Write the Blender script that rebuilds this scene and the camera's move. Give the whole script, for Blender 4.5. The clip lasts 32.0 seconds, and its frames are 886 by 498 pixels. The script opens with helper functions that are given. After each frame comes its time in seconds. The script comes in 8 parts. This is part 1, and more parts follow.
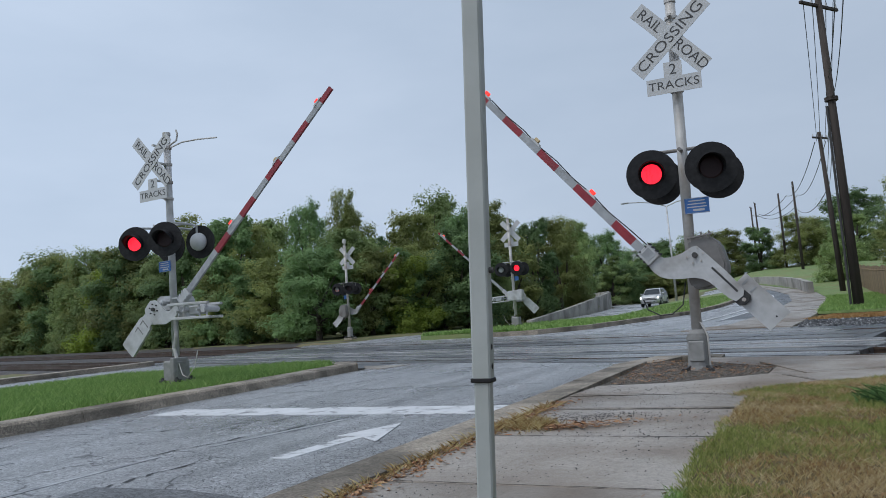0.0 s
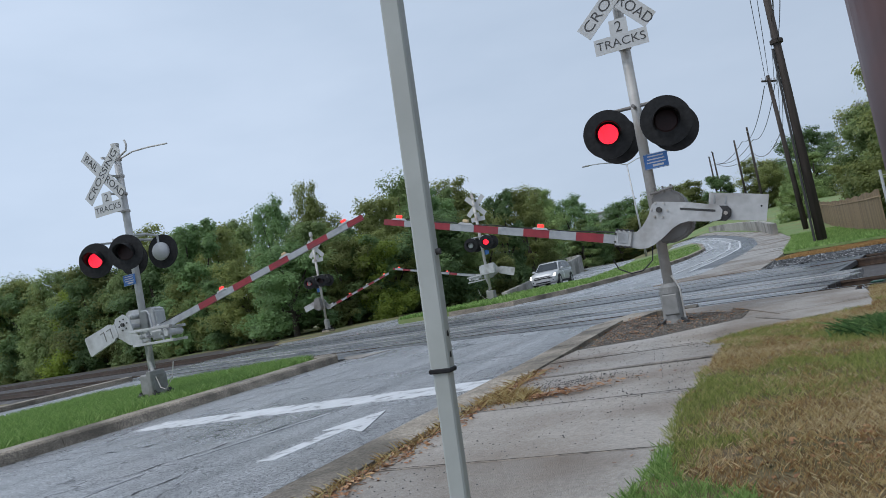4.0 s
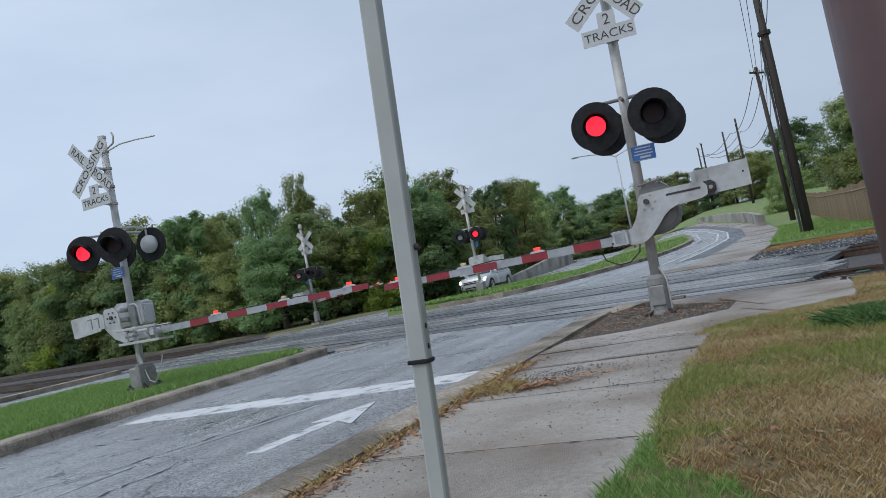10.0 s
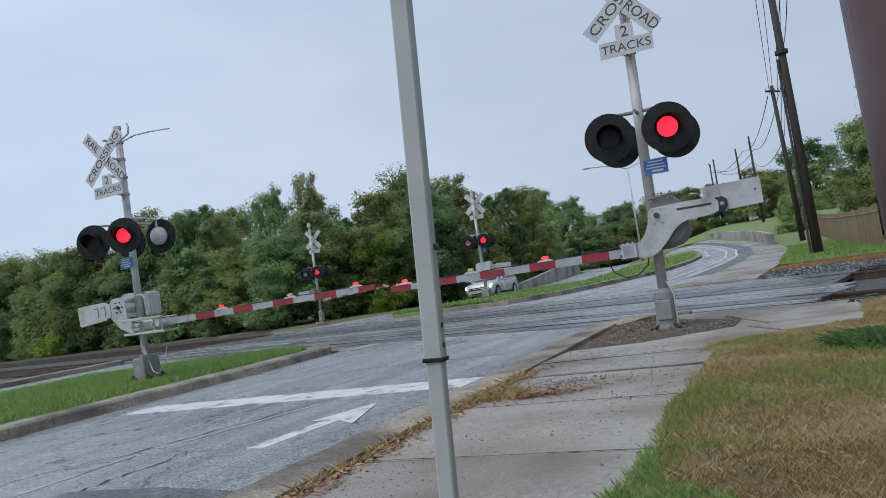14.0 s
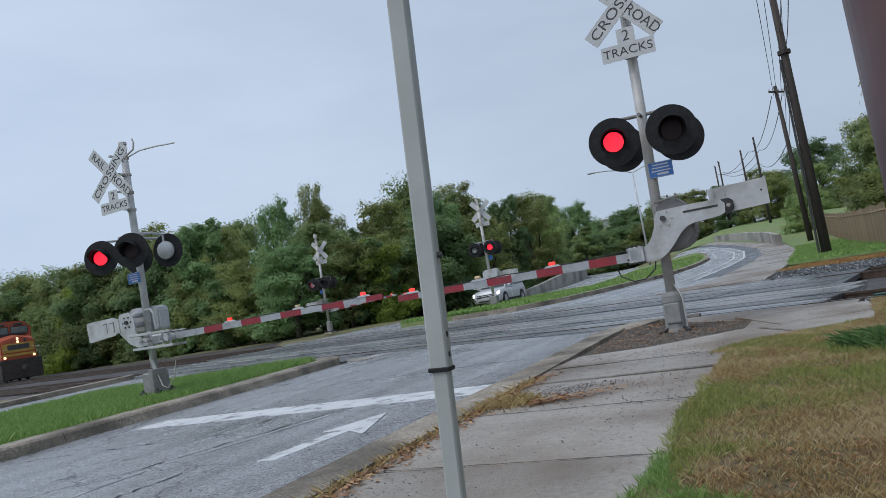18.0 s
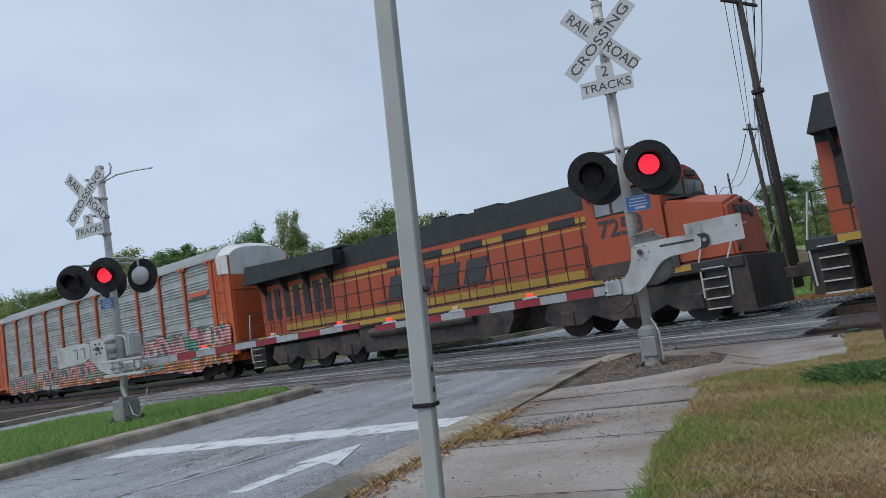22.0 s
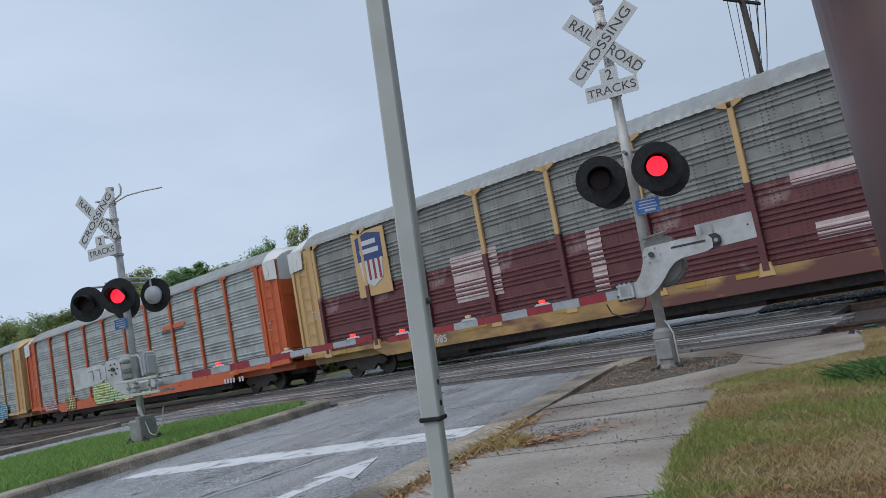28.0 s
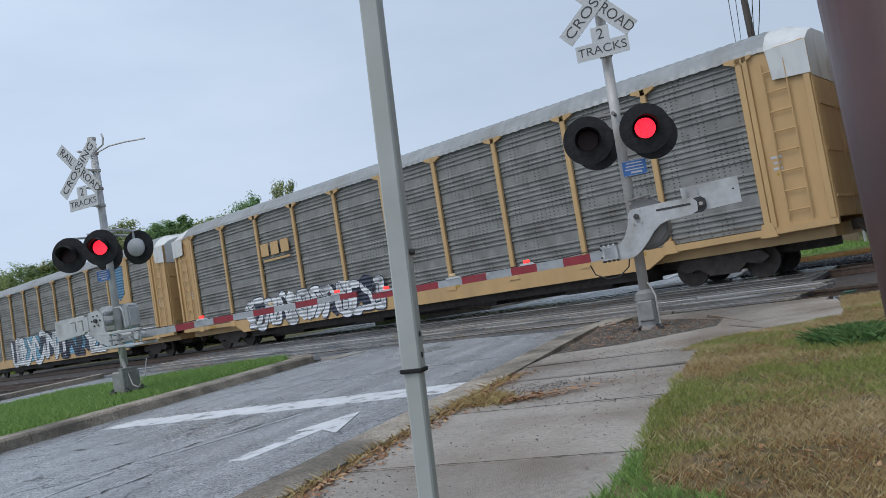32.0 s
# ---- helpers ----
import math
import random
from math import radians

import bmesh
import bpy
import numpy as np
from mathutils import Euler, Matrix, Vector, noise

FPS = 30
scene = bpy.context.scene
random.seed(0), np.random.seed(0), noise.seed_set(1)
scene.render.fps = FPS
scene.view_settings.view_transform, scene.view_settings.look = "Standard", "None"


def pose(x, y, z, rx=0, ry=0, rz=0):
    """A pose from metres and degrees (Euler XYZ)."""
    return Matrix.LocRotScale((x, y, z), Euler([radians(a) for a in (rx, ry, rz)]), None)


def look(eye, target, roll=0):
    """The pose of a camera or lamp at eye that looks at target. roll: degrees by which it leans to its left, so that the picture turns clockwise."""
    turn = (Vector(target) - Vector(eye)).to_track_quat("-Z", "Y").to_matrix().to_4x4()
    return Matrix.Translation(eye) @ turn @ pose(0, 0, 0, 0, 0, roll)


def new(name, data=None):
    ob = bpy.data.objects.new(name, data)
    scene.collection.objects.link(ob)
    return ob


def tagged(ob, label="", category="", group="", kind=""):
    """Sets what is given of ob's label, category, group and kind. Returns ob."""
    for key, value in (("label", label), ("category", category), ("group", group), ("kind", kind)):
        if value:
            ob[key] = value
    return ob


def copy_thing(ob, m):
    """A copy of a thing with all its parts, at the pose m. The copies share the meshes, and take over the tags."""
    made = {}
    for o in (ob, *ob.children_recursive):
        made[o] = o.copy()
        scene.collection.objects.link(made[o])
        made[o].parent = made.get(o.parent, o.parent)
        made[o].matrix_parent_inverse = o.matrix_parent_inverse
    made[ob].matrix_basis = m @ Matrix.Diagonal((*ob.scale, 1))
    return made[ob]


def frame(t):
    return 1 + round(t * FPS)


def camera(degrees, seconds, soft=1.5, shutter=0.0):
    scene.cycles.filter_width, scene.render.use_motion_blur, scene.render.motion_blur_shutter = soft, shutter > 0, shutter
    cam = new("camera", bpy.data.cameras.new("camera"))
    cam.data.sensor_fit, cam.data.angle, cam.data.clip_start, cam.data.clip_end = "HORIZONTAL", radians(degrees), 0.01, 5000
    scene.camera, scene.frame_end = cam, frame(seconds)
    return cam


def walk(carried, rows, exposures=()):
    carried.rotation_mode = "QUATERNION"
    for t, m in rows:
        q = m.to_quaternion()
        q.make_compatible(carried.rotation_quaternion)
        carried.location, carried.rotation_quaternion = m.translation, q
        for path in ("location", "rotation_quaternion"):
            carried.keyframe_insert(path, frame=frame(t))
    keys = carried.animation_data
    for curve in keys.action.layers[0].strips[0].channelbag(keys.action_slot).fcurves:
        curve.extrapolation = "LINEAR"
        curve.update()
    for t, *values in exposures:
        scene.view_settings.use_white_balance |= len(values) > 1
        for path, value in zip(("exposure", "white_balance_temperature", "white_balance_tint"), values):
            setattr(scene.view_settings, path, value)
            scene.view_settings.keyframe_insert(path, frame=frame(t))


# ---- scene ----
cam = camera(60.0, 32.0, soft=0.6)
PATH = [
    (0.0, (-0.018, -0.042, 1.184, 95.814, 4.559, 0.808)),
    (0.5, (-0.005, -0.055, 1.191, 96.919, 6.109, 0.893)),
    (1.0, (-0.001, -0.003, 1.190, 98.360, 6.081, 1.807)),
    (1.5, (-0.006, -0.005, 1.186, 97.361, 5.168, 3.019)),
    (2.0, (-0.011, -0.044, 1.178, 93.905, 6.241, 4.089)),
    (2.5, (0.015, -0.027, 1.170, 90.039, 8.964, 3.211)),
    (3.0, (0.027, -0.016, 1.169, 88.831, 11.396, 0.997)),
    (3.5, (0.038, 0.000, 1.195, 91.119, 12.590, 0.197)),
    (4.0, (0.012, 0.028, 1.189, 94.105, 11.051, -0.940)),
    (4.5, (0.007, 0.006, 1.192, 95.146, 10.476, -1.948)),
    (6.5, (0.008, -0.006, 1.194, 96.596, 8.634, -2.912)),
    (7.0, (0.010, -0.003, 1.189, 95.783, 7.968, -4.237)),
    (7.5, (0.018, -0.021, 1.193, 95.307, 8.253, -4.333)),
    (8.0, (0.006, -0.003, 1.189, 95.325, 8.191, -3.186)),
    (8.5, (0.012, -0.003, 1.188, 94.911, 8.127, -2.344)),
    (9.0, (0.000, 0.000, 1.190, 95.000, 8.219, -2.389)),
    (9.5, (0.008, -0.001, 1.189, 94.463, 9.515, -1.839)),
    (10.0, (0.025, -0.003, 1.188, 93.349, 11.266, -1.705)),
    (10.5, (0.019, -0.002, 1.188, 92.883, 11.167, -1.844)),
    (11.0, (0.013, -0.002, 1.189, 93.039, 10.636, -1.763)),
    (11.5, (0.018, -0.008, 1.189, 93.109, 10.977, -2.137)),
    (12.0, (0.030, -0.014, 1.188, 92.812, 12.050, -3.050)),
    (12.5, (0.028, -0.005, 1.185, 92.887, 12.191, -3.290)),
    (13.0, (0.020, -0.007, 1.188, 93.265, 11.357, -2.819)),
    (13.5, (0.012, 0.001, 1.186, 93.417, 10.054, -2.231)),
    (14.0, (0.010, -0.015, 1.185, 93.777, 8.690, -1.317)),
    (14.5, (0.010, -0.003, 1.183, 94.239, 8.832, -0.899)),
    (16.5, (0.010, -0.009, 1.185, 94.830, 9.199, -0.991)),
    (17.0, (0.011, -0.008, 1.185, 94.859, 9.440, -0.714)),
    (17.5, (0.012, -0.007, 1.185, 94.669, 9.770, -0.678)),
    (18.0, (0.014, -0.005, 1.185, 94.473, 9.921, -0.725)),
    (18.5, (0.013, -0.007, 1.184, 94.345, 10.133, -0.959)),
    (19.0, (0.014, -0.009, 1.184, 94.269, 10.383, -1.325)),
    (19.5, (0.017, -0.009, 1.186, 94.548, 10.598, -1.937)),
    (20.0, (0.017, -0.006, 1.186, 95.043, 11.080, -1.732)),
    (20.5, (0.017, -0.011, 1.187, 95.498, 10.965, -1.262)),
    (21.0, (0.008, -0.006, 1.188, 95.821, 9.910, -1.179)),
    (21.5, (0.007, -0.012, 1.194, 96.156, 9.129, -1.709)),
    (22.0, (0.005, -0.001, 1.192, 96.397, 9.154, -2.492)),
    (22.5, (0.008, -0.003, 1.192, 96.880, 9.637, -2.738)),
    (23.0, (0.013, -0.010, 1.194, 97.242, 9.399, -3.258)),
    (23.5, (-0.002, 0.013, 1.190, 97.294, 7.997, -3.436)),
    (24.0, (-0.001, 0.013, 1.190, 97.324, 7.930, -1.959)),
    (24.5, (0.005, 0.009, 1.190, 97.148, 8.673, -1.547)),
    (25.0, (0.003, 0.007, 1.190, 97.060, 8.476, -1.464)),
    (25.5, (0.002, 0.005, 1.191, 97.463, 8.348, -1.346)),
    (27.5, (0.016, 0.018, 1.192, 97.875, 10.438, -2.008)),
    (28.0, (0.016, 0.011, 1.193, 97.280, 11.008, -1.426)),
    (28.5, (0.024, 0.010, 1.192, 96.871, 11.848, -1.254)),
    (29.0, (0.031, 0.009, 1.191, 96.174, 12.516, -1.618)),
    (29.5, (0.030, 0.008, 1.190, 95.726, 12.429, -2.186)),
    (30.0, (0.028, 0.003, 1.191, 95.620, 11.929, -2.728)),
    (30.5, (0.031, 0.013, 1.188, 94.926, 11.912, -2.719)),
    (31.0, (0.022, 0.016, 1.187, 94.126, 10.922, -2.867)),
    (31.5, (0.017, 0.024, 1.186, 93.814, 9.948, -2.863)),
    (32.0, (0.017, 0.025, 1.186, 93.973, 9.945, -2.639)),
]
walk(cam, [(t, pose(*p)) for t, p in PATH], exposures=[(0, -0.08), (1, -0.16), (2, -0.17), (3, 0.12), (4, 0.06), (7, 0.0), (9, 0.0), (12, 0.1), (13, 0.1), (14.5, 0.0), (17, -0.03), (20, -0.02), (24, -0.05), (29, 0.0), (32, 0.08)])

# ---- daylight: an overcast sky ----
SUN_EL, SUN_ROT = radians(58), radians(235)
world = bpy.data.worlds.new("overcast")
scene.world = world
world.use_nodes = True
wn, wl = world.node_tree.nodes, world.node_tree.links
bg = wn["Background"]
sky = wn.new("ShaderNodeTexSky")
sky.sky_type, sky.sun_disc, sky.sun_elevation, sky.sun_rotation = "NISHITA", False, SUN_EL, SUN_ROT
sky.air_density, sky.dust_density, sky.ozone_density = 1.0, 4.0, 1.0
tc = wn.new("ShaderNodeTexCoord")
mp = wn.new("ShaderNodeMapping")
mp.inputs["Scale"].default_value = (1.0, 1.0, 3.0)
cl = wn.new("ShaderNodeTexNoise")
cl.inputs["Scale"].default_value, cl.inputs["Detail"].default_value, cl.inputs["Roughness"].default_value = 1.6, 5.0, 0.55
cr = wn.new("ShaderNodeValToRGB")
cr.color_ramp.elements[0].position, cr.color_ramp.elements[1].position = 0.3, 0.72
cr.color_ramp.elements[0].color = (4.5, 5.58, 7.15, 1)
cr.color_ramp.elements[1].color = (5.7, 6.78, 8.4, 1)
mx = wn.new("ShaderNodeMix")
mx.data_type = "RGBA"
mx.inputs["Factor"].default_value = 0.9
wl.new(tc.outputs["Generated"], mp.inputs["Vector"])
wl.new(mp.outputs["Vector"], cl.inputs["Vector"])
wl.new(cl.outputs["Fac"], cr.inputs["Fac"])
wl.new(sky.outputs["Color"], mx.inputs["A"])
wl.new(cr.outputs["Color"], mx.inputs["B"])
# the overcast is a little brighter on the veiled sun's side
dp = wn.new("ShaderNodeVectorMath")
dp.operation = "DOT_PRODUCT"
dp.inputs[1].default_value = (-0.24, -0.02, 0.0)
one = wn.new("ShaderNodeMath")
one.inputs[1].default_value = 1.0
vs_ = wn.new("ShaderNodeVectorMath")
vs_.operation = "SCALE"
wl.new(tc.outputs["Generated"], dp.inputs[0])
wl.new(dp.outputs["Value"], one.inputs[0])
wl.new(mx.outputs["Result"], vs_.inputs[0])
wl.new(one.outputs["Value"], vs_.inputs["Scale"])
wl.new(vs_.outputs["Vector"], bg.inputs["Color"])
bg.inputs["Strength"].default_value = 0.104

sun = bpy.data.lights.new("sun", "SUN")
sun.energy, sun.angle, sun.color = 1.5, radians(40), (1.0, 0.985, 0.965)
sun_ob = new("sun", sun)
sun_ob.matrix_world = look((0, 0, 60), (-60 * math.sin(SUN_ROT) / math.tan(SUN_EL), -60 * math.cos(SUN_ROT) / math.tan(SUN_EL), 0))


# ---- materials ----
def ramp(nodes, stops):
    r = nodes.new("ShaderNodeValToRGB")
    els = r.color_ramp.elements
    while len(els) < len(stops):
        els.new(0.5)
    for e, (p, c) in zip(els, stops):
        e.position, e.color = p, (*c, 1)
    return r


def mat(name, stops, scale=4.0, rough=(0.6, 0.8), metal=0.0, bump=0.0, bump_scale=60.0, stain=None, stain_scale=0.6, rand=0.0, emit=None, stretch=(1, 1, 1), spec=0.5, chips=None, streaks=0.0, cracks=None):
    """A surface: a colour ramp over grain, stains at a second scale, its own roughness and relief."""
    m = bpy.data.materials.new(name)
    m.use_nodes = True
    n, l = m.node_tree.nodes, m.node_tree.links
    b = n["Principled BSDF"]
    co = n.new("ShaderNodeTexCoord")
    ma = n.new("ShaderNodeMapping")
    ma.inputs["Scale"].default_value = stretch
    l.new(co.outputs["Object"], ma.inputs["Vector"])
    t = n.new("ShaderNodeTexNoise")
    t.inputs["Scale"].default_value, t.inputs["Detail"].default_value, t.inputs["Roughness"].default_value = scale, 8.0, 0.62
    l.new(ma.outputs["Vector"], t.inputs["Vector"])
    if not isinstance(stops[0][1], tuple):
        stops = [(0.3 + 0.4 * i / max(1, len(stops) - 1), c) for i, c in enumerate(stops)]
    r = ramp(n, stops)
    l.new(t.outputs["Fac"], r.inputs["Fac"])
    out = r.outputs["Color"]
    t2 = n.new("ShaderNodeTexNoise")
    t2.inputs["Scale"].default_value, t2.inputs["Detail"].default_value = stain_scale, 5.0
    l.new(ma.outputs["Vector"], t2.inputs["Vector"])
    if stain:
        lo, hi, c = stain
        rr = ramp(n, [(lo, (0, 0, 0)), (hi, (1, 1, 1))])
        l.new(t2.outputs["Fac"], rr.inputs["Fac"])
        mi = n.new("ShaderNodeMix")
        mi.data_type = "RGBA"
        mi.inputs["B"].default_value = (*c, 1)
        l.new(rr.outputs["Color"], mi.inputs["Factor"])
        l.new(out, mi.inputs["A"])
        out = mi.outputs["Result"]
    def times(src, fac, lo, hi, f0=0.0, f1=1.0):
        mr = n.new("ShaderNodeMapRange")
        mr.inputs["From Min"].default_value, mr.inputs["From Max"].default_value = f0, f1
        mr.inputs["To Min"].default_value, mr.inputs["To Max"].default_value = lo, hi
        l.new(fac, mr.inputs["Value"])
        mi = n.new("ShaderNodeMix")
        mi.data_type, mi.blend_type = "RGBA", "MULTIPLY"
        mi.inputs["Factor"].default_value = 1.0
        l.new(src, mi.inputs["A"])
        l.new(mr.outputs["Result"], mi.inputs["B"])
        return mi.outputs["Result"]

    if chips:
        vo = n.new("ShaderNodeTexVoronoi")
        vo.inputs["Scale"].default_value = chips[0]
        l.new(co.outputs["Object"], vo.inputs["Vector"])
        sp = n.new("ShaderNodeSeparateColor")
        l.new(vo.outputs["Color"], sp.inputs["Color"])
        out = times(out, sp.outputs["Red"], chips[1], chips[2])
    if streaks or cracks:
        # wear and cracks that follow the road
        mg = n.new("ShaderNodeMapping")
        mg.inputs["Rotation"].default_value = (0, 0, radians(26.4))
        l.new(co.outputs["Object"], mg.inputs["Vector"])
    if streaks:
        ms = n.new("ShaderNodeMapping")
        ms.inputs["Scale"].default_value = (2.6, 0.16, 1.0)
        l.new(mg.outputs["Vector"], ms.inputs["Vector"])
        ts = n.new("ShaderNodeTexNoise")
        ts.inputs["Scale"].default_value, ts.inputs["Detail"].default_value = 1.0, 6.0
        l.new(ms.outputs["Vector"], ts.inputs["Vector"])
        out = times(out, ts.outputs["Fac"], 1 - streaks, 1 + streaks, 0.3, 0.7)
    if cracks:
        wn_ = n.new("ShaderNodeTexNoise")
        wn_.inputs["Scale"].default_value, wn_.inputs["Detail"].default_value = 3.0, 4.0
        l.new(mg.outputs["Vector"], wn_.inputs["Vector"])
        ad = n.new("ShaderNodeMix")
        ad.data_type, ad.blend_type = "RGBA", "LINEAR_LIGHT"
        ad.inputs["Factor"].default_value = 0.25
        l.new(mg.outputs["Vector"], ad.inputs["A"])
        l.new(wn_.outputs["Color"], ad.inputs["B"])
        vc = n.new("ShaderNodeTexVoronoi")
        vc.feature = "DISTANCE_TO_EDGE"
        vc.inputs["Scale"].default_value = cracks[0]
        l.new(ad.outputs["Result"], vc.inputs["Vector"])
        km = n.new("ShaderNodeTexNoise")
        km.inputs["Scale"].default_value = 0.45
        l.new(mg.outputs["Vector"], km.inputs["Vector"])
        wd = n.new("ShaderNodeMapRange")
        wd.inputs["From Min"].default_value, wd.inputs["From Max"].default_value = 0.46, 0.62
        wd.inputs["To Min"].default_value, wd.inputs["To Max"].default_value = 0.0005, cracks[1]
        l.new(km.outputs["Fac"], wd.inputs["Value"])
        dv = n.new("ShaderNodeMath")
        dv.operation = "DIVIDE"
        l.new(vc.outputs["Distance"], dv.inputs[0])
        l.new(wd.outputs["Result"], dv.inputs[1])
        out = times(out, dv.outputs["Value"], cracks[2], 1.0, 0.4, 1.2)
    if rand:
        oi = n.new("ShaderNodeObjectInfo")
        mr = n.new("ShaderNodeMapRange")
        mr.inputs["To Min"].default_value, mr.inputs["To Max"].default_value = 1 - rand, 1 + rand
        l.new(oi.outputs["Random"], mr.inputs["Value"])
        hs = n.new("ShaderNodeHueSaturation")
        l.new(mr.outputs["Result"], hs.inputs["Value"])
        l.new(out, hs.inputs["Color"])
        out = hs.outputs["Color"]
    l.new(out, b.inputs["Base Color"])
    rg = n.new("ShaderNodeMapRange")
    rg.inputs["From Min"].default_value, rg.inputs["From Max"].default_value = 0.3, 0.7
    rg.inputs["To Min"].default_value, rg.inputs["To Max"].default_value = rough
    l.new(t2.outputs["Fac"], rg.inputs["Value"])
    l.new(rg.outputs["Result"], b.inputs["Roughness"])
    b.inputs["Metallic"].default_value = metal
    b.inputs["Specular IOR Level"].default_value = spec
    if bump:
        t3 = n.new("ShaderNodeTexNoise")
        t3.inputs["Scale"].default_value, t3.inputs["Detail"].default_value = bump_scale, 4.0
        l.new(ma.outputs["Vector"], t3.inputs["Vector"])
        bu = n.new("ShaderNodeBump")
        bu.inputs["Strength"].default_value, bu.inputs["Distance"].default_value = bump, 0.02
        l.new(t3.outputs["Fac"], bu.inputs["Height"])
        l.new(bu.outputs["Normal"], b.inputs["Normal"])
    if emit:
        b.inputs["Emission Color"].default_value = (*emit[0], 1)
        b.inputs["Emission Strength"].default_value = emit[1]
    return m


M_ASPHALT = mat("worn wet asphalt", [(0.18, 0.187, 0.198), (0.42, 0.432, 0.45)], 26, (0.16, 0.46), bump=0.8, bump_scale=110, stain=(0.48, 0.70, (0.30, 0.307, 0.318)), stain_scale=0.5, chips=(62, 0.45, 1.42), streaks=0.25, cracks=(0.8, 0.016, 0.25))
M_NEW_ASPHALT = mat("dark patched asphalt", [(0.03, 0.032, 0.037), (0.06, 0.064, 0.07)], 18, (0.2, 0.5), bump=0.35, bump_scale=120, stain=(0.45, 0.65, (0.09, 0.095, 0.10)), stain_scale=0.5)
M_CHIP = mat("dark coarse asphalt", [(0.055, 0.057, 0.062), (0.16, 0.163, 0.17)], 20, (0.2, 0.5), bump=0.8, bump_scale=90, chips=(55, 0.3, 1.7), streaks=0.2)
M_PANEL = mat("wet concrete crossing panel", [(0.15, 0.147, 0.145), (0.29, 0.286, 0.284)], 4, (0.18, 0.36), spec=1.0, bump=0.08, bump_scale=30, stain=(0.50, 0.57, (0.06, 0.062, 0.068)), stain_scale=1.6, rand=0.14, stretch=(0.22, 2.2, 1))
M_DARKPANEL = mat("dark wet rubber crossing panel", [(0.03, 0.03, 0.033), (0.07, 0.068, 0.066)], 3, (0.2, 0.45), spec=0.9, bump=0.1, bump_scale=40, stain=(0.54, 0.64, (0.11, 0.108, 0.106)), stain_scale=1.5, rand=0.2, stretch=(0.22, 2.2, 1))
M_PALE = mat("pale wet concrete carriageway", [(0.20, 0.205, 0.215), (0.33, 0.335, 0.345)], 6, (0.15, 0.4), bump=0.2, bump_scale=80, stain=(0.45, 0.66, (0.15, 0.155, 0.16)), stain_scale=0.7)
M_CONCRETE = mat("weathered concrete pavement", [(0.233, 0.206, 0.176), (0.419, 0.376, 0.331)], 30, (0.25, 0.62), bump=0.5, bump_scale=120, stain=(0.42, 0.62, (0.186, 0.147, 0.112)), stain_scale=0.7, rand=0.10, chips=(110, 0.86, 1.12), streaks=0.10)
M_KERB = mat("old concrete kerb", [(0.19, 0.158, 0.122), (0.42, 0.36, 0.285)], 30, (0.5, 0.8), bump=0.5, bump_scale=60, stain=(0.42, 0.64, (0.115, 0.098, 0.076)), stain_scale=1.3, rand=0.1, chips=(70, 0.6, 1.35))
M_PAINT = mat("worn white road paint", [(0.36, (0.17, 0.172, 0.18)), (0.45, (0.56, 0.57, 0.585)), (0.8, (0.72, 0.73, 0.75))], 4.5, (0.3, 0.55), bump=0.2, bump_scale=120)
M_PAINT_OLD = mat("faded white road paint", [(0.35, (0.14, 0.145, 0.155)), (0.62, (0.36, 0.37, 0.385))], 3.0, (0.3, 0.55))
M_CRACK = mat("tar-filled crack", [(0.018, 0.018, 0.019), (0.035, 0.035, 0.036)], 10, (0.4, 0.6))
M_SOIL = mat("grass roots and soil", [(0.08, 0.11, 0.035), (0.16, 0.16, 0.07)], 3, (0.85, 0.95), bump=0.6, bump_scale=40, stain=(0.45, 0.62, (0.17, 0.135, 0.065)), stain_scale=0.5)
M_LAWN = mat("lawn turf", [(0.09, 0.15, 0.045), (0.22, 0.30, 0.11)], 2.2, (0.8, 0.95), bump=0.9, bump_scale=14, stain=(0.48, 0.66, (0.20, 0.20, 0.085)), stain_scale=0.35)
M_VERGE = mat("dry verge turf", [(0.06, 0.043, 0.022), (0.24, 0.17, 0.085)], 30, (0.8, 0.95), bump=0.9, bump_scale=60, stain=(0.45, 0.65, (0.10, 0.085, 0.035)), stain_scale=1.5)
M_BALLAST = mat("oily dark ballast", [(0.022, 0.019, 0.018), (0.085, 0.072, 0.066)], 12, (0.55, 0.8), bump=0.5, bump_scale=30, rand=0.3)
M_GRIT = mat("gravel bed with dead leaves", [(0.055, 0.046, 0.036), (0.15, 0.125, 0.10)], 25, (0.7, 0.9), bump=0.8, bump_scale=60, chips=(60, 0.4, 1.8))
M_RAIL = mat("rusty rail steel", [(0.06, 0.04, 0.03), (0.13, 0.085, 0.06)], 9, (0.4, 0.65), metal=0.4)
M_RAILTOP = mat("polished rail head", [(0.35, 0.35, 0.36), (0.5, 0.5, 0.51)], 9, (0.18, 0.3), metal=0.9)
M_TIE = mat("weathered timber tie", [(0.05, 0.042, 0.036), (0.12, 0.10, 0.085)], 8, (0.8, 0.95), bump=0.4)
M_GALV = mat("galvanised steel", [(0.42, 0.43, 0.44), (0.58, 0.59, 0.60)], 7, (0.42, 0.6), metal=0.35, stain=(0.5, 0.72, (0.33, 0.32, 0.31)), stain_scale=2.5)
M_MAST = mat("dull aluminium mast paint", [(0.42, 0.40, 0.38), (0.56, 0.545, 0.52)], 5, (0.45, 0.65), metal=0.2, stain=(0.5, 0.7, (0.30, 0.26, 0.23)), stain_scale=2.2)
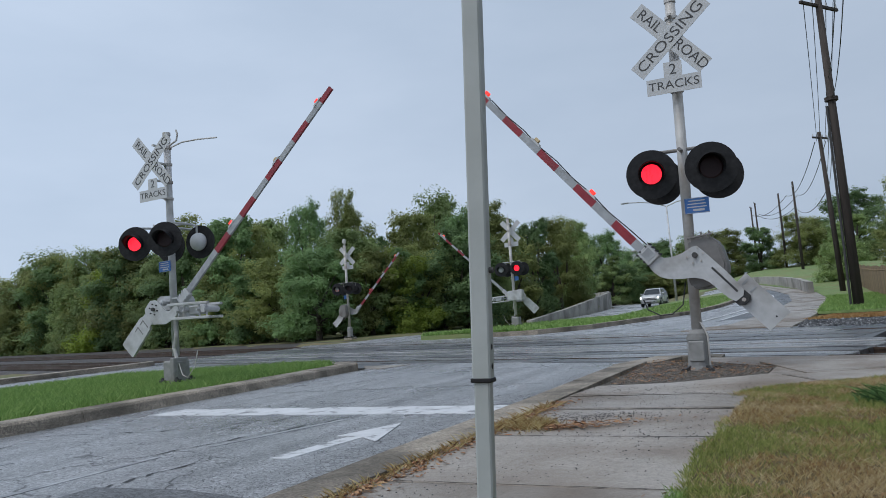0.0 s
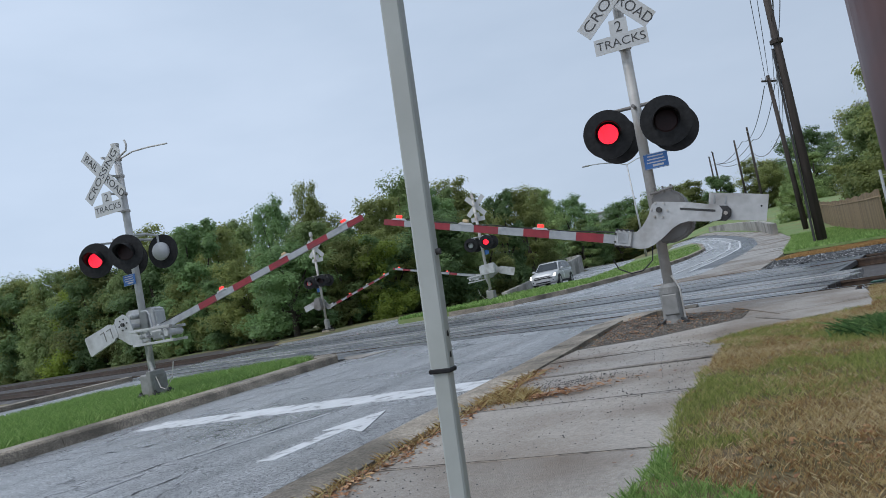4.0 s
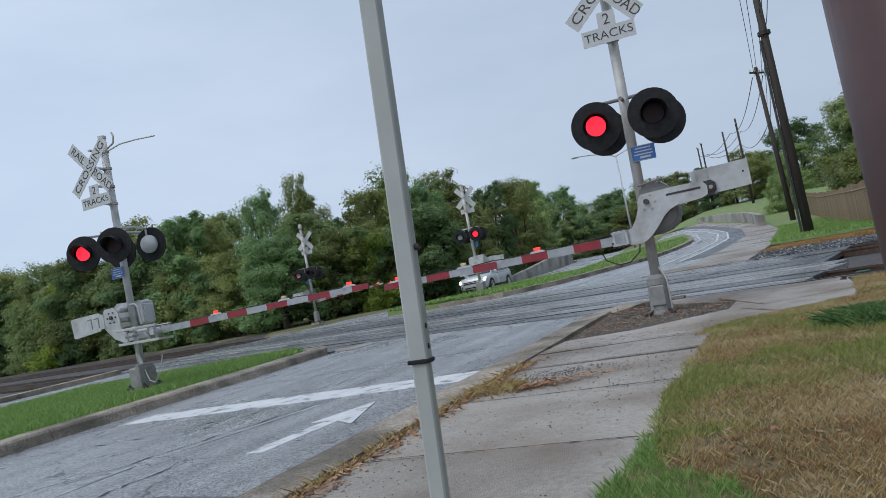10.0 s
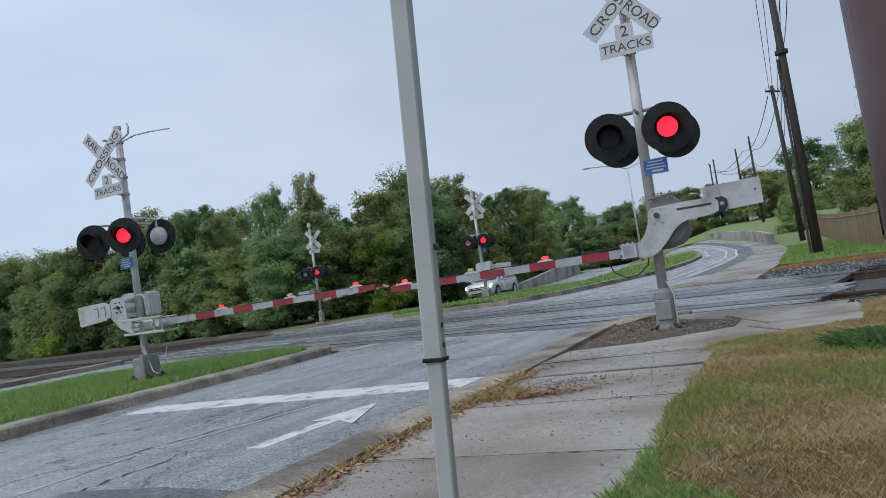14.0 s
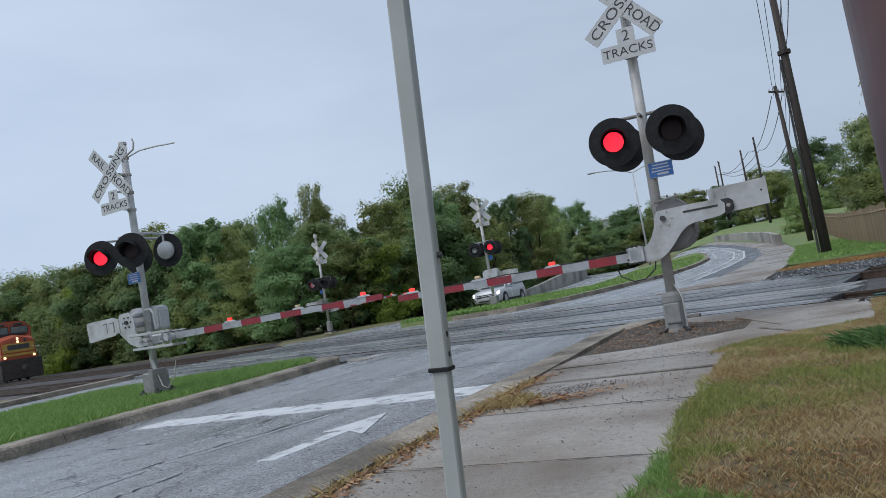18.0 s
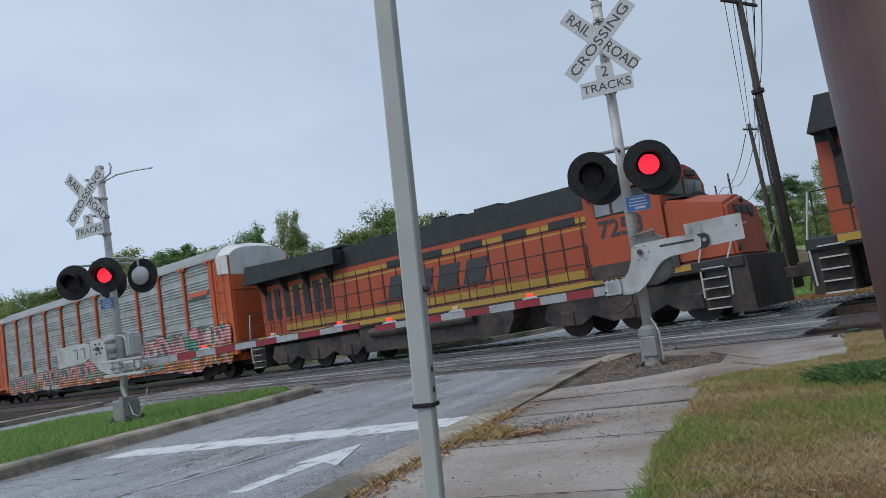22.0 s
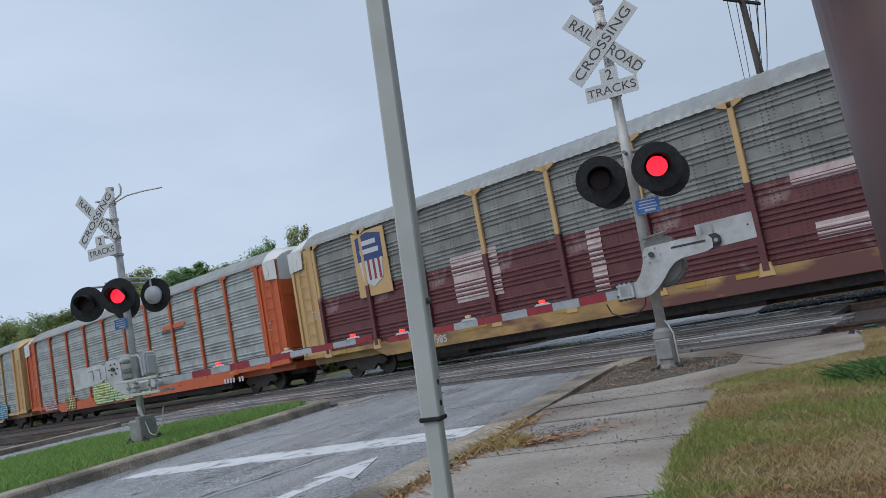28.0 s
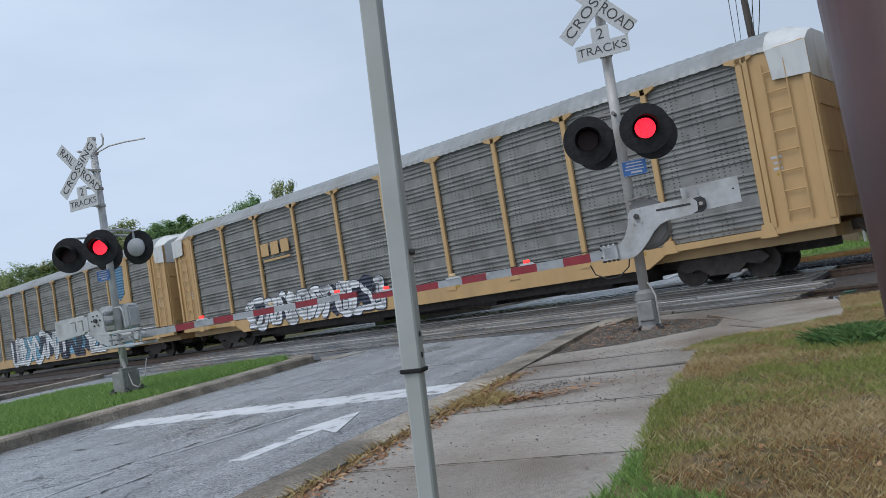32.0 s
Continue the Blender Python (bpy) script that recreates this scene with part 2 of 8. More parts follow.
M_SILVER = mat("silver-painted gate gear", [(0.40, 0.405, 0.41), (0.53, 0.535, 0.54)], 6, (0.42, 0.6), metal=0.15, stain=(0.52, 0.74, (0.30, 0.29, 0.28)), stain_scale=2.6)
M_BLACK = mat("matt black signal paint", [(0.012, 0.012, 0.013), (0.03, 0.03, 0.032)], 12, (0.55, 0.75), spec=0.2)
M_DARKSTEEL = mat("dark oily steel", [(0.03, 0.03, 0.031), (0.075, 0.072, 0.07)], 9, (0.45, 0.7), metal=0.3)
M_SIGN = mat("white sign sheeting", [(0.43, 0.44, 0.45), (0.53, 0.535, 0.54)], 3, (0.4, 0.55), stain=(0.55, 0.75, (0.42, 0.42, 0.40)), stain_scale=3)
M_LETTER = mat("black sign lettering", [(0.03, 0.03, 0.032), (0.05, 0.05, 0.052)], 8, (0.5, 0.6))
M_BLUE = mat("blue emergency notice", [(0.03, 0.12, 0.36), (0.045, 0.16, 0.44)], 6, (0.4, 0.5))
M_RED_STRIPE = mat("red reflective stripe", [(0.21, 0.016, 0.026), (0.30, 0.026, 0.036)], 9, (0.35, 0.5), stain=(0.5, 0.72, (0.17, 0.04, 0.045)), stain_scale=4)
M_WHITE_STRIPE = mat("white reflective stripe", [(0.28, 0.295, 0.31), (0.38, 0.395, 0.41)], 9, (0.35, 0.5), stain=(0.5, 0.72, (0.22, 0.225, 0.23)), stain_scale=4)
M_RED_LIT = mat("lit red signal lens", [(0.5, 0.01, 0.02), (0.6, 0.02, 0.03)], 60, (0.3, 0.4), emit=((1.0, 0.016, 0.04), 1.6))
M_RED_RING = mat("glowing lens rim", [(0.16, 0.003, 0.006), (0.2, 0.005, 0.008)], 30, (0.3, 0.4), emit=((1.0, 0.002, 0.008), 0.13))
M_RED_OFF = mat("unlit red lens", [(0.016, 0.006, 0.007), (0.026, 0.009, 0.010)], 40, (0.35, 0.5), spec=0.25)
M_LENS_BACK = mat("frosted back cover", [(0.42, 0.43, 0.44), (0.52, 0.53, 0.54)], 6, (0.35, 0.5))
M_BROWN = mat("rust-brown painted steel post", [(0.042, 0.017, 0.015), (0.07, 0.028, 0.024)], 5, (0.4, 0.6), stain=(0.45, 0.65, (0.045, 0.02, 0.018)), stain_scale=2)
M_WOODPOLE = mat("creosoted timber pole", [(0.025, 0.019, 0.016), (0.06, 0.047, 0.04)], 6, (0.75, 0.9), bump=0.5, bump_scale=40, stretch=(1, 1, 0.1))
M_FENCE = mat("weathered cedar fence board", [(0.17, 0.115, 0.065), (0.32, 0.225, 0.135)], 5, (0.7, 0.9), bump=0.3, stretch=(1, 1, 0.15), rand=0.2)
M_WIRE = mat("black cable", [(0.015, 0.015, 0.016), (0.03, 0.03, 0.03)], 8, (0.5, 0.7))
M_BARK = mat("tree bark", [(0.05, 0.04, 0.032), (0.11, 0.09, 0.072)], 8, (0.85, 0.95), bump=0.5)
M_WALL = mat("stained retaining-wall concrete", [(0.30, 0.285, 0.26), (0.46, 0.44, 0.41)], 1.5, (0.6, 0.85), bump=0.2, stain=(0.45, 0.66, (0.19, 0.18, 0.165)), stain_scale=0.5)


def translucent(m, share):
    """Lets part of the light through thin leaves and blades."""
    n, l = m.node_tree.nodes, m.node_tree.links
    b, out = n["Principled BSDF"], n["Material Output"]
    b.inputs["Specular IOR Level"].default_value = 0.25
    t = n.new("ShaderNodeBsdfTranslucent")
    src = b.inputs["Base Color"].links[0].from_socket
    l.new(src, t.inputs["Color"])
    mi = n.new("ShaderNodeMixShader")
    mi.inputs["Fac"].default_value = share
    l.new(b.outputs["BSDF"], mi.inputs[1])
    l.new(t.outputs["BSDF"], mi.inputs[2])
    l.new(mi.outputs["Shader"], out.inputs["Surface"])
    return m


def leaf_mat(name, lo, hi, rand=0.25):
    m = mat(name, [lo, hi], 0.8, (0.5, 0.7), stain=(0.45, 0.7, tuple(0.7 * a for a in lo)), stain_scale=0.25, rand=rand)
    return translucent(m, 0.5)


# ---- mesh helpers ----
def part(name, bm, material, parent=None, label="", smooth=False):
    """Links a bmesh as one mesh object under a thing or a part."""
    me = bpy.data.meshes.new(name)
    bmesh.ops.recalc_face_normals(bm, faces=bm.faces)
    bm.to_mesh(me)
    bm.free()
    if smooth:
        me.polygons.foreach_set("use_smooth", [True] * len(me.polygons))
    me.materials.append(material)
    ob = new(name, me)
    if parent:
        ob.parent = parent
    if label:
        ob["label"] = label
    return ob


def thing(name, m, label, category, group="", kind=""):
    e = new(name)
    e.matrix_world = m
    e.empty_display_size = 0.2
    return tagged(e, label, category, group, kind)


def box(bm, c, s, m=None, bevel=0.0):
    v = bmesh.ops.create_cube(bm, size=1.0)["verts"]
    t = Matrix.Translation(c) @ (m or Matrix()) @ Matrix.Diagonal((*s, 1))
    bmesh.ops.transform(bm, matrix=t, verts=v)
    if bevel:
        es = {e for a in v for e in a.link_edges}
        bmesh.ops.bevel(bm, geom=list(es), offset=bevel, segments=1, affect="EDGES")
    return bm


def rod(bm, a, b, r0, r1=None, seg=10, cap=True):
    a, b = Vector(a), Vector(b)
    d = b - a
    m = Matrix.Translation((a + b) / 2) @ d.to_track_quat("Z", "Y").to_matrix().to_4x4()
    bmesh.ops.create_cone(bm, cap_ends=cap, segments=seg, radius1=r0, radius2=r0 if r1 is None else r1, depth=d.length, matrix=m)
    return bm


def path_rod(bm, pts, r, seg=6):
    """A bent tube through the points, in one piece."""
    ps = [Vector(p) for p in pts]
    rings = []
    for i, p in enumerate(ps):
        d = (ps[min(i + 1, len(ps) - 1)] - ps[max(i - 1, 0)]).normalized()
        x = d.cross(Vector((0.31, 0.87, 0.38))).normalized()
        y = d.cross(x)
        rings.append([bm.verts.new(p + (x * math.cos(6.28318 * k / seg) + y * math.sin(6.28318 * k / seg)) * r) for k in range(seg)])
    for a, b in zip(rings, rings[1:]):
        for k in range(seg):
            bm.faces.new((a[k], a[(k + 1) % seg], b[(k + 1) % seg], b[k]))
    bm.faces.new(rings[0])
    bm.faces.new(rings[-1])
    return bm


def prism(bm, pts, a, b, m=None):
    """A flat outline (x, z) pulled from y=a to y=b."""
    f = bm.faces.new([bm.verts.new((x, a, z)) for x, z in pts])
    g = bmesh.ops.extrude_face_region(bm, geom=[f])["geom"]
    vs = [e for e in g if isinstance(e, bmesh.types.BMVert)]
    bmesh.ops.translate(bm, vec=(0, b - a, 0), verts=vs)
    if m:
        bmesh.ops.transform(bm, matrix=m, verts=list(f.verts) + vs)
    return bm


def text(words, size, material, parent, m, name="lettering", bold=0.0, align="CENTER"):
    cu = bpy.data.curves.new(name, "FONT")
    cu.body, cu.size, cu.align_x, cu.align_y, cu.extrude, cu.offset = words, size, align, "CENTER", 0.0015, bold
    tmp = bpy.data.objects.new("tmp", cu)
    scene.collection.objects.link(tmp)
    bpy.context.view_layer.update()
    me = bpy.data.meshes.new_from_object(tmp.evaluated_get(bpy.context.evaluated_depsgraph_get()))
    bpy.data.objects.remove(tmp)
    bpy.data.curves.remove(cu)
    me.materials.clear()
    me.materials.append(material)
    ob = new(name, me)
    ob.parent = parent
    ob.matrix_local = m
    return ob


# ---- the lie of the land ----
def smooth(a, b, x):
    t = min(1.0, max(0.0, (x - a) / (b - a)))
    return t * t * (3 - 2 * t)


def ground_z(x, y):
    """The plain rises gently away from the pavement; past the crossing the road climbs."""
    z = 0.079 - 0.0029 * x + 0.0205 * min(y, 60.0 + 0.3 * max(0, y - 60))
    r = math.hypot(x, y)
    if r > 38:
        e = 0.0008 * (min(r, 85) - 38) ** 2 + max(0, r - 85) * 0.055
        z -= 0.25 * smooth(36, 47, y) * smooth(-2, 2, x) * (1 - smooth(60, 76, y)) * (1 - smooth(0.24, 0.32, x / max(y, 1.0)))
        z += e * (0.22 * smooth(0.05, 0.15, x / max(y, 1.0)) + 0.78 * smooth(0.26, 0.40, x / max(y, 1.0))) * (1 - 0.5 * smooth(120, 400, r))
    return z


ROAD = Vector((0.445, 0.8955))
ROAD_R = Vector((0.8955, -0.445))
ROAD_YAW = -math.degrees(math.atan2(0.445, 0.8955))


def uv(u, v):
    """u metres along the road, v metres to its right."""
    return (ROAD.x * u + ROAD_R.x * v, ROAD.y * u + ROAD_R.y * v)


TR_D = Vector((0.716, -0.698)).normalized()
TR_N = Vector((-TR_D.y, TR_D.x))
TR_0 = Vector((8.9, 17.95))


def sn(s, n):
    """s metres along the track, n metres across it from the far track's near rail."""
    return (TR_0.x + TR_D.x * s + TR_N.x * n, TR_0.y + TR_D.y * s + TR_N.y * n)


def track_z(s, n=0.75):
    return 0.432 - 0.0163 * s + 0.0127 * (n - 0.75)


# ---- ground ----
def ground_sheet():
    bm = bmesh.new()
    ring = [0, 2, 4, 6, 8, 10, 12, 15, 18, 22, 26, 30, 35, 40, 46, 52, 60, 70, 80, 90, 105, 120, 150, 190, 250, 350, 550, 1000, 2200, 4500]
    seg = 96
    rows = []
    for r in ring:
        row = []
        for k in range(seg):
            a = 2 * math.pi * k / seg
            x, y = r * math.sin(a), r * math.cos(a)
            s, n = (Vector((x, y)) - TR_0).dot(TR_D), (Vector((x, y)) - TR_0).dot(TR_N)
            cut = 0.45 if -9.0 < n < 3.0 and r < 200 and (s < -23 or s > 0.0) else 0.0
            row.append(bm.verts.new((x, y, ground_z(x, y) - 0.06 - cut if r < 900 else min(ground_z(x, y), 14) - 0.06)))
            if r == 0:
                break
        rows.append(row)
    for k in range(seg):
        bm.faces.new((rows[0][0], rows[1][k], rows[1][(k + 1) % seg]))
        for a, b in zip(rows[1:], rows[2:]):
            bm.faces.new((a[k], b[k], b[(k + 1) % seg], a[(k + 1) % seg]))
    ob = part("ground", bm, M_SOIL, smooth=True)
    return tagged(ob, "grassy soil that rises gently towards the distance", "ground", kind="structure")


def slab(name, pts, dz, thick, material, parent=None, label=""):
    """A flat piece on the ground with depth; pts are (x, y)."""
    bm = bmesh.new()
    top = [bm.verts.new((x, y, ground_z(x, y) + dz)) for x, y in pts]
    bot = [bm.verts.new((x, y, ground_z(x, y) + dz - thick)) for x, y in pts]
    bm.faces.new(top)
    bm.faces.new(bot[::-1])
    for i in range(len(pts)):
        j = (i + 1) % len(pts)
        bm.faces.new((top[i], bot[i], bot[j], top[j]))
    return part(name, bm, material, parent, label)


def hill_rise(x, y, c):
    """The slope behind the retaining wall climbs away from the road."""
    return c * smooth(42, 75, y)


def ribbon(name, left, right, dz, material, steps=4, thick=0.08, parent=None, rise=0.0):
    """A strip between two lines of equal count, draped on the land."""
    bm = bmesh.new()
    a, b = [], []
    for line, out in ((left, a), (right, b)):
        for (x0, y0), (x1, y1) in zip(line, line[1:]):
            for k in range(steps):
                out.append((x0 + (x1 - x0) * k / steps, y0 + (y1 - y0) * k / steps))
        out.append(line[-1])
    cross = 5
    grid = []
    for p, q in zip(a, b):
        row = []
        for c in range(cross):
            x, y = p[0] + (q[0] - p[0]) * c / (cross - 1), p[1] + (q[1] - p[1]) * c / (cross - 1)
            row.append(bm.verts.new((x, y, ground_z(x, y) + dz + rise * hill_rise(x, y, c / (cross - 1)))))
        low = [bm.verts.new((row[i].co.x, row[i].co.y, row[i].co.z - thick)) for i in (0, -1)]
        grid.append([low[0], *row, low[1]])
    for r, s in zip(grid, grid[1:]):
        for i in range(len(r) - 1):
            bm.faces.new((r[i], r[i + 1], s[i + 1], s[i]))
    bm.faces.new(grid[0])
    bm.faces.new(grid[-1])
    return part(name, bm, material, parent)


def offset_line(line, d):
    """A line moved d metres to its right."""
    out = []
    for i, p in enumerate(line):
        a, b = Vector(line[max(0, i - 1)]), Vector(line[min(len(line) - 1, i + 1)])
        t = (b - a).normalized()
        out.append((p[0] + t.y * d, p[1] - t.x * d))
    return out


ground_sheet()
KERB_V, MED_V, WALK_V0, WALK_V1 = -3.1, -9.1, -2.60, -0.74
road = slab("road", [uv(-30, KERB_V), uv(11.4, KERB_V), uv(13.0, -3.0), uv(13.1, -3.8), uv(14.4, -6.4), uv(15.3, -9.1), uv(-30, MED_V)], 0.0, 0.1, M_ASPHALT)
tagged(road, "wet grey worn asphalt approach road with patched cracks", "road", kind="structure")
# the crossing itself, dark patched asphalt under the panels
cross = slab("crossing_road", [sn(-22, -8.4), sn(2.2, -8.3), sn(0.9, 1.8), sn(-22.4, 1.8)], -0.008, 0.1, M_NEW_ASPHALT)
tagged(cross, "dark wet asphalt of the level crossing", "road", kind="structure")
apron = slab("crossing_apron", [sn(-22.4, 1.8), sn(-1.7, 1.8), sn(-3.0, 5.0), sn(-9.0, 9.5), sn(-22.5, 7.5)], -0.006, 0.1, M_ASPHALT)
tagged(apron, "wet grey asphalt between the tracks and the far carriageways", "road", kind="structure")
# the oncoming carriageway beyond the median
onc = slab("oncoming_road", [uv(-30, -16.4), uv(14.5, -16.4), uv(20.0, -17.5), uv(19.5, -21.2), uv(-30, -22.2)], 0.0, 0.1, M_PALE)
tagged(onc, "pale wet concrete carriageway beyond the median", "road", kind="structure")

# far carriageways past the tracks
ISL_R = [(0.8, 29.0), (3.0, 28.0), (5.2, 29.2), (7.6, 32.4), (11.9, 38.6), (16.2, 46.4), (19.4, 52.6), (22.6, 61.8), (24.6, 69.5), (25.0, 79.0), (21.0, 96.0)]
FAR_R = [(6.4, 22.0), (8.5, 23.8), (10.5, 27.4), (12.6, 31.3), (16.7, 39.2), (20.0, 45.6), (23.8, 54.7), (26.3, 63.5), (28.4, 73.0), (30.2, 84.0), (27.5, 104.0)]
FOOT_OUT = [(8.8, 20.2), (10.7, 23.5), (13.0, 27.7), (15.2, 32.0), (18.6, 38.7), (22.1, 45.6), (25.4, 53.8), (27.7, 62.4), (29.6, 72.5), (31.4, 84.5)]
far_road = ribbon("far_road", ISL_R, FAR_R, 0.002, M_ASPHALT)
tagged(far_road, "wet grey road that curves uphill past the tracks", "road", kind="structure")
ISL_L = [(-1.0, 33.0), (2.6, 35.8), (5.2, 38.6), (7.4, 42.0), (10.2, 49.0), (14.0, 58.5), (18.0, 68.0), (21.6, 78.0), (24.0, 91.0), (25.0, 120.0)]
FAR_L = offset_line(ISL_L, -5.0)
back_road = ribbon("back_road", FAR_L, ISL_L, 0.01, M_ASPHALT)
tagged(back_road, "wet asphalt carriageway for oncoming traffic behind the island", "road", kind="structure")
island = ribbon("island_lawn", [(-1.4, 31.4), *ISL_L[:8]], [(1.2, 29.4), *[(x - 0.15, y + 0.15) for x, y in ISL_R[1:9]]], 0.16, M_LAWN, thick=0.2)
tagged(island, "green mown grass island between the far carriageways", "lawn", kind="structure")
tagged(ribbon("far_kerb", [(x - 0.16, y + 0.2) for x, y in ISL_R[:9]], ISL_R[:9], 0.17, M_KERB, thick=0.2), "pale concrete kerb of the far island", "kerb", kind="structure")

# median with its kerb
med = slab("median_lawn", [uv(-30, MED_V - 0.42), uv(13.2, MED_V - 0.42), uv(14.0, -9.9), uv(14.4, -11.0), uv(13.2, -16.0), uv(-30, -16.2)], 0.13, 0.2, M_LAWN)
tagged(med, "bright green grass median", "lawn", kind="structure")
rv = random.Random(44)
RAGGED = [uv(-2.0 + 0.09 * i, -0.80 + 0.03 * math.sin(i * 0.31) + rv.uniform(-0.035, 0.035)) for i in range(107)]
verge = slab("verge_lawn", [uv(-30, -0.80), *RAGGED, (3.15, 7.42), (4.35, 7.40), (5.4, 9.3), (7.5, 8.2), (14, 2), (20, -20), uv(-30, 12)], 0.145, 0.22, M_VERGE)
tagged(verge, "half-dead tan and green grass verge beside the pavement", "lawn", kind="structure")


# ---- crossing signals ----
M_BASE = mat("dull grey cast base", [(0.19, 0.19, 0.182), (0.29, 0.286, 0.276)], 7, (0.5, 0.7), stain=(0.48, 0.68, (0.17, 0.155, 0.14)), stain_scale=3)
M_MACHINE = mat("dark weathered motor housing", [(0.16, 0.15, 0.145), (0.25, 0.24, 0.23)], 5, (0.45, 0.65), stain=(0.48, 0.7, (0.10, 0.085, 0.075)), stain_scale=2.5)




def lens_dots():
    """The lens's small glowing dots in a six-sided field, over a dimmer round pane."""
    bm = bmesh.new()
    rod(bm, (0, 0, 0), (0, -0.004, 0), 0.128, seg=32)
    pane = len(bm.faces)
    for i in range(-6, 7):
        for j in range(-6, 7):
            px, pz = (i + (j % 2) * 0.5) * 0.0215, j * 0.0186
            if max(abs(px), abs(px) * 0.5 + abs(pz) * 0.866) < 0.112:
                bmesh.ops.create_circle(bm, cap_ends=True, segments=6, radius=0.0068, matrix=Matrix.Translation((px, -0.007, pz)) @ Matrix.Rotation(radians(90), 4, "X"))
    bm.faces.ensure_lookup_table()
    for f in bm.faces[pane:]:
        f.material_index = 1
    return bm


LIGHTS = []


def signal_lamp(parent, x, y, z, lit, toward, tilt=0.0):
    """One flashing-light unit: black disc, housing, hood and lens. toward: -1 faces the near road, 1 the far side. lit:
    its turn in the flashing, imitated by sliding the glowing unit, 0 or 1; 2 always shows, -1 has no glowing unit.
    """
    lamp = part("lamp_disc", rod(bmesh.new(), (0, 0.012, 0), (0, -0.012, 0), 0.315, seg=40), M_BLACK, parent, "round black background disc")
    lamp.matrix_local = pose(x, y, z, 0, 0, (0 if toward < 0 else 180) + tilt)
    bm = bmesh.new()
    rod(bm, (0, 0.012, 0), (0, 0.105, 0), 0.165, 0.145, seg=24)
    part("lamp_housing", bm, M_BLACK, lamp)
    bm = bmesh.new()
    seg, r = 26, 0.165
    rings = []
    for k in range(seg + 1):
        a = radians(-30 + (240 * k / seg))
        ln = 0.05 + 0.19 * smooth(-0.5, 0.75, math.sin(a))
        c, s = math.cos(a), math.sin(a)
        rings.append([bm.verts.new((c * q, -0.012 - d, s * q - 0.10 * d)) for q, d in ((r, 0), (r, ln), (r - 0.006, ln), (r - 0.006, 0))])
    for p, q in zip(rings, rings[1:]):
        for i in range(4):
            bm.faces.new((p[i], p[(i + 1) % 4], q[(i + 1) % 4], q[i]))
    part("hood", bm, M_BLACK, lamp, "black lamp hood", True)
    part("lens", rod(bmesh.new(), (0, -0.012, 0), (0, -0.020, 0), 0.145, 0.13, seg=28), M_RED_OFF, lamp, "dark red lens")
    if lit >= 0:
        # always glows; sliding it back behind the disc imitates going dark
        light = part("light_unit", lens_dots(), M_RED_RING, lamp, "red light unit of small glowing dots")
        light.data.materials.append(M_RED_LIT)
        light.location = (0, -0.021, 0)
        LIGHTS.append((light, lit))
    return lamp


def crossbuck(parent, x, y, z, flip=1):
    """Two crossed blades with their words, and the plate below."""
    for words, a, off in (("RAIL ROAD", -48, -0.004), ("CROSSING", 42, -0.012)):
        a = a * flip
        b = part("crossbuck_blade", box(bmesh.new(), (0, 0, 0), (1.22, 0.006, 0.225), bevel=0.002), M_SIGN, parent, "white blade lettered in black")
        b.matrix_local = pose(x, y + off, z) @ Matrix.Rotation(radians(-a), 4, "Y")
        if flip > 0:
            up = pose(0, -0.0045, 0, 90, 0, 0)
            if words == "RAIL ROAD":
                text("RAIL", 0.19, M_LETTER, b, pose(-0.36, -0.0045, 0, 90), bold=-0.001)
                text("ROAD", 0.19, M_LETTER, b, pose(0.36, -0.0045, 0, 90), bold=-0.001)
            else:
                text("CROSSING", 0.19, M_LETTER, b, up, bold=-0.001).scale = (1.22, 1, 1)
    plate = part("track_plate", prism(bmesh.new(), [(-0.343, -0.105), (0.343, -0.105), (0.343, 0.105), (0.115, 0.105), (0.115, 0.30), (-0.115, 0.30), (-0.115, 0.105), (-0.343, 0.105)], -0.003, 0.003), M_SIGN, parent, "white plate that reads 2 TRACKS")
    plate.matrix_local = pose(x - 0.0, y - 0.002, z - 0.62)
    if flip > 0:
        text("TRACKS", 0.155, M_LETTER, plate, pose(0, -0.0045, 0, 90), bold=-0.001).scale = (1.12, 1, 1)
        text("2", 0.2, M_LETTER, plate, pose(0, -0.0045, 0.195, 90), bold=-0.001)


BRACKETS = []


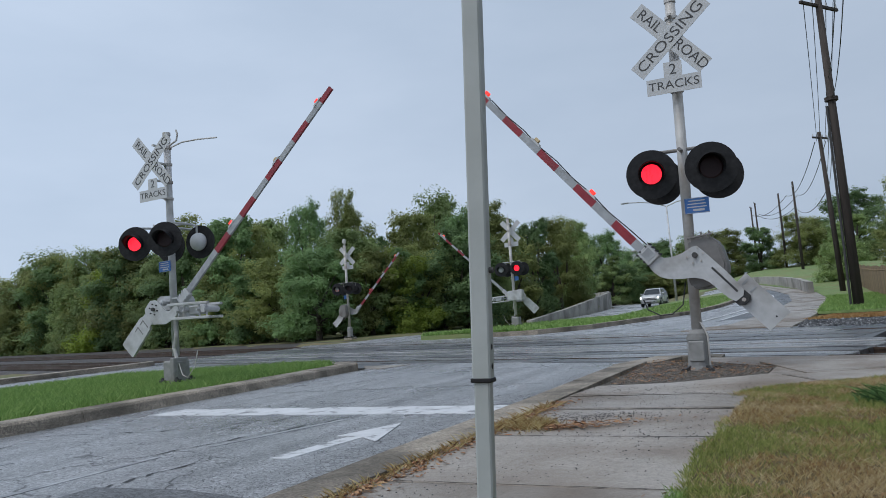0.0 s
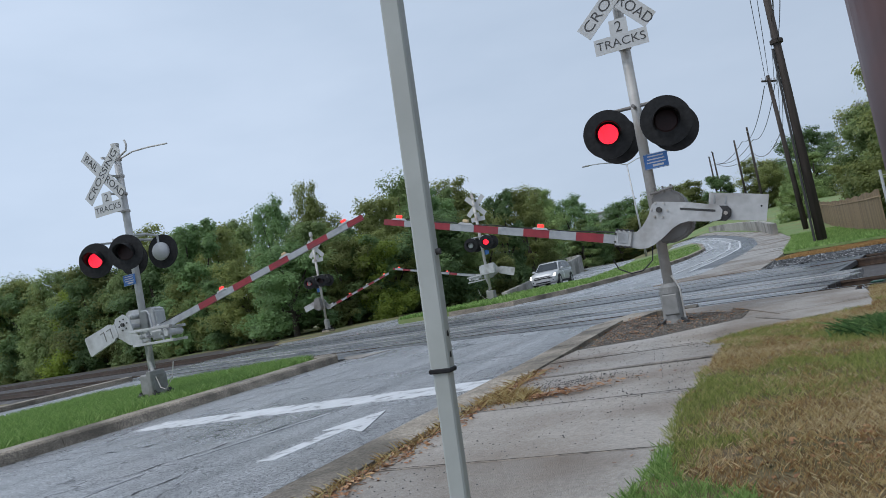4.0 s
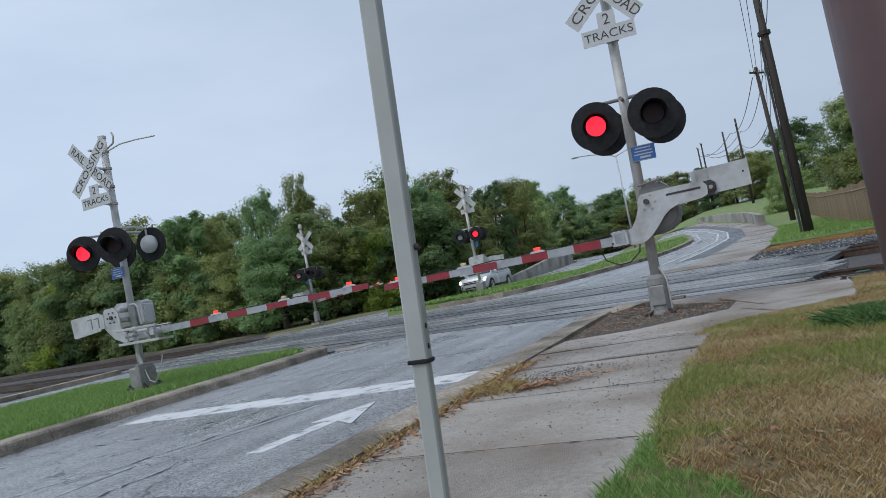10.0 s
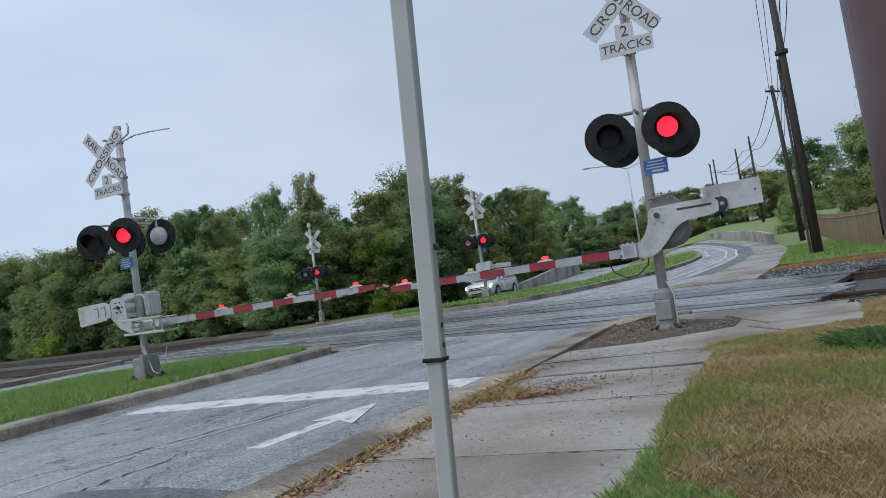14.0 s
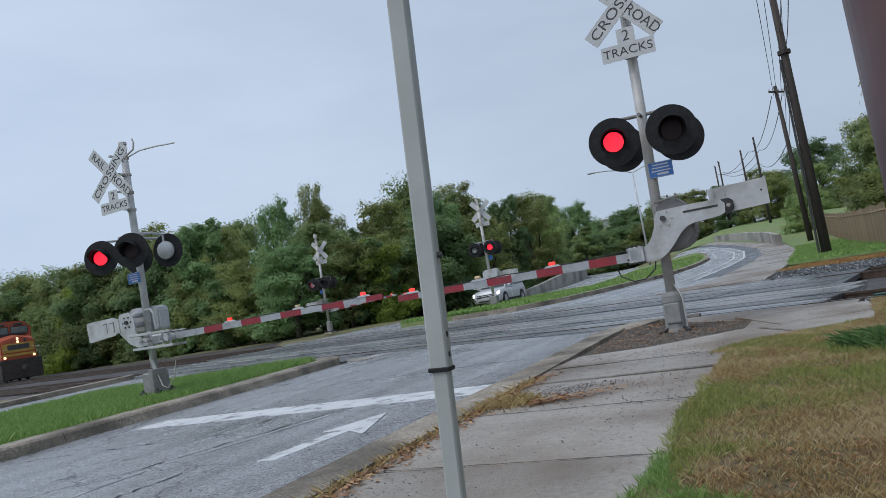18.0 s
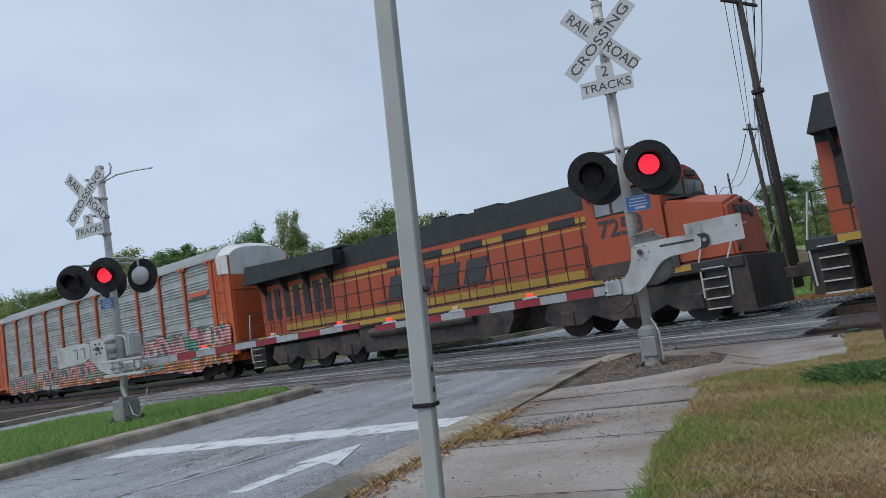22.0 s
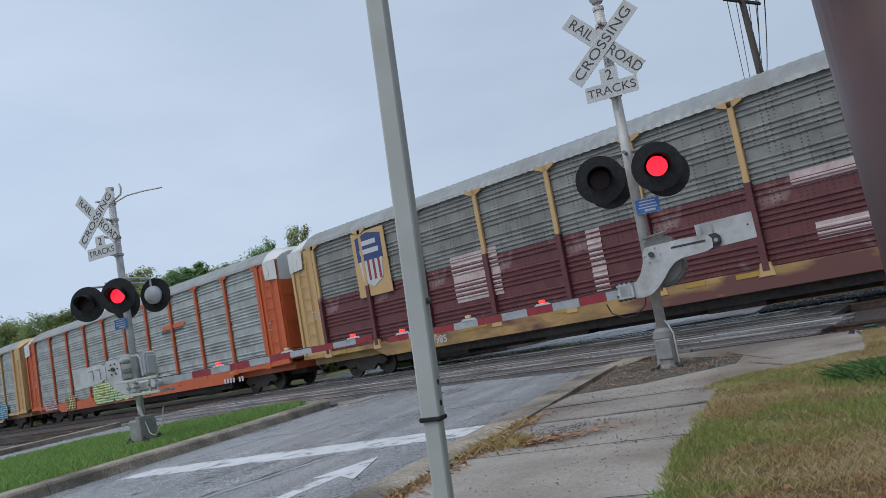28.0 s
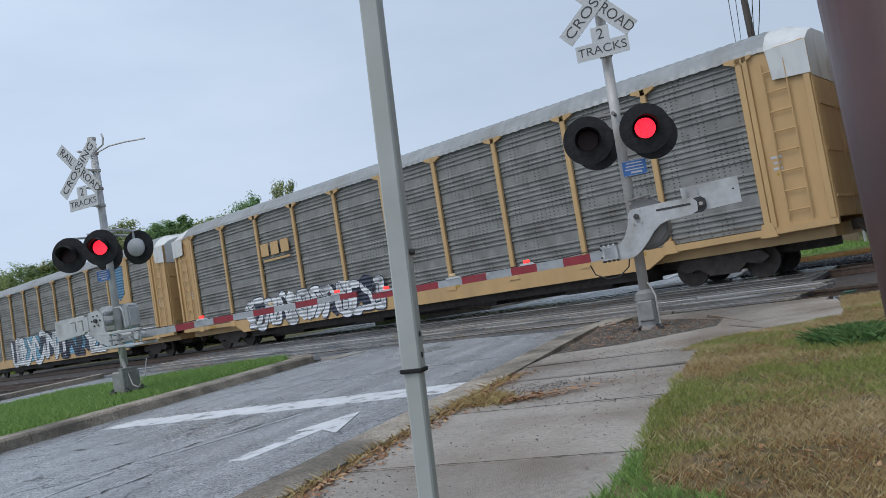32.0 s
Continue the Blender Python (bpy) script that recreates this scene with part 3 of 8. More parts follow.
def gate_arm(parent, side, root, tip, px, py, pz, lit=(1, 0, 1)):
    """The striped arm, its S-shaped support and counterweight on one pivot. side: -1 reaches to local -x."""
    k = side
    bm = bmesh.new()
    if side < 0:
        out = [(-0.50, -0.48), (-0.51, -0.30), (-0.31, -0.31), (-0.25, -0.29), (-0.19, -0.22), (-0.13, -0.09), (-0.10, 0.05), (-0.06, 0.10), (0.04, 0.105), (0.38, 0.115), (0.70, 0.10),
               (0.75, 0.04), (0.74, -0.07), (0.66, -0.10), (0.54, -0.11), (0.36, -0.12), (0.27, -0.15), (0.18, -0.22), (0.09, -0.33), (-0.01, -0.43), (-0.10, -0.49), (-0.20, -0.51)]
    else:
        out = [(-0.22, 0.08), (-0.15, 0.17), (0.05, 0.18), (0.14, 0.10), (0.17, 0.04), (0.18, -0.18), (0.20, -0.26), (0.26, -0.31), (0.44, -0.34), (0.44, -0.47), (0.22, -0.49), (0.01, -0.40), (-0.22, -0.17)]
    prism(bm, out, -0.012, 0.012)
    arm = part("gate_arm", bm, M_SILVER, parent, "silver gate support with a striped arm and counterweight")
    arm.matrix_local = pose(px, py, pz)
    # pivot bolts
    part("pivot_bolt", rod(bmesh.new(), (0, -0.05, 0), (0, -0.01, 0), 0.035, seg=12), M_DARKSTEEL, arm)
    for a in range(6):
        c, t = 0.10 * math.cos(a * 1.05), 0.10 * math.sin(a * 1.05)
        part("pivot_bolt", rod(bmesh.new(), (c, -0.03, t), (c, -0.01, t), 0.014, seg=8), M_MAST if side < 0 else M_DARKSTEEL, arm)
    # slot or brackets
    if side < 0:
        part("slot", box(bmesh.new(), (0.46, -0.013, 0.03), (0.42, 0.006, 0.026), pose(0, 0, 0, 0, 0, 0)), M_DARKSTEEL, arm)
        bm = bmesh.new()
        prism(bm, [(0.52, 0.085), (0.80, 0.10), (0.845, 0.06), (0.845, -0.03), (0.80, -0.085), (0.52, -0.10)], 0.014, 0.07)
        rod(bm, (0.79, -0.01, 0.01), (0.79, 0.09, 0.01), 0.05, seg=16)
        part("clamp", bm, M_DARKSTEEL, arm, "dark steel clamp with a bolt")
        part("clamp_bolt", rod(bmesh.new(), (0.79, -0.03, 0.01), (0.79, 0.0, 0.01), 0.026, seg=6), M_MAST, arm)
        cw = part("counterweight", prism(bmesh.new(), [(0.58, -0.04), (0.57, 0.25), (1.25, 0.265), (1.25, -0.055), (0.72, -0.075)], 0.075, 0.10), M_SILVER, arm, "silver counterweight plate")
        for x in (0.64, 0.77):
            part("slot", box(bmesh.new(), (x, 0.072, 0.17), (0.022, 0.008, 0.1)), M_WHITE_STRIPE, cw)
        part("hole", rod(bmesh.new(), (1.18, 0.07, 0.12), (1.18, 0.076, 0.12), 0.012, seg=8), M_BLACK, cw)
    else:
        bm = bmesh.new()
        for y, z in ((-0.19, 0.11), (0.13, 0.09), (-0.15, -0.14), (0.13, -0.14)):
            box(bm, (0.0, y, z), (0.96, 0.07, 0.045), pose(0, 0, 0, 0, 1.5, 0), 0.006)
        for x in (-0.27, -0.10, 0.23, 0.40):
            rod(bm, (x, -0.15, -0.15), (x, -0.15, 0.12), 0.016, seg=6)
            rod(bm, (x, -0.22, -0.01), (x, 0.16, -0.01), 0.02, seg=6)
        box(bm, (0.06, 0.0, -0.01), (0.3, 0.2, 0.16), bevel=0.02)
        rod(bm, (0.36, -0.2, -0.01), (0.36, 0.15, -0.01), 0.06, seg=12)
        bracket = part("arm_bracket", bm, M_SILVER, arm, "level bolted bracket of pale flat bars")
        bracket.location = (0.72, 0, -0.39)
        BRACKETS.append((bracket, arm))
        cw = part("counterweight", prism(bmesh.new(), [(-1.01, -0.22), (-1.03, 0.11), (-1.0, 0.13), (-0.35, 0.14), (-0.29, 0.11), (-0.29, -0.16), (-0.32, -0.19), (-0.98, -0.24)], -0.02, 0.03), M_SILVER, arm, "silver counterweight plate")
        part("joint_plate", box(bmesh.new(), (-0.25, -0.016, -0.03), (0.12, 0.012, 0.26), bevel=0.004), M_SILVER, arm)
        for x in (-0.62, -0.44):
            part("slot", prism(bmesh.new(), [(x, 0.055), (x + 0.12, 0.065), (x + 0.12, -0.13), (x + 0.102, -0.13), (x + 0.102, 0.045), (x, 0.038)], -0.026, -0.021), M_MACHINE, cw)
    # clamp at the arm's root
    az = -0.41 if side < 0 else -0.395
    bm = bmesh.new()
    if side < 0:
        box(bm, (-0.41, -0.03, az + 0.02), (0.21, 0.05, 0.20), bevel=0.008)
        box(bm, (-0.41, 0.05, az + 0.02), (0.21, 0.05, 0.20), bevel=0.008)
        box(bm, (-0.50, 0.01, az), (0.10, 0.05, 0.11))
        part("arm_clamp", bm, M_SILVER, arm)
        part("clamp_plate", box(bmesh.new(), (-0.41, -0.058, az + 0.02), (0.13, 0.006, 0.13), bevel=0.002), M_WHITE_STRIPE, arm)
        spots = [(-0.50 + 0.06 * q, az + 0.125) for q in range(4)] + [(-0.50 + 0.06 * q, az - 0.085) for q in range(4)] + [(-0.51, az - 0.03), (-0.51, az + 0.07)]
    else:
        box(bm, (root - 0.10, 0, az), (0.26, 0.10, 0.17), bevel=0.012)
        part("arm_clamp", bm, M_SILVER, arm)
        spots = [(root - 0.2 + 0.08 * q, az + dz) for q in range(3) for dz in (0.07, -0.07)]
    for x, z in spots:
        part("clamp_bolt", rod(bmesh.new(), (x, -0.075, z), (x, 0.075, z), 0.014, seg=6), M_GALV if side > 0 else M_DARKSTEEL, arm)
    # stripes
    x, n, tot = root, 0, tip - root
    sw = 0.365 if side < 0 else 0.41
    widths = [0.16 if side < 0 else 0.99]
    widths += [sw] * int((tot - widths[0]) / sw)
    widths.append(tot - sum(widths))
    for w in widths:
        if w < 0.02:
            continue
        h0, h1 = 0.115 - 0.03 * (x - root) / tot, 0.115 - 0.03 * (x + w - root) / tot
        part("stripe", prism(bmesh.new(), [(k * x, az - h0 / 2), (k * x, az + h0 / 2), (k * (x + w), az + h1 / 2), (k * (x + w), az - h1 / 2)], -0.022, 0.022),
             M_WHITE_STRIPE if n % 2 == 0 else M_RED_STRIPE, arm)
        x, n = x + w, n + 1
    # arm lights
    for f, on in zip((0.30, 0.62, 0.93) if side < 0 else (0.342, 0.653, 0.926), lit):
        lx = k * (root + tot * f)
        zt = az + (0.115 - 0.03 * f) / 2
        bm = bmesh.new()
        prism(bm, [(lx - 0.11, zt), (lx - 0.075, zt + 0.028), (lx + 0.075, zt + 0.028), (lx + 0.11, zt)], -0.03, 0.03)
        base = part("arm_light", bm, M_SIGN, arm, "gate arm light")
        part("light_lens", box(bmesh.new(), (lx, 0, zt + 0.05), (0.085, 0.05, 0.045), bevel=0.01), M_ARM_LIT if on else M_AMBER, base)
    part("arm_cable", path_rod(bmesh.new(), [(k * root, 0.03, az + 0.09), *[(k * (root + tot * q / 10), 0.03, az + 0.06 - 0.02 * q / 10 + 0.02 * (q % 2)) for q in range(1, 10)]], 0.008, 5), M_WIRE, arm)
    return arm


def crossing_signal(m, side, tip, lit, label, flip=1, fwd=0.12, pale=False, domes=False, buck=4.42, top=4.95, far_lit=(-1, -1)):
    s = thing("crossing_signal", m, label, "railway signal", "crossing signals")
    # footing
    part("footing", box(bmesh.new(), (0, 0, 0.02), (0.5, 0.5, 0.1), bevel=0.015), M_KERB, s)
    bm = bmesh.new()
    if side < 0:
        rod(bm, (0, 0, 0.13), (0, 0, 0.19), 0.165, 0.15, seg=16)
        rod(bm, (0, 0, 0.19), (0, 0, 0.60), 0.142, 0.13, seg=20)
        rod(bm, (0, 0, 0.52), (0, 0, 0.56), 0.145, seg=20)
        box(bm, (0, -0.125, 0.38), (0.19, 0.06, 0.26), bevel=0.012)
        for x in (-0.075, 0.075):
            for z in (0.28, 0.48):
                rod(bm, (x, -0.165, z), (x, -0.15, z), 0.012, seg=6)
        rod(bm, (0, 0, 0.60), (0, 0, 0.65), 0.13, 0.08, seg=20)
    else:
        box(bm, (0, 0, 0.26), (0.36, 0.34, 0.42), bevel=0.03)
        box(bm, (0.12, -0.05, 0.3), (0.1, 0.36, 0.44), bevel=0.015)
    part("junction_base", bm, M_BASE, s, "grey cast base with bolted feet")
    for a in range(4):
        bm = bmesh.new()
        c, t = math.cos(radians(45 + 90 * a)) * 0.25, math.sin(radians(45 + 90 * a)) * 0.25
        q = 1.0 if side < 0 else 0.9
        box(bm, (c * q, t * q, 0.10), (0.14, 0.14, 0.05), bevel=0.01)
        prism(bm, [(-0.08, 0.10), (0.08, 0.10), (0.05, 0.16), (-0.08, 0.22)], -0.018, 0.018, Matrix.Translation((c * 0.72, t * 0.72, 0)) @ Matrix.Rotation(math.atan2(t, c), 4, "Z"))
        rod(bm, (c, t, 0.1), (c, t, 0.17), 0.02, seg=6)
        rod(bm, (c, t, 0.125), (c, t, 0.15), 0.034, seg=6)
        part("anchor_foot", bm, M_DARKSTEEL, s)
    part("mast", rod(bmesh.new(), (0, 0, 0.55), (0, 0, top), 0.066, seg=18), M_SILVER if pale else M_MAST, s, "tall grey tubular mast", True)
    bm = bmesh.new()
    rod(bm, (0, 0, top + 0.00), (0, 0, top + 0.05), 0.075, seg=14)
    if side < 0:
        rod(bm, (0, 0, top + 0.05), (0, 0, top + 0.11), 0.03, seg=8)
        rod(bm, (0, 0, top + 0.11), (0, 0, top + 0.17), 0.07, 0.10, seg=14)
        rod(bm, (0, 0, top + 0.17), (0, 0, top + 0.35), 0.10, 0.085, seg=14)
        rod(bm, (0, 0, top + 0.35), (0, 0, top + 0.38), 0.085, 0.03, seg=14)
    part("mast_cap", bm, M_MAST, s, "bell on the mast" if side < 0 else "")
    crossbuck(s, 0, -fwd - 0.08, buck, flip)
    for z in (buck + 0.32, buck, buck - 0.34, buck - 0.66):
        bm = bmesh.new()
        rod(bm, (0, 0, z - 0.02), (0, 0, z + 0.02), 0.085, seg=14)
        box(bm, (0, -fwd / 2, z), (0.05, fwd + 0.1, 0.03))
        part("sign_bracket", bm, M_MAST, s)
    # flashing lights on their cross-arm
    bm = bmesh.new()
    arm_m = M_MACHINE if side < 0 else M_SILVER
    part("light_arm", rod(bm, (-0.42, 0, 2.975), (0.42, 0, 2.975), 0.024, seg=10), arm_m, s)
    bm = bmesh.new()
    rod(bm, (0, -fwd - 0.1, 2.95), (0, fwd + 0.26, 2.95), 0.024, seg=10)
    part("cross_tube", bm, arm_m, s)
    for x in (-0.38, 0.38):
        for y in (-fwd - 0.12, 0.28):
            part("lamp_hanger", path_rod(bmesh.new(), [(x, 0, 2.975), (x, y, 2.95), (x, y, 2.70)], 0.022, 8), arm_m, s)
    for i, x in enumerate((-0.38, 0.38)):
        signal_lamp(s, x + (0.03 if side < 0 and i == 0 else 0), -fwd - 0.2, 2.65, i if lit >= 0 else -1, -1, 12 if side < 0 else 22)
        back = signal_lamp(s, x, 0.36, 2.65, far_lit[i], 1, 8)
        if pale or (domes and i == 1):
            bm = bmesh.new()
            bmesh.ops.create_uvsphere(bm, u_segments=20, v_segments=10, radius=0.17, matrix=Matrix.Translation((0, 0.06, 0)) @ Matrix.Diagonal((1, 0.75, 1, 1)))
            part("back_cover", bm, M_LENS_BACK, back, "pale domed back cover", True)
    # blue notice
    b = part("emergency_notice", box(bmesh.new(), (0, 0, 0), (0.30, 0.008, 0.20), bevel=0.003), M_BLUE, s, "small blue emergency notice with white print")
    b.matrix_local = pose(0.14 if side < 0 else -0.10, -0.085, 2.22)
    for r in range(4):
        w = (0.20, 0.22, 0.24, 0.14)[r]
        part("print_bar", box(bmesh.new(), (0.02 if r == 3 else 0, -0.0052, 0.062 - 0.04 * r), (w, 0.002, 0.014 if r < 3 else 0.026)), M_SIGN, b)
    for (a, c, d, e) in ((0, 0, 0.094, 0.29), (0, 0, -0.094, 0.29)):
        part("print_bar", box(bmesh.new(), (a, -0.0052, d), (e, 0.002, 0.004)), M_SIGN, b)
    # gate machine
    bm = bmesh.new()
    if side < 0:
        prism(bm, [(-0.04, 1.30), (0.0, 1.78), (0.10, 1.83), (0.26, 1.82), (0.37, 1.73), (0.44, 1.48), (0.44, 1.32), (0.33, 1.20), (0.12, 1.14), (0.0, 1.18)], -0.12, 0.30)
        bmesh.ops.bevel(bm, geom=bm.edges[:], offset=0.03, segments=2, affect="EDGES")
        rod(bm, (0.0, -0.16, 1.80), (0.30, -0.16, 1.84), 0.014, seg=6)
        for x in (0.06, 0.16, 0.26):
            rod(bm, (x, -0.1, 1.80), (x, -0.1, 1.88), 0.014, seg=6)
    else:
        prism(bm, [(-0.50, 1.20), (-0.53, 1.62), (-0.48, 1.69), (0.16, 1.66), (0.22, 1.60), (0.22, 1.22)], 0.06, 0.34)
        bmesh.ops.bevel(bm, geom=bm.edges[:], offset=0.03, segments=2, affect="EDGES")
        for z in (1.36, 1.54):
            rod(bm, (-0.12, -0.2, z), (-0.12, 0.08, z), 0.05, seg=10)
            rod(bm, (-0.12, -0.22, z), (-0.12, -0.2, z), 0.03, seg=10)
        path_rod(bm, [(0.08, -0.1, 1.60), (0.2, -0.1, 1.60), (0.26, -0.1, 1.52), (0.28, -0.1, 1.22)], 0.02, 8)
    part("gate_machine", bm, M_MACHINE if side < 0 else M_SILVER, s, "grey gate motor housing")
    bm = bmesh.new()
    if side < 0:
        path_rod(bm, [(-0.6, -0.2, 1.06), (-0.55, -0.2, 0.93), (-0.40, -0.2, 0.85), (-0.25, -0.2, 0.86), (-0.12, -0.15, 0.97), (-0.08, -0.08, 1.25)], 0.009, 6)
        part("cable", bm, M_WIRE, s, "thin black slack cable")
        bm = bmesh.new()
        path_rod(bm, [(0.055, -0.05, 0.74), (0.10, -0.06, 0.66), (0.135, -0.07, 0.56), (0.14, -0.08, 0.2)], 0.012, 6)
    else:
        path_rod(bm, [(0.06, -0.07, 1.2), (0.12, -0.09, 0.9), (0.04, -0.08, 0.7), (0.10, -0.08, 0.5)], 0.035, 8)
        part("cable", bm, M_MAST, s, "grey flexible conduit")
        bm = bmesh.new()
        path_rod(bm, [(0.15, -0.1, 0.45), (0.30, -0.15, 0.2), (0.42, -0.15, 0.15), (0.58, -0.12, 0.35), (0.64, -0.1, 0.62)], 0.01, 6)
    part("cable", bm, M_MAST, s)
    if side > 0 and not pale is False:
        bm = bmesh.new()
        path_rod(bm, [(0.04, 0, top - 0.22), (0.25, 0, top - 0.14), (0.28, 0, top - 0.02), (0.25, 0, top + 0.06)], 0.018, 8)
        path_rod(bm, [(0.04, 0, top - 0.26), (0.4, 0, top - 0.20), (0.8, 0, top - 0.22), (1.25, 0, top - 0.27)], 0.014, 8)
        part("cable_arm", bm, M_MAST, s, "bent conduit arm at the mast head")
    arm = gate_arm(s, side, 0.51 if side < 0 else 0.80, tip, 0.09 if side < 0 else -0.25, -0.24, 1.58 if side < 0 else 1.43)
    return s, arm


M_ARM_LIT = mat("lit red arm light", [(0.6, 0.03, 0.03), (0.7, 0.05, 0.05)], 30, (0.3, 0.4), emit=((1.0, 0.03, 0.02), 1.6))
M_AMBER = mat("unlit pale arm light", [(0.55, 0.40, 0.22), (0.62, 0.5, 0.3)], 20, (0.3, 0.5))
near_gate, near_arm = crossing_signal(pose(3.05, 9.84, 0.25, 0, 1.6, ROAD_YAW), -1, 3.93, 1, "crossing signal with red flashers and a striped gate beside the pavement")
med_gate, med_arm = crossing_signal(pose(-5.18, 14.2, 0.50, 0, 0, ROAD_YAW), 1, 5.36, 1, "weathered crossing signal with a striped gate standing on the grass median", fwd=0.3, pale=True, buck=4.15, top=4.72)
far_gate, far_arm = crossing_signal(pose(2.83, 34.9, ground_z(2.83, 34.9) + 0.12, 0, 0, ROAD_YAW + 180), 1, 5.2, -1, "distant crossing signal on the island past the tracks", flip=-1, far_lit=(2, 1), domes=True)
far_gate2, far_arm2 = crossing_signal(pose(-5.5, 40.6, ground_z(-5.5, 40.6) + 0.02, 0, 0, ROAD_YAW + 180), -1, 4.2, -1, "distant crossing signal before the dark trees", flip=-1, far_lit=(1, 0), domes=True)


# ---- tracks ----
NEAR_N, FAR_N, RAIL_N = -6.05, 0.75, 0.4


def rails(nc, s0, s1, label):
    t = thing("railway_track", Matrix(), label, "railway track", "tracks", "structure")
    for o in (-0.75, 0.75):
        bm = bmesh.new()
        for w, z0, z1 in ((0.14, -0.17, -0.15), (0.02, -0.15, -0.04), (0.07, -0.04, -0.003)):
            pts = [sn(s0, nc + o - w / 2), sn(s1, nc + o - w / 2), sn(s1, nc + o + w / 2), sn(s0, nc + o + w / 2)]
            zs = [track_z(s0, nc), track_z(s1, nc), track_z(s1, nc), track_z(s0, nc)]
            lo = [bm.verts.new((x, y, z + z0)) for (x, y), z in zip(pts, zs)]
            hi = [bm.verts.new((x, y, z + z1)) for (x, y), z in zip(pts, zs)]
            bm.faces.new(hi)
            for i in range(4):
                j = (i + 1) % 4
                bm.faces.new((lo[i], lo[j], hi[j], hi[i]))
        part("rail", bm, M_RAIL, t, "rusty steel rail")
        bm = bmesh.new()
        pts = [sn(s0, nc + o - 0.03), sn(s1, nc + o - 0.03), sn(s1, nc + o + 0.03), sn(s0, nc + o + 0.03)]
        bm.faces.new([bm.verts.new((x, y, track_z(s, nc) + 0.002)) for (x, y), s in zip(pts, (s0, s1, s1, s0))])
        part("rail_head", bm, M_RAILTOP, t, "bright worn rail head")
    return t


for nc in (NEAR_N, RAIL_N):
    rails(nc, -160, 60, "pair of rusty rails laid through the crossing")
# ---- near posts ----
def canopy_leg():
    """A square telescoping leg of thin pale steel, close to the camera."""
    top, band, foot = Vector((0.046, 0.88, 1.75)), Vector((0.012, 0.88, 1.118)), Vector((-0.048, 0.88, 0.03))
    e = thing("canopy_leg", Matrix(), "pale grey square steel canopy leg with a black collar", "post")
    for name, a, b, w in (("outer_tube", top + (top - band) * 1.2, band, 0.0222), ("inner_tube", band, foot, 0.0190)):
        d = (a - b)
        m = Matrix.Translation((a + b) / 2) @ d.to_track_quat("Z", "Y").to_matrix().to_4x4()
        part(name, box(bmesh.new(), (0, 0, 0), (w, w, d.length), pose(0, 0, 0, 0, 0, -17), 0.002), M_LEG, e).matrix_local = m
    d = (top - foot).normalized()
    m = Matrix.Translation(band) @ d.to_track_quat("Z", "Y").to_matrix().to_4x4()
    part("collar", box(bmesh.new(), (0, 0, 0), (0.0255, 0.0255, 0.005), pose(0, 0, 0, 0, 0, -17), 0.001), M_BLACK, e, "black plastic collar").matrix_local = m
    side = max((pose(0, 0, 0, 0, 0, a - 17) for a in (0, 90, 180, 270)), key=lambda q: (m.to_3x3() @ q.to_3x3() @ Vector((1, 0, 0))) @ Vector((0.9, -0.45, 0)))
    for name, dz, out, r, mm in (("snap_hole", 0.016, 0.0004, 0.0034, M_BLACK), ("snap_hole", 0.039, 0.0004, 0.0034, M_BLACK), ("bolt", 0.130, 0.005, 0.0036, M_DARKSTEEL)):
        a, b = m @ side @ Vector((0.0100, 0, dz)), m @ side @ Vector((0.0111 + out, 0, dz))
        part(name, rod(bmesh.new(), a, b, r, seg=12), mm, e, "dark adjustment hole" if name != "bolt" else "steel bolt head")
    part("foot_plate", box(bmesh.new(), (foot.x, foot.y, 0.135), (0.09, 0.09, 0.008)), M_LEG, e)
    return e


def brown_column():
    e = thing("steel_column", pose(1.37, 1.745, ground_z(1.37, 1.745) + 0.1), "rust-brown round steel column close beside the verge", "column")
    part("shaft", rod(bmesh.new(), (0, 0, -0.1), (-0.005, 0, 1.92), 0.235, seg=40), M_BROWN, e, "", True)
    part("collar", rod(bmesh.new(), (-0.005, 0, 1.90), (-0.005, 0, 3.2), 0.245, seg=40), M_COLUMN_TOP, e, "darker upper sleeve", True)
    part("base_ring", rod(bmesh.new(), (0, 0, -0.1), (0, 0, 0.02), 0.3, seg=32), M_BROWN, e)


M_LEG = mat("pale grey powder-coated steel", [(0.32, 0.34, 0.325), (0.41, 0.43, 0.415)], 9, (0.4, 0.55), stain=(0.5, 0.75, (0.36, 0.37, 0.35)), stain_scale=4)
M_COLUMN_TOP = mat("dark brown painted steel", [(0.03, 0.014, 0.014), (0.05, 0.023, 0.022)], 5, (0.5, 0.65))
canopy_leg()
brown_column()


# ---- utility poles, street lamp, wires ----
def utility_pole(x, y, h, r, label, arms=(), lean=0.0):
    z = ground_z(x, y)
    e = thing("utility_pole", pose(x, y, z, 0, lean, 0), label, "utility pole", "utility poles")
    part("pole", rod(bmesh.new(), (0, 0, -0.3), (0, 0, h), r, r * 0.62, seg=14), M_WOODPOLE, e, "", True)
    for ah, w, yaw in arms:
        bm = bmesh.new()
        box(bm, (0, 0, 0), (w, 0.1, 0.12), bevel=0.01)
        a = part("crossarm", bm, M_WOODPOLE, e, "timber crossarm with insulators")
        a.matrix_local = pose(0, 0, ah, 0, 0, yaw)
        for k in (-0.46, -0.2, 0.2, 0.46):
            part("insulator", rod(bmesh.new(), (k * w, 0, 0.05), (k * w, 0, 0.24), 0.05, 0.03, seg=8), M_GALV, a)
    return e


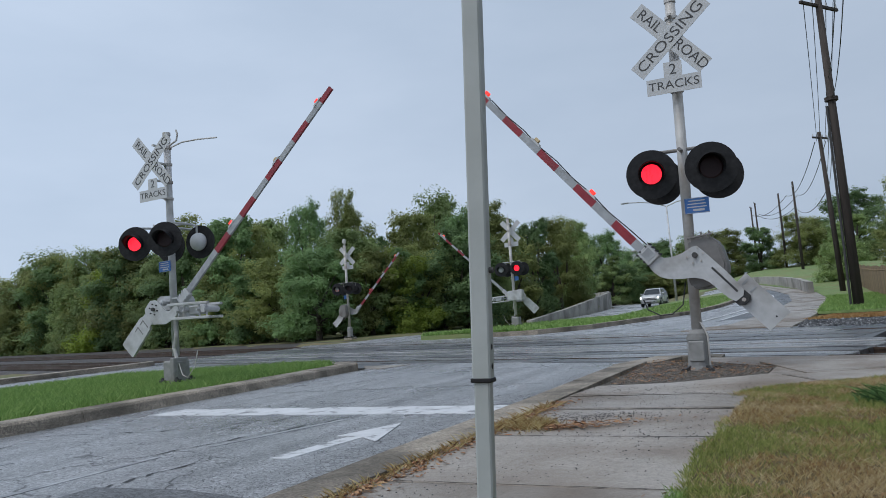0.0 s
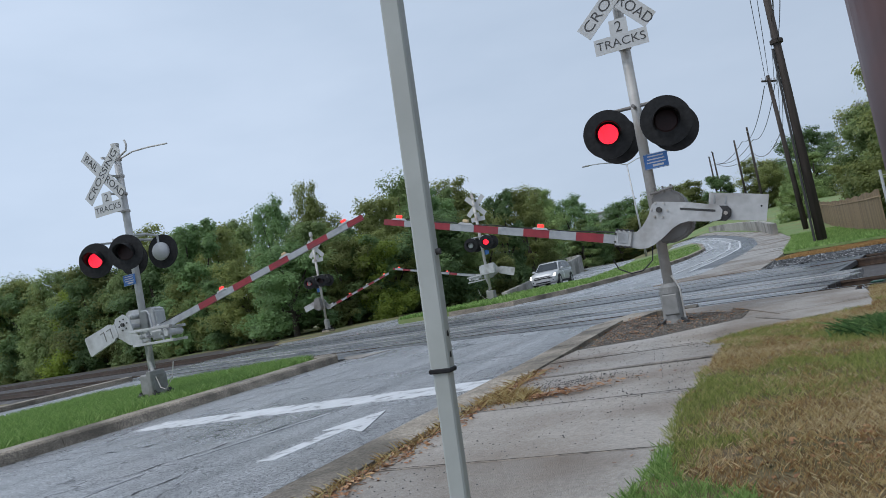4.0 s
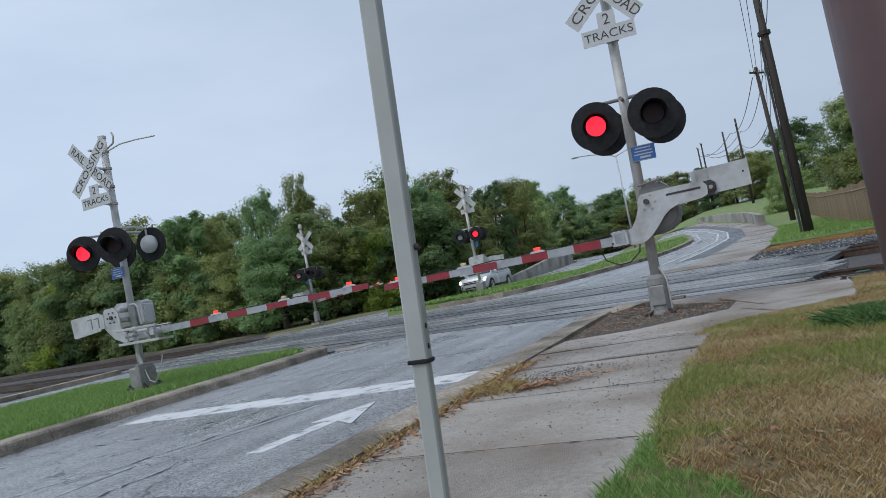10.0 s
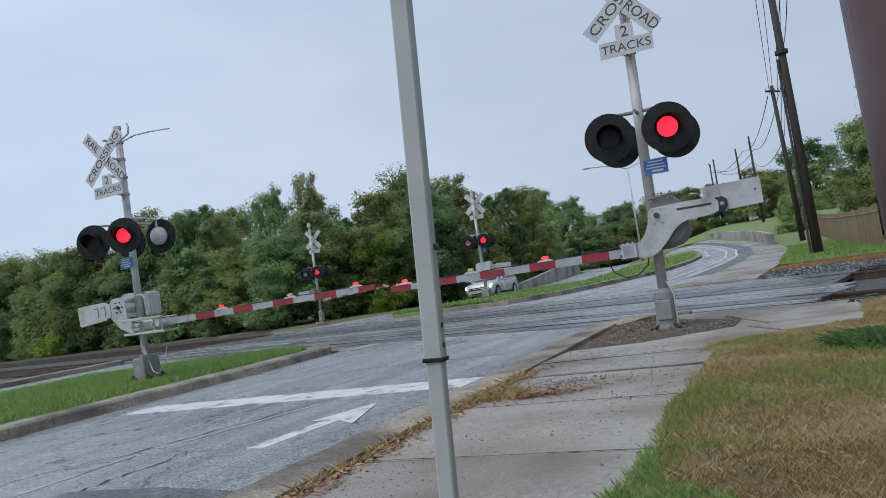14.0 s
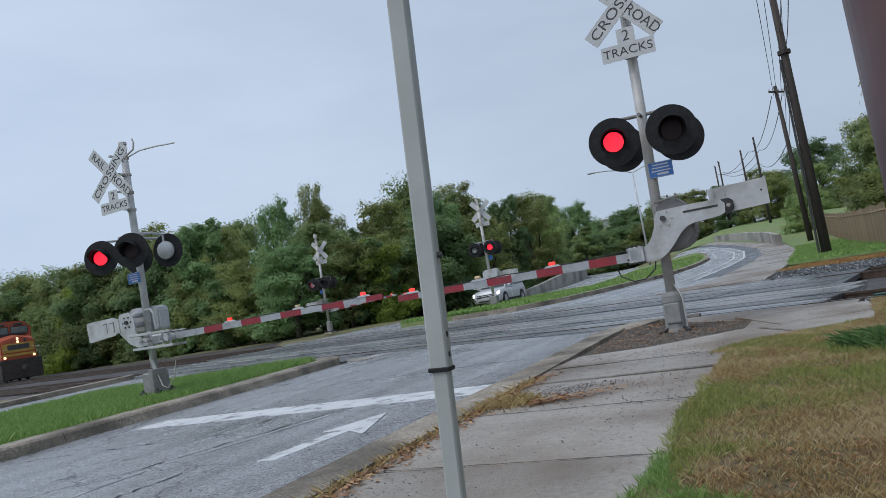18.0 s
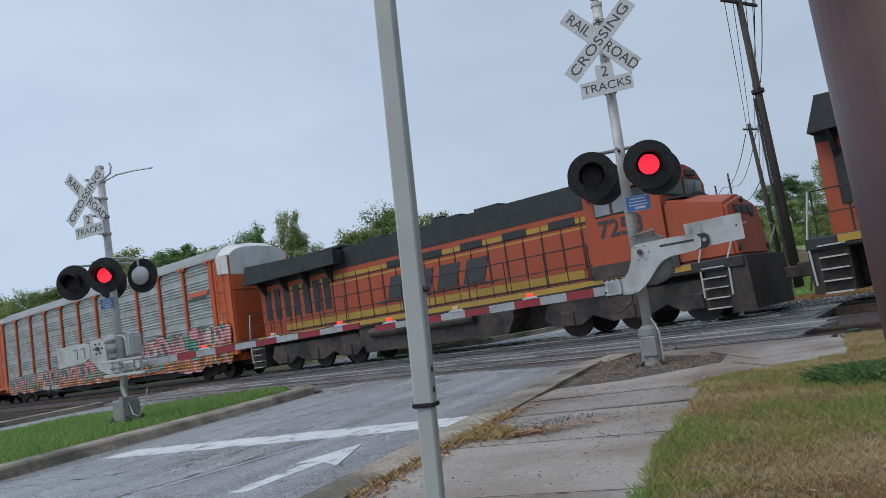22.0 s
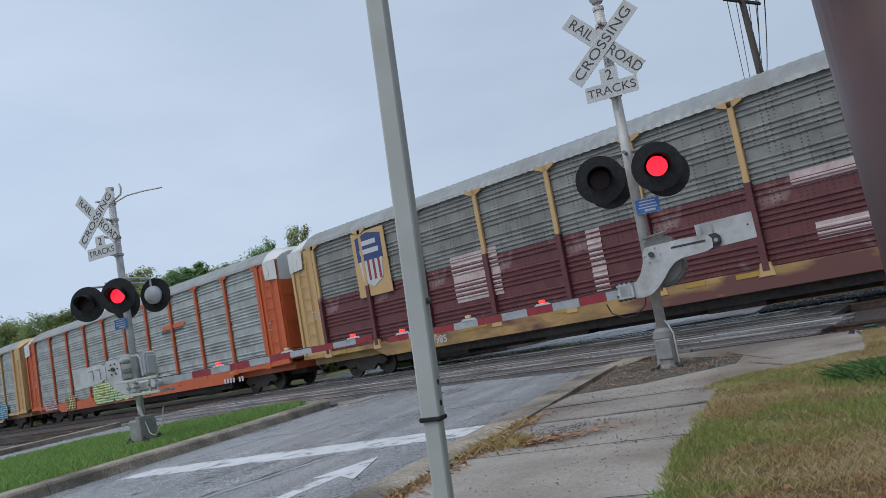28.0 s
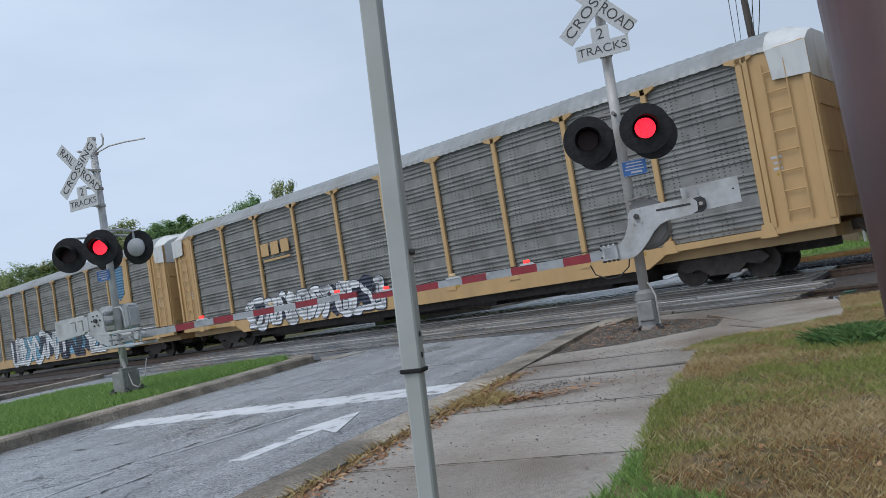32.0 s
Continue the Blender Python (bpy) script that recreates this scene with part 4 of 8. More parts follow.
p1 = utility_pole(15.6, 29.8, 12.6, 0.2, "dark creosoted utility pole with a crossarm on the grass", ((12.1, 2.4, 30),))
part("sleeve", rod(bmesh.new(), (0, 0, 8.2), (0, 0, 8.35), 0.25, seg=12), M_WOODPOLE, p1)
part("conduit", rod(bmesh.new(), (-0.3, 0, 0), (-0.22, 0, 8.0), 0.05, seg=8), M_DARKSTEEL, p1)
p2 = utility_pole(26.2, 51.8, 11.0, 0.2, "dark utility pole beside the climbing road", ((10.6, 1.6, 30),), -1.2)
for x, y, h in ((45.8, 100, 12.0), (50.1, 114.5, 12.0), (56.4, 139, 13), (57.6, 144, 12.6)):
    utility_pole(x, y, h - max(0, ground_z(x, y) - 4.4) * 0.35, 0.2, "distant dark utility pole on the hill", ((h - 0.9, 2.2, 60),) if h != 12.0 or x < 50 else ())


def wire(a, b, sag, r):
    a, b = Vector(a), Vector(b)
    pts = []
    for i in range(13):
        t = i / 12
        p = a.lerp(b, t)
        p.z -= sag * 4 * t * (1 - t)
        pts.append(p)
    return tagged(part("overhead_wire", path_rod(bmesh.new(), pts, r, 5), M_WIRE), "thin black overhead wire", "wire", "overhead wires")


for k, (dx, zz) in enumerate(((-1.0, 12.4), (-0.4, 12.4), (0.5, 12.4), (1.0, 12.4), (0.0, 9.2), (0.1, 8.4))):
    wire((15.6 + dx * 0.8, 29.8 + dx * 0.4, 0.6 + zz), (26.1 + dx * 0.5, 51.8 + dx * 0.3, 1.3 + zz - 2.0 if zz > 10 else 1.3 + zz - 1.2), 0.5, 0.016)
    wire((15.6 + dx * 0.8, 29.8 + dx * 0.4, 0.6 + zz), (5.0 + dx * 0.8, 7.8 + dx * 0.4, zz + 0.4), 0.9, 0.014)
    if k % 2 == 0:
        wire((26.1 + dx * 0.5, 51.8, 1.3 + zz - 2.0), (45.8 + dx, 100, 14.5 + (zz - 12) * 0.5), 1.2, 0.03)
        wire((45.8 + dx, 100, 14.5 + (zz - 12) * 0.5), (56.4 + dx, 139, 17.0), 1.2, 0.04)


def street_lamp(x, y, h, arms, label):
    z = ground_z(x, y)
    e = thing("street_lamp", pose(x, y, z), label, "street lamp", "street lamps")
    part("column", rod(bmesh.new(), (0, 0, -0.2), (0, 0, h), 0.13, 0.07, seg=10), M_GALV, e, "", True)
    for s in arms:
        bm = bmesh.new()
        path_rod(bm, [(0, 0, h - 0.1), (s * 1.2, 0, h + 0.35), (s * 2.6, 0, h + 0.55), (s * 4.0, 0, h + 0.6)], 0.06, 8)
        a = part("arm", bm, M_GALV, e)
        part("lantern", box(bmesh.new(), (s * 4.4, 0, h + 0.58), (0.8, 0.35, 0.16), bevel=0.05), M_GALV, a)


street_lamp(23.7, 81.6, 12.3 - ground_z(23.7, 81.6) - 0.1, (-1, 1), "grey double-armed street lamp on the far island")
street_lamp(52, 150, 9, (-1,), "distant grey street lamp")
street_lamp(36, 150, 9, (-1, 1), "distant grey double street lamp")


# ---- fence, walls, building ----
def fence(line, h):
    e = thing("board_fence", Matrix(), "weathered brown cedar board fence behind the grass", "fence", kind="")
    me = None
    for (x0, y0), (x1, y1) in zip(line, line[1:]):
        d = Vector((x1 - x0, y1 - y0))
        n = int(d.length / 0.17)
        yaw = math.degrees(math.atan2(d.y, d.x))
        for i in range(n):
            t = (i + 0.5) / n
            x, y = x0 + d.x * t, y0 + d.y * t
            if me is None:
                ob = part("board", box(bmesh.new(), (0, 0, h / 2), (0.155, 0.02, h)), M_FENCE, e)
                me = ob.data
            else:
                ob = new("board", me)
                ob.parent = e
            ob.matrix_local = pose(x, y, ground_z(x, y) + 0.04 * math.sin(i * 12.9), 0, 0.6 * math.sin(i * 3.3), yaw)
        part("rail", path_rod(bmesh.new(), [(x0, y0, ground_z(x0, y0) + 1.4), (x1, y1, ground_z(x1, y1) + 1.4)], 0.04, 5), M_FENCE, e)
    return e


fence([(30.5, 58.0), (24.5, 44.5), (18.9, 32.0), (16.9, 27.6)], 1.65)
cf = thing("wire_fence", Matrix(), "galvanised posts and wires of a fence beside the tracks", "fence")
for k in range(6):
    x, y = 16.5 + 0.5 * k, 26.6 - 1.6 * k
    part("post", rod(bmesh.new(), (x, y, ground_z(x, y)), (x, y, ground_z(x, y) + 2.3), 0.05, seg=8), M_GALV, cf)
for h in (0.4, 1.2, 2.1):
    part("strand", rod(bmesh.new(), (16.5, 26.6, ground_z(16.5, 26.6) + h), (19.0, 18.6, ground_z(19.0, 18.6) + h), 0.008, seg=5), M_GALV, cf)


def low_wall(line, heights, w, label):
    bm = bmesh.new()
    rows = []
    off = offset_line(line, w)
    for (p, q, h) in zip(line, off, heights):
        z = ground_z(*p)
        rows.append([bm.verts.new(c) for c in ((*p, z - 0.2), (*p, z + h), (*q, z + h), (*q, z - 0.2))])
    for a, b in zip(rows, rows[1:]):
        for i in range(4):
            bm.faces.new((a[i], a[(i + 1) % 4], b[(i + 1) % 4], b[i]))
    bm.faces.new(rows[0])
    bm.faces.new(rows[-1])
    return tagged(part("retaining_wall", bm, M_WALL), label, "wall", kind="structure")


low_wall([(32.2, 84), (30.9, 76), (29.8, 69), (27.9, 61.6), (25.2, 53.8)], [0.55, 0.75, 0.85, 0.85, 0.8], 0.35, "low stained concrete retaining wall along the bend")
W_LINE = offset_line(ISL_L, -5.8)[4:10]
low_wall(W_LINE, [0.3, 0.7, 1.2, 1.7, 1.9, 1.9], 0.4, "stained concrete retaining wall beside the far carriageway")
bld = thing("distant_building", pose(38.5, 156, 3.0, 0, 0, -14), "pale flat-roofed building far behind the trees", "building")
part("wall", box(bmesh.new(), (0, 0, 5), (7, 6, 10)), M_SIGN, bld)
part("roof", box(bmesh.new(), (0, 0, 10.15), (7.6, 6.6, 0.3)), M_WALL, bld)
for i in range(3):
    for j in range(2):
        part("window", box(bmesh.new(), (-2.2 + 2.2 * i, -3.02, 5.0 + 2.8 * j), (1.3, 0.06, 1.6)), M_LETTER, bld)



house = thing("house", pose(38.5, 54.5, ground_z(38.5, 54.5), 0, 0, -35), "low house with a dark shingled roof behind the board fence", "house")
part("wall", box(bmesh.new(), (0, 0, 1.3), (9.0, 6.0, 2.8)), M_WALL, house)
part("roof", prism(bmesh.new(), [(-5.0, 2.6), (5.0, 2.6), (3.4, 4.3), (-3.4, 4.3)], -3.5, 3.5), M_LETTER, house, "dark shingled roof")
for x in (-2.6, 2.4):
    part("window", box(bmesh.new(), (x, -3.02, 1.5), (1.3, 0.06, 1.2)), M_GALV, house)


# ---- the train ----
def car_paint(name, c, dirt=(0.2, 0.15, 0.1)):
    return mat(name, [tuple(0.85 * a for a in c), c], 2.0, (0.45, 0.65), stain=(0.52, 0.78, tuple(0.6 * a + 0.25 * b for a, b in zip(c, dirt))), stain_scale=0.8, stretch=(1, 1, 0.35))


M_ORANGE = car_paint("rail orange", (0.52, 0.105, 0.032))
M_RACK_YELLOW = car_paint("faded rack yellow", (0.522, 0.335, 0.150))
M_LOCO_ORANGE = car_paint("locomotive orange", (0.37, 0.068, 0.024))
M_LOCO_YELLOW = car_paint("locomotive yellow", (0.43, 0.26, 0.04))
M_LOCO_DARK = mat("sooty dark green roof", [(0.012, 0.014, 0.014), (0.03, 0.033, 0.033)], 3, (0.5, 0.7))
M_PANEL_GALV = mat("galvanised rack panel", [(0.30, 0.325, 0.32), (0.42, 0.45, 0.44)], 2.5, (0.45, 0.6), metal=0.25, stain=(0.5, 0.75, (0.24, 0.24, 0.225)), stain_scale=0.9)
M_PANEL_GREY = mat("dull grey rack panel", [(0.17, 0.17, 0.16), (0.26, 0.26, 0.245)], 2.5, (0.5, 0.65), metal=0.15, stain=(0.5, 0.75, (0.14, 0.13, 0.12)), stain_scale=0.9)
M_MAROON = mat("faded maroon rack panel", [(0.085, 0.022, 0.026), (0.14, 0.04, 0.042)], 2.5, (0.5, 0.65), stain=(0.6, 0.72, (0.34, 0.25, 0.24)), stain_scale=0.7)
M_SILL_GRIME = mat("grimy yellow sill", [(0.14, 0.075, 0.04), (0.46, 0.29, 0.10)], 1.2, (0.5, 0.7), stain=(0.52, 0.58, (0.13, 0.05, 0.042)), stain_scale=0.5, stretch=(0.5, 1, 1.5))
M_ROOF = mat("corrugated steel rack roof", [(0.20, 0.212, 0.216), (0.285, 0.297, 0.30)], 2, (0.45, 0.6), metal=0.2, stain=(0.5, 0.75, (0.2, 0.2, 0.19)), stain_scale=0.7)
M_WHEEL = mat("brown running gear", [(0.022, 0.017, 0.014), (0.06, 0.047, 0.04)], 6, (0.6, 0.85))
M_GLASS = mat("dark cab glass", [(0.02, 0.03, 0.035), (0.04, 0.055, 0.06)], 2, (0.05, 0.1))
M_LAMP = mat("lit headlight", [(0.9, 0.8, 0.5), (1, 0.9, 0.6)], 5, (0.2, 0.3), emit=((1.0, 0.70, 0.34), 2.2))


def over_ribs(m):
    """Paint that follows the pressed ribs of the sheet under it."""
    n, l = m.node_tree.nodes, m.node_tree.links
    co = n.new("ShaderNodeTexCoord")
    w = n.new("ShaderNodeTexWave")
    w.bands_direction = "Z"
    w.inputs["Scale"].default_value, w.inputs["Distortion"].default_value = 2.33, 0.0
    l.new(co.outputs["Object"], w.inputs["Vector"])
    b = n.new("ShaderNodeBump")
    b.inputs["Strength"].default_value, b.inputs["Distance"].default_value = 0.8, 0.03
    l.new(w.outputs["Fac"], b.inputs["Height"])
    l.new(b.outputs["Normal"], n["Principled BSDF"].inputs["Normal"])
    return m


GRAFFITI = [over_ribs(mat("spray paint", [tuple(0.72 * q for q in c), c], 3, (0.4, 0.6), stain=(0.52, 0.72, tuple(0.45 * q + 0.05 for q in c)), stain_scale=1.1, stretch=(1.6, 1, 0.5))) for c in
            ((0.07, 0.20, 0.33), (0.17, 0.40, 0.54), (0.58, 0.25, 0.25), (0.09, 0.30, 0.22), (0.55, 0.62, 0.25), (0.7, 0.72, 0.74), (0.03, 0.035, 0.06), (0.45, 0.05, 0.05), (0.46, 0.17, 0.045), (0.60, 0.36, 0.33), (0.20, 0.42, 0.50), (0.36, 0.52, 0.24), (0.05, 0.12, 0.05), (0.04, 0.16, 0.16))]
M_LOGO = car_paint("emblem orange", (0.58, 0.12, 0.05))


def corrugated(bm, x0, x1, z0, z1, y, ribs, depth=0.03):
    """A steel sheet standing at y: flat belts between groups of narrow ridges along x."""
    sg = 1 if y > 0 else -1
    prof = [(0, z0)]
    z, k = z0 + 0.10, 0
    while z < z1 - 0.12:
        prof += [(0, z), (1, z + 0.022), (1, z + 0.055), (0, z + 0.077)]
        k += 1
        z += 0.135 if k % 4 else 0.36
    prof.append((0, z1))
    a = [bm.verts.new((x0, y + sg * depth * d, z)) for d, z in prof]
    b = [bm.verts.new((x1, y + sg * depth * d, z)) for d, z in prof]
    for i in range(len(prof) - 1):
        bm.faces.new((a[i], a[i + 1], b[i + 1], b[i]))


def perforate(m, dark):
    """Rows of small punched holes in a panel's paint."""
    n, l = m.node_tree.nodes, m.node_tree.links
    b = n["Principled BSDF"]
    co = n.new("ShaderNodeTexCoord")
    ma = n.new("ShaderNodeMapping")
    ma.inputs["Scale"].default_value = (7.0, 0.0, 11.0)
    vo = n.new("ShaderNodeTexVoronoi")
    vo.inputs["Randomness"].default_value, vo.inputs["Scale"].default_value = 0.0, 1.0
    l.new(co.outputs["Object"], ma.inputs["Vector"])
    l.new(ma.outputs["Vector"], vo.inputs["Vector"])
    r = ramp(n, [(0.16, (1, 1, 1)), (0.22, (0, 0, 0))])
    l.new(vo.outputs["Distance"], r.inputs["Fac"])
    no = n.new("ShaderNodeTexNoise")
    mb = n.new("ShaderNodeMapping")
    mb.inputs["Scale"].default_value = (2.4, 0.0, 0.9)
    no.inputs["Scale"].default_value = 1.0
    l.new(co.outputs["Object"], mb.inputs["Vector"])
    l.new(mb.outputs["Vector"], no.inputs["Vector"])
    r2 = ramp(n, [(0.48, (0, 0, 0)), (0.54, (0.8, 0.8, 0.8))])
    l.new(no.outputs["Fac"], r2.inputs["Fac"])
    mu = n.new("ShaderNodeMath")
    mu.operation = "MULTIPLY"
    l.new(r.outputs["Color"], mu.inputs[0])
    l.new(r2.outputs["Color"], mu.inputs[1])
    mi = n.new("ShaderNodeMix")
    mi.data_type = "RGBA"
    src = b.inputs["Base Color"].links[0].from_socket
    l.new(mu.outputs["Value"], mi.inputs["Factor"])
    l.new(src, mi.inputs["A"])
    mi.inputs["B"].default_value = (*dark, 1)
    l.new(mi.outputs["Result"], b.inputs["Base Color"])


for pm_, dk in ((M_PANEL_GALV, (0.05, 0.055, 0.055)), (M_PANEL_GREY, (0.03, 0.03, 0.03)), (M_MAROON, (0.03, 0.01, 0.012))):
    perforate(pm_, dk)


def wheelset(parent, x, r=0.42, axle=True):
    bm = bmesh.new()
    for y in (-0.75, 0.75):
        rod(bm, (x, y - 0.06, r), (x, y + 0.06, r), r, seg=24)
        rod(bm, (x, y * 1.09, r), (x, y * 1.32, r), 0.09, seg=10)
    rod(bm, (x, -0.75, r), (x, 0.75, r), 0.08, seg=10)
    return part("wheelset", bm, M_WHEEL, parent, "dark steel wheelset")


def freight_truck(parent, x):
    bm = bmesh.new()
    for y in (-1.0, 1.0):
        prism(bm, [(x - 1.15, 0.5), (x - 1.0, 0.66), (x - 0.5, 0.70), (x, 0.78), (x + 0.5, 0.70), (x + 1.0, 0.66), (x + 1.15, 0.5), (x + 0.95, 0.36), (x + 0.6, 0.42), (x + 0.35, 0.22), (x - 0.35, 0.22), (x - 0.6, 0.42), (x - 0.95, 0.36)], y - 0.07, y + 0.07)
        for dx in (-0.14, 0.0, 0.14):
            rod(bm, (x + dx, y, 0.28), (x + dx, y, 0.62), 0.055, seg=8)
    box(bm, (x, 0, 0.55), (0.4, 2.0, 0.3))
    t = part("truck", bm, M_WHEEL, parent, "dark cast freight truck")
    for dx in (-0.88, 0.88):
        wheelset(t, x + dx)
    return t


def ladder(parent, x, y, z0, z1, w, material, n=8):
    bm = bmesh.new()
    for dx in (-w / 2, w / 2):
        rod(bm, (x + dx, y, z0), (x + dx, y, z1), 0.02, seg=6)
    for i in range(n):
        z = z0 + (z1 - z0) * (i + 0.5) / n
        rod(bm, (x - w / 2, y, z), (x + w / 2, y, z), 0.016, seg=6)
    return part("ladder", bm, material, parent)


def splash(parent, rnd, x0, x1, z0, z1, y, cols, size, outline=6, low=None, ground=None, grow=1.0, fat=1.0):
    """Unreadable sprayed shapes: a cloud, then swelling bent strokes in two tones with outlines and glints. grow: height at the start as a share of the end's."""
    lay = {}

    def face(ci, depth, pts):
        vs, fs = lay.setdefault((ci, depth), ([], []))
        i = len(vs)
        vs += [(p[0], y - 0.003 * depth, p[1]) for p in pts]
        fs.append(tuple(range(i, i + len(pts))))

    def stroke(ci, depth, a, c, b, w0, w1):
        a, b, c = Vector(a), Vector(b), Vector(c)
        n = 6
        left, right = [], []
        for k in range(n + 1):
            t = k / n
            p = a * (1 - t) ** 2 + c * 2 * t * (1 - t) + b * t * t
            d = ((c - a) * (1 - t) + (b - c) * t)
            d = d.normalized() if d.length > 1e-6 else Vector((1, 0))
            w = (w0 + (w1 - w0) * t) / 2
            e = d * w * (-0.45 if k == 0 else 0.45 if k == n else 0)
            q = Vector((-d.y, d.x)) * w * (0.6 if k in (0, n) else 1)
            left.append(p + q + e)
            right.append(p - q + e)
        for k in range(n):
            face(ci, depth, (left[k], left[k + 1], right[k + 1], right[k]))

    def blob(ci, depth, cx, cz, rx, rz):
        m = 12
        face(ci, depth, [(cx + rx * k * math.cos(6.283 * q / m), cz + rz * k * math.sin(6.283 * q / m)) for q in range(m) for k in (rnd.uniform(0.8, 1.1),)])

    x = x0
    c = rnd.choice(cols)
    while x < x1:
        h = (z1 - z0) * (grow + (1 - grow) * (x - x0) / (x1 - x0))
        w = size * rnd.uniform(0.6, 0.95) * (0.5 + 0.5 * h / (z1 - z0))
        if rnd.random() < 0.3:
            c = rnd.choice(cols)
        blob(ground if ground is not None else rnd.choice(cols), 0, x + w / 2, z0 + h * rnd.uniform(0.5, 0.62), w * 0.8, h * rnd.uniform(0.46, 0.58))
        top, bot = z0 + h * rnd.uniform(0.85, 1.0), z0 + h * rnd.uniform(0.0, 0.10)
        mid = z0 + h * rnd.uniform(0.45, 0.6)
        P = [(x + 0.05, bot), (x + rnd.uniform(0.02, 0.2), top), (x + w * rnd.uniform(0.55, 0.85), mid), (x + w * 0.95, bot), (x + w, top)]
        S = rnd.sample([(0, 1), (1, 2), (2, 3), (3, 4), (1, 4), (0, 3), (2, 0)], 3)
        sw = fat * h * rnd.uniform(0.15, 0.22)
        bends = [(rnd.uniform(-0.25, 0.25) * w, rnd.uniform(-0.2, 0.2) * h) for _ in S]
        for depth, ci, extra in ((1, outline, 0.09), (2, c, 0.0)):
            for (a, b), (bx, bz) in zip(S, bends):
                m = ((P[a][0] + P[b][0]) / 2 + bx, (P[a][1] + P[b][1]) / 2 + bz)
                stroke(ci, depth, P[a], m, P[b], sw + extra, sw * 1.25 + extra)
        if low is not None:
            for (a, b), (bx, bz) in zip(S, bends):
                lo, hi = (a, b) if P[a][1] < P[b][1] else (b, a)
                if P[lo][1] < mid:
                    q = Vector(P[lo]).lerp(Vector(P[hi]), 0.5)
                    stroke(low, 3, P[lo], tuple(Vector(P[lo]).lerp(q, 0.5)), tuple(q), sw * 0.95, sw * 0.9)
        for (a, b), (bx, bz) in zip(S[:2], bends):
            p = Vector(P[a]).lerp(Vector(P[b]), 0.55) + Vector((0.03, 0.05))
            stroke(5, 4, tuple(p), tuple(p + Vector((0.05, 0.03))), tuple(p.lerp(Vector(P[b]), 0.3)), 0.03, 0.02)
        x += w * rnd.uniform(0.9, 1.1)
    for (ci, depth), (vs, fs) in lay.items():
        me = bpy.data.meshes.new("sprayed_lettering")
        me.from_pydata(vs, [], fs)
        me.materials.append(GRAFFITI[ci])
        ob = new("sprayed_lettering", me)
        ob.parent = parent
        ob["kind"] = "stuff"


HALF = 13.7


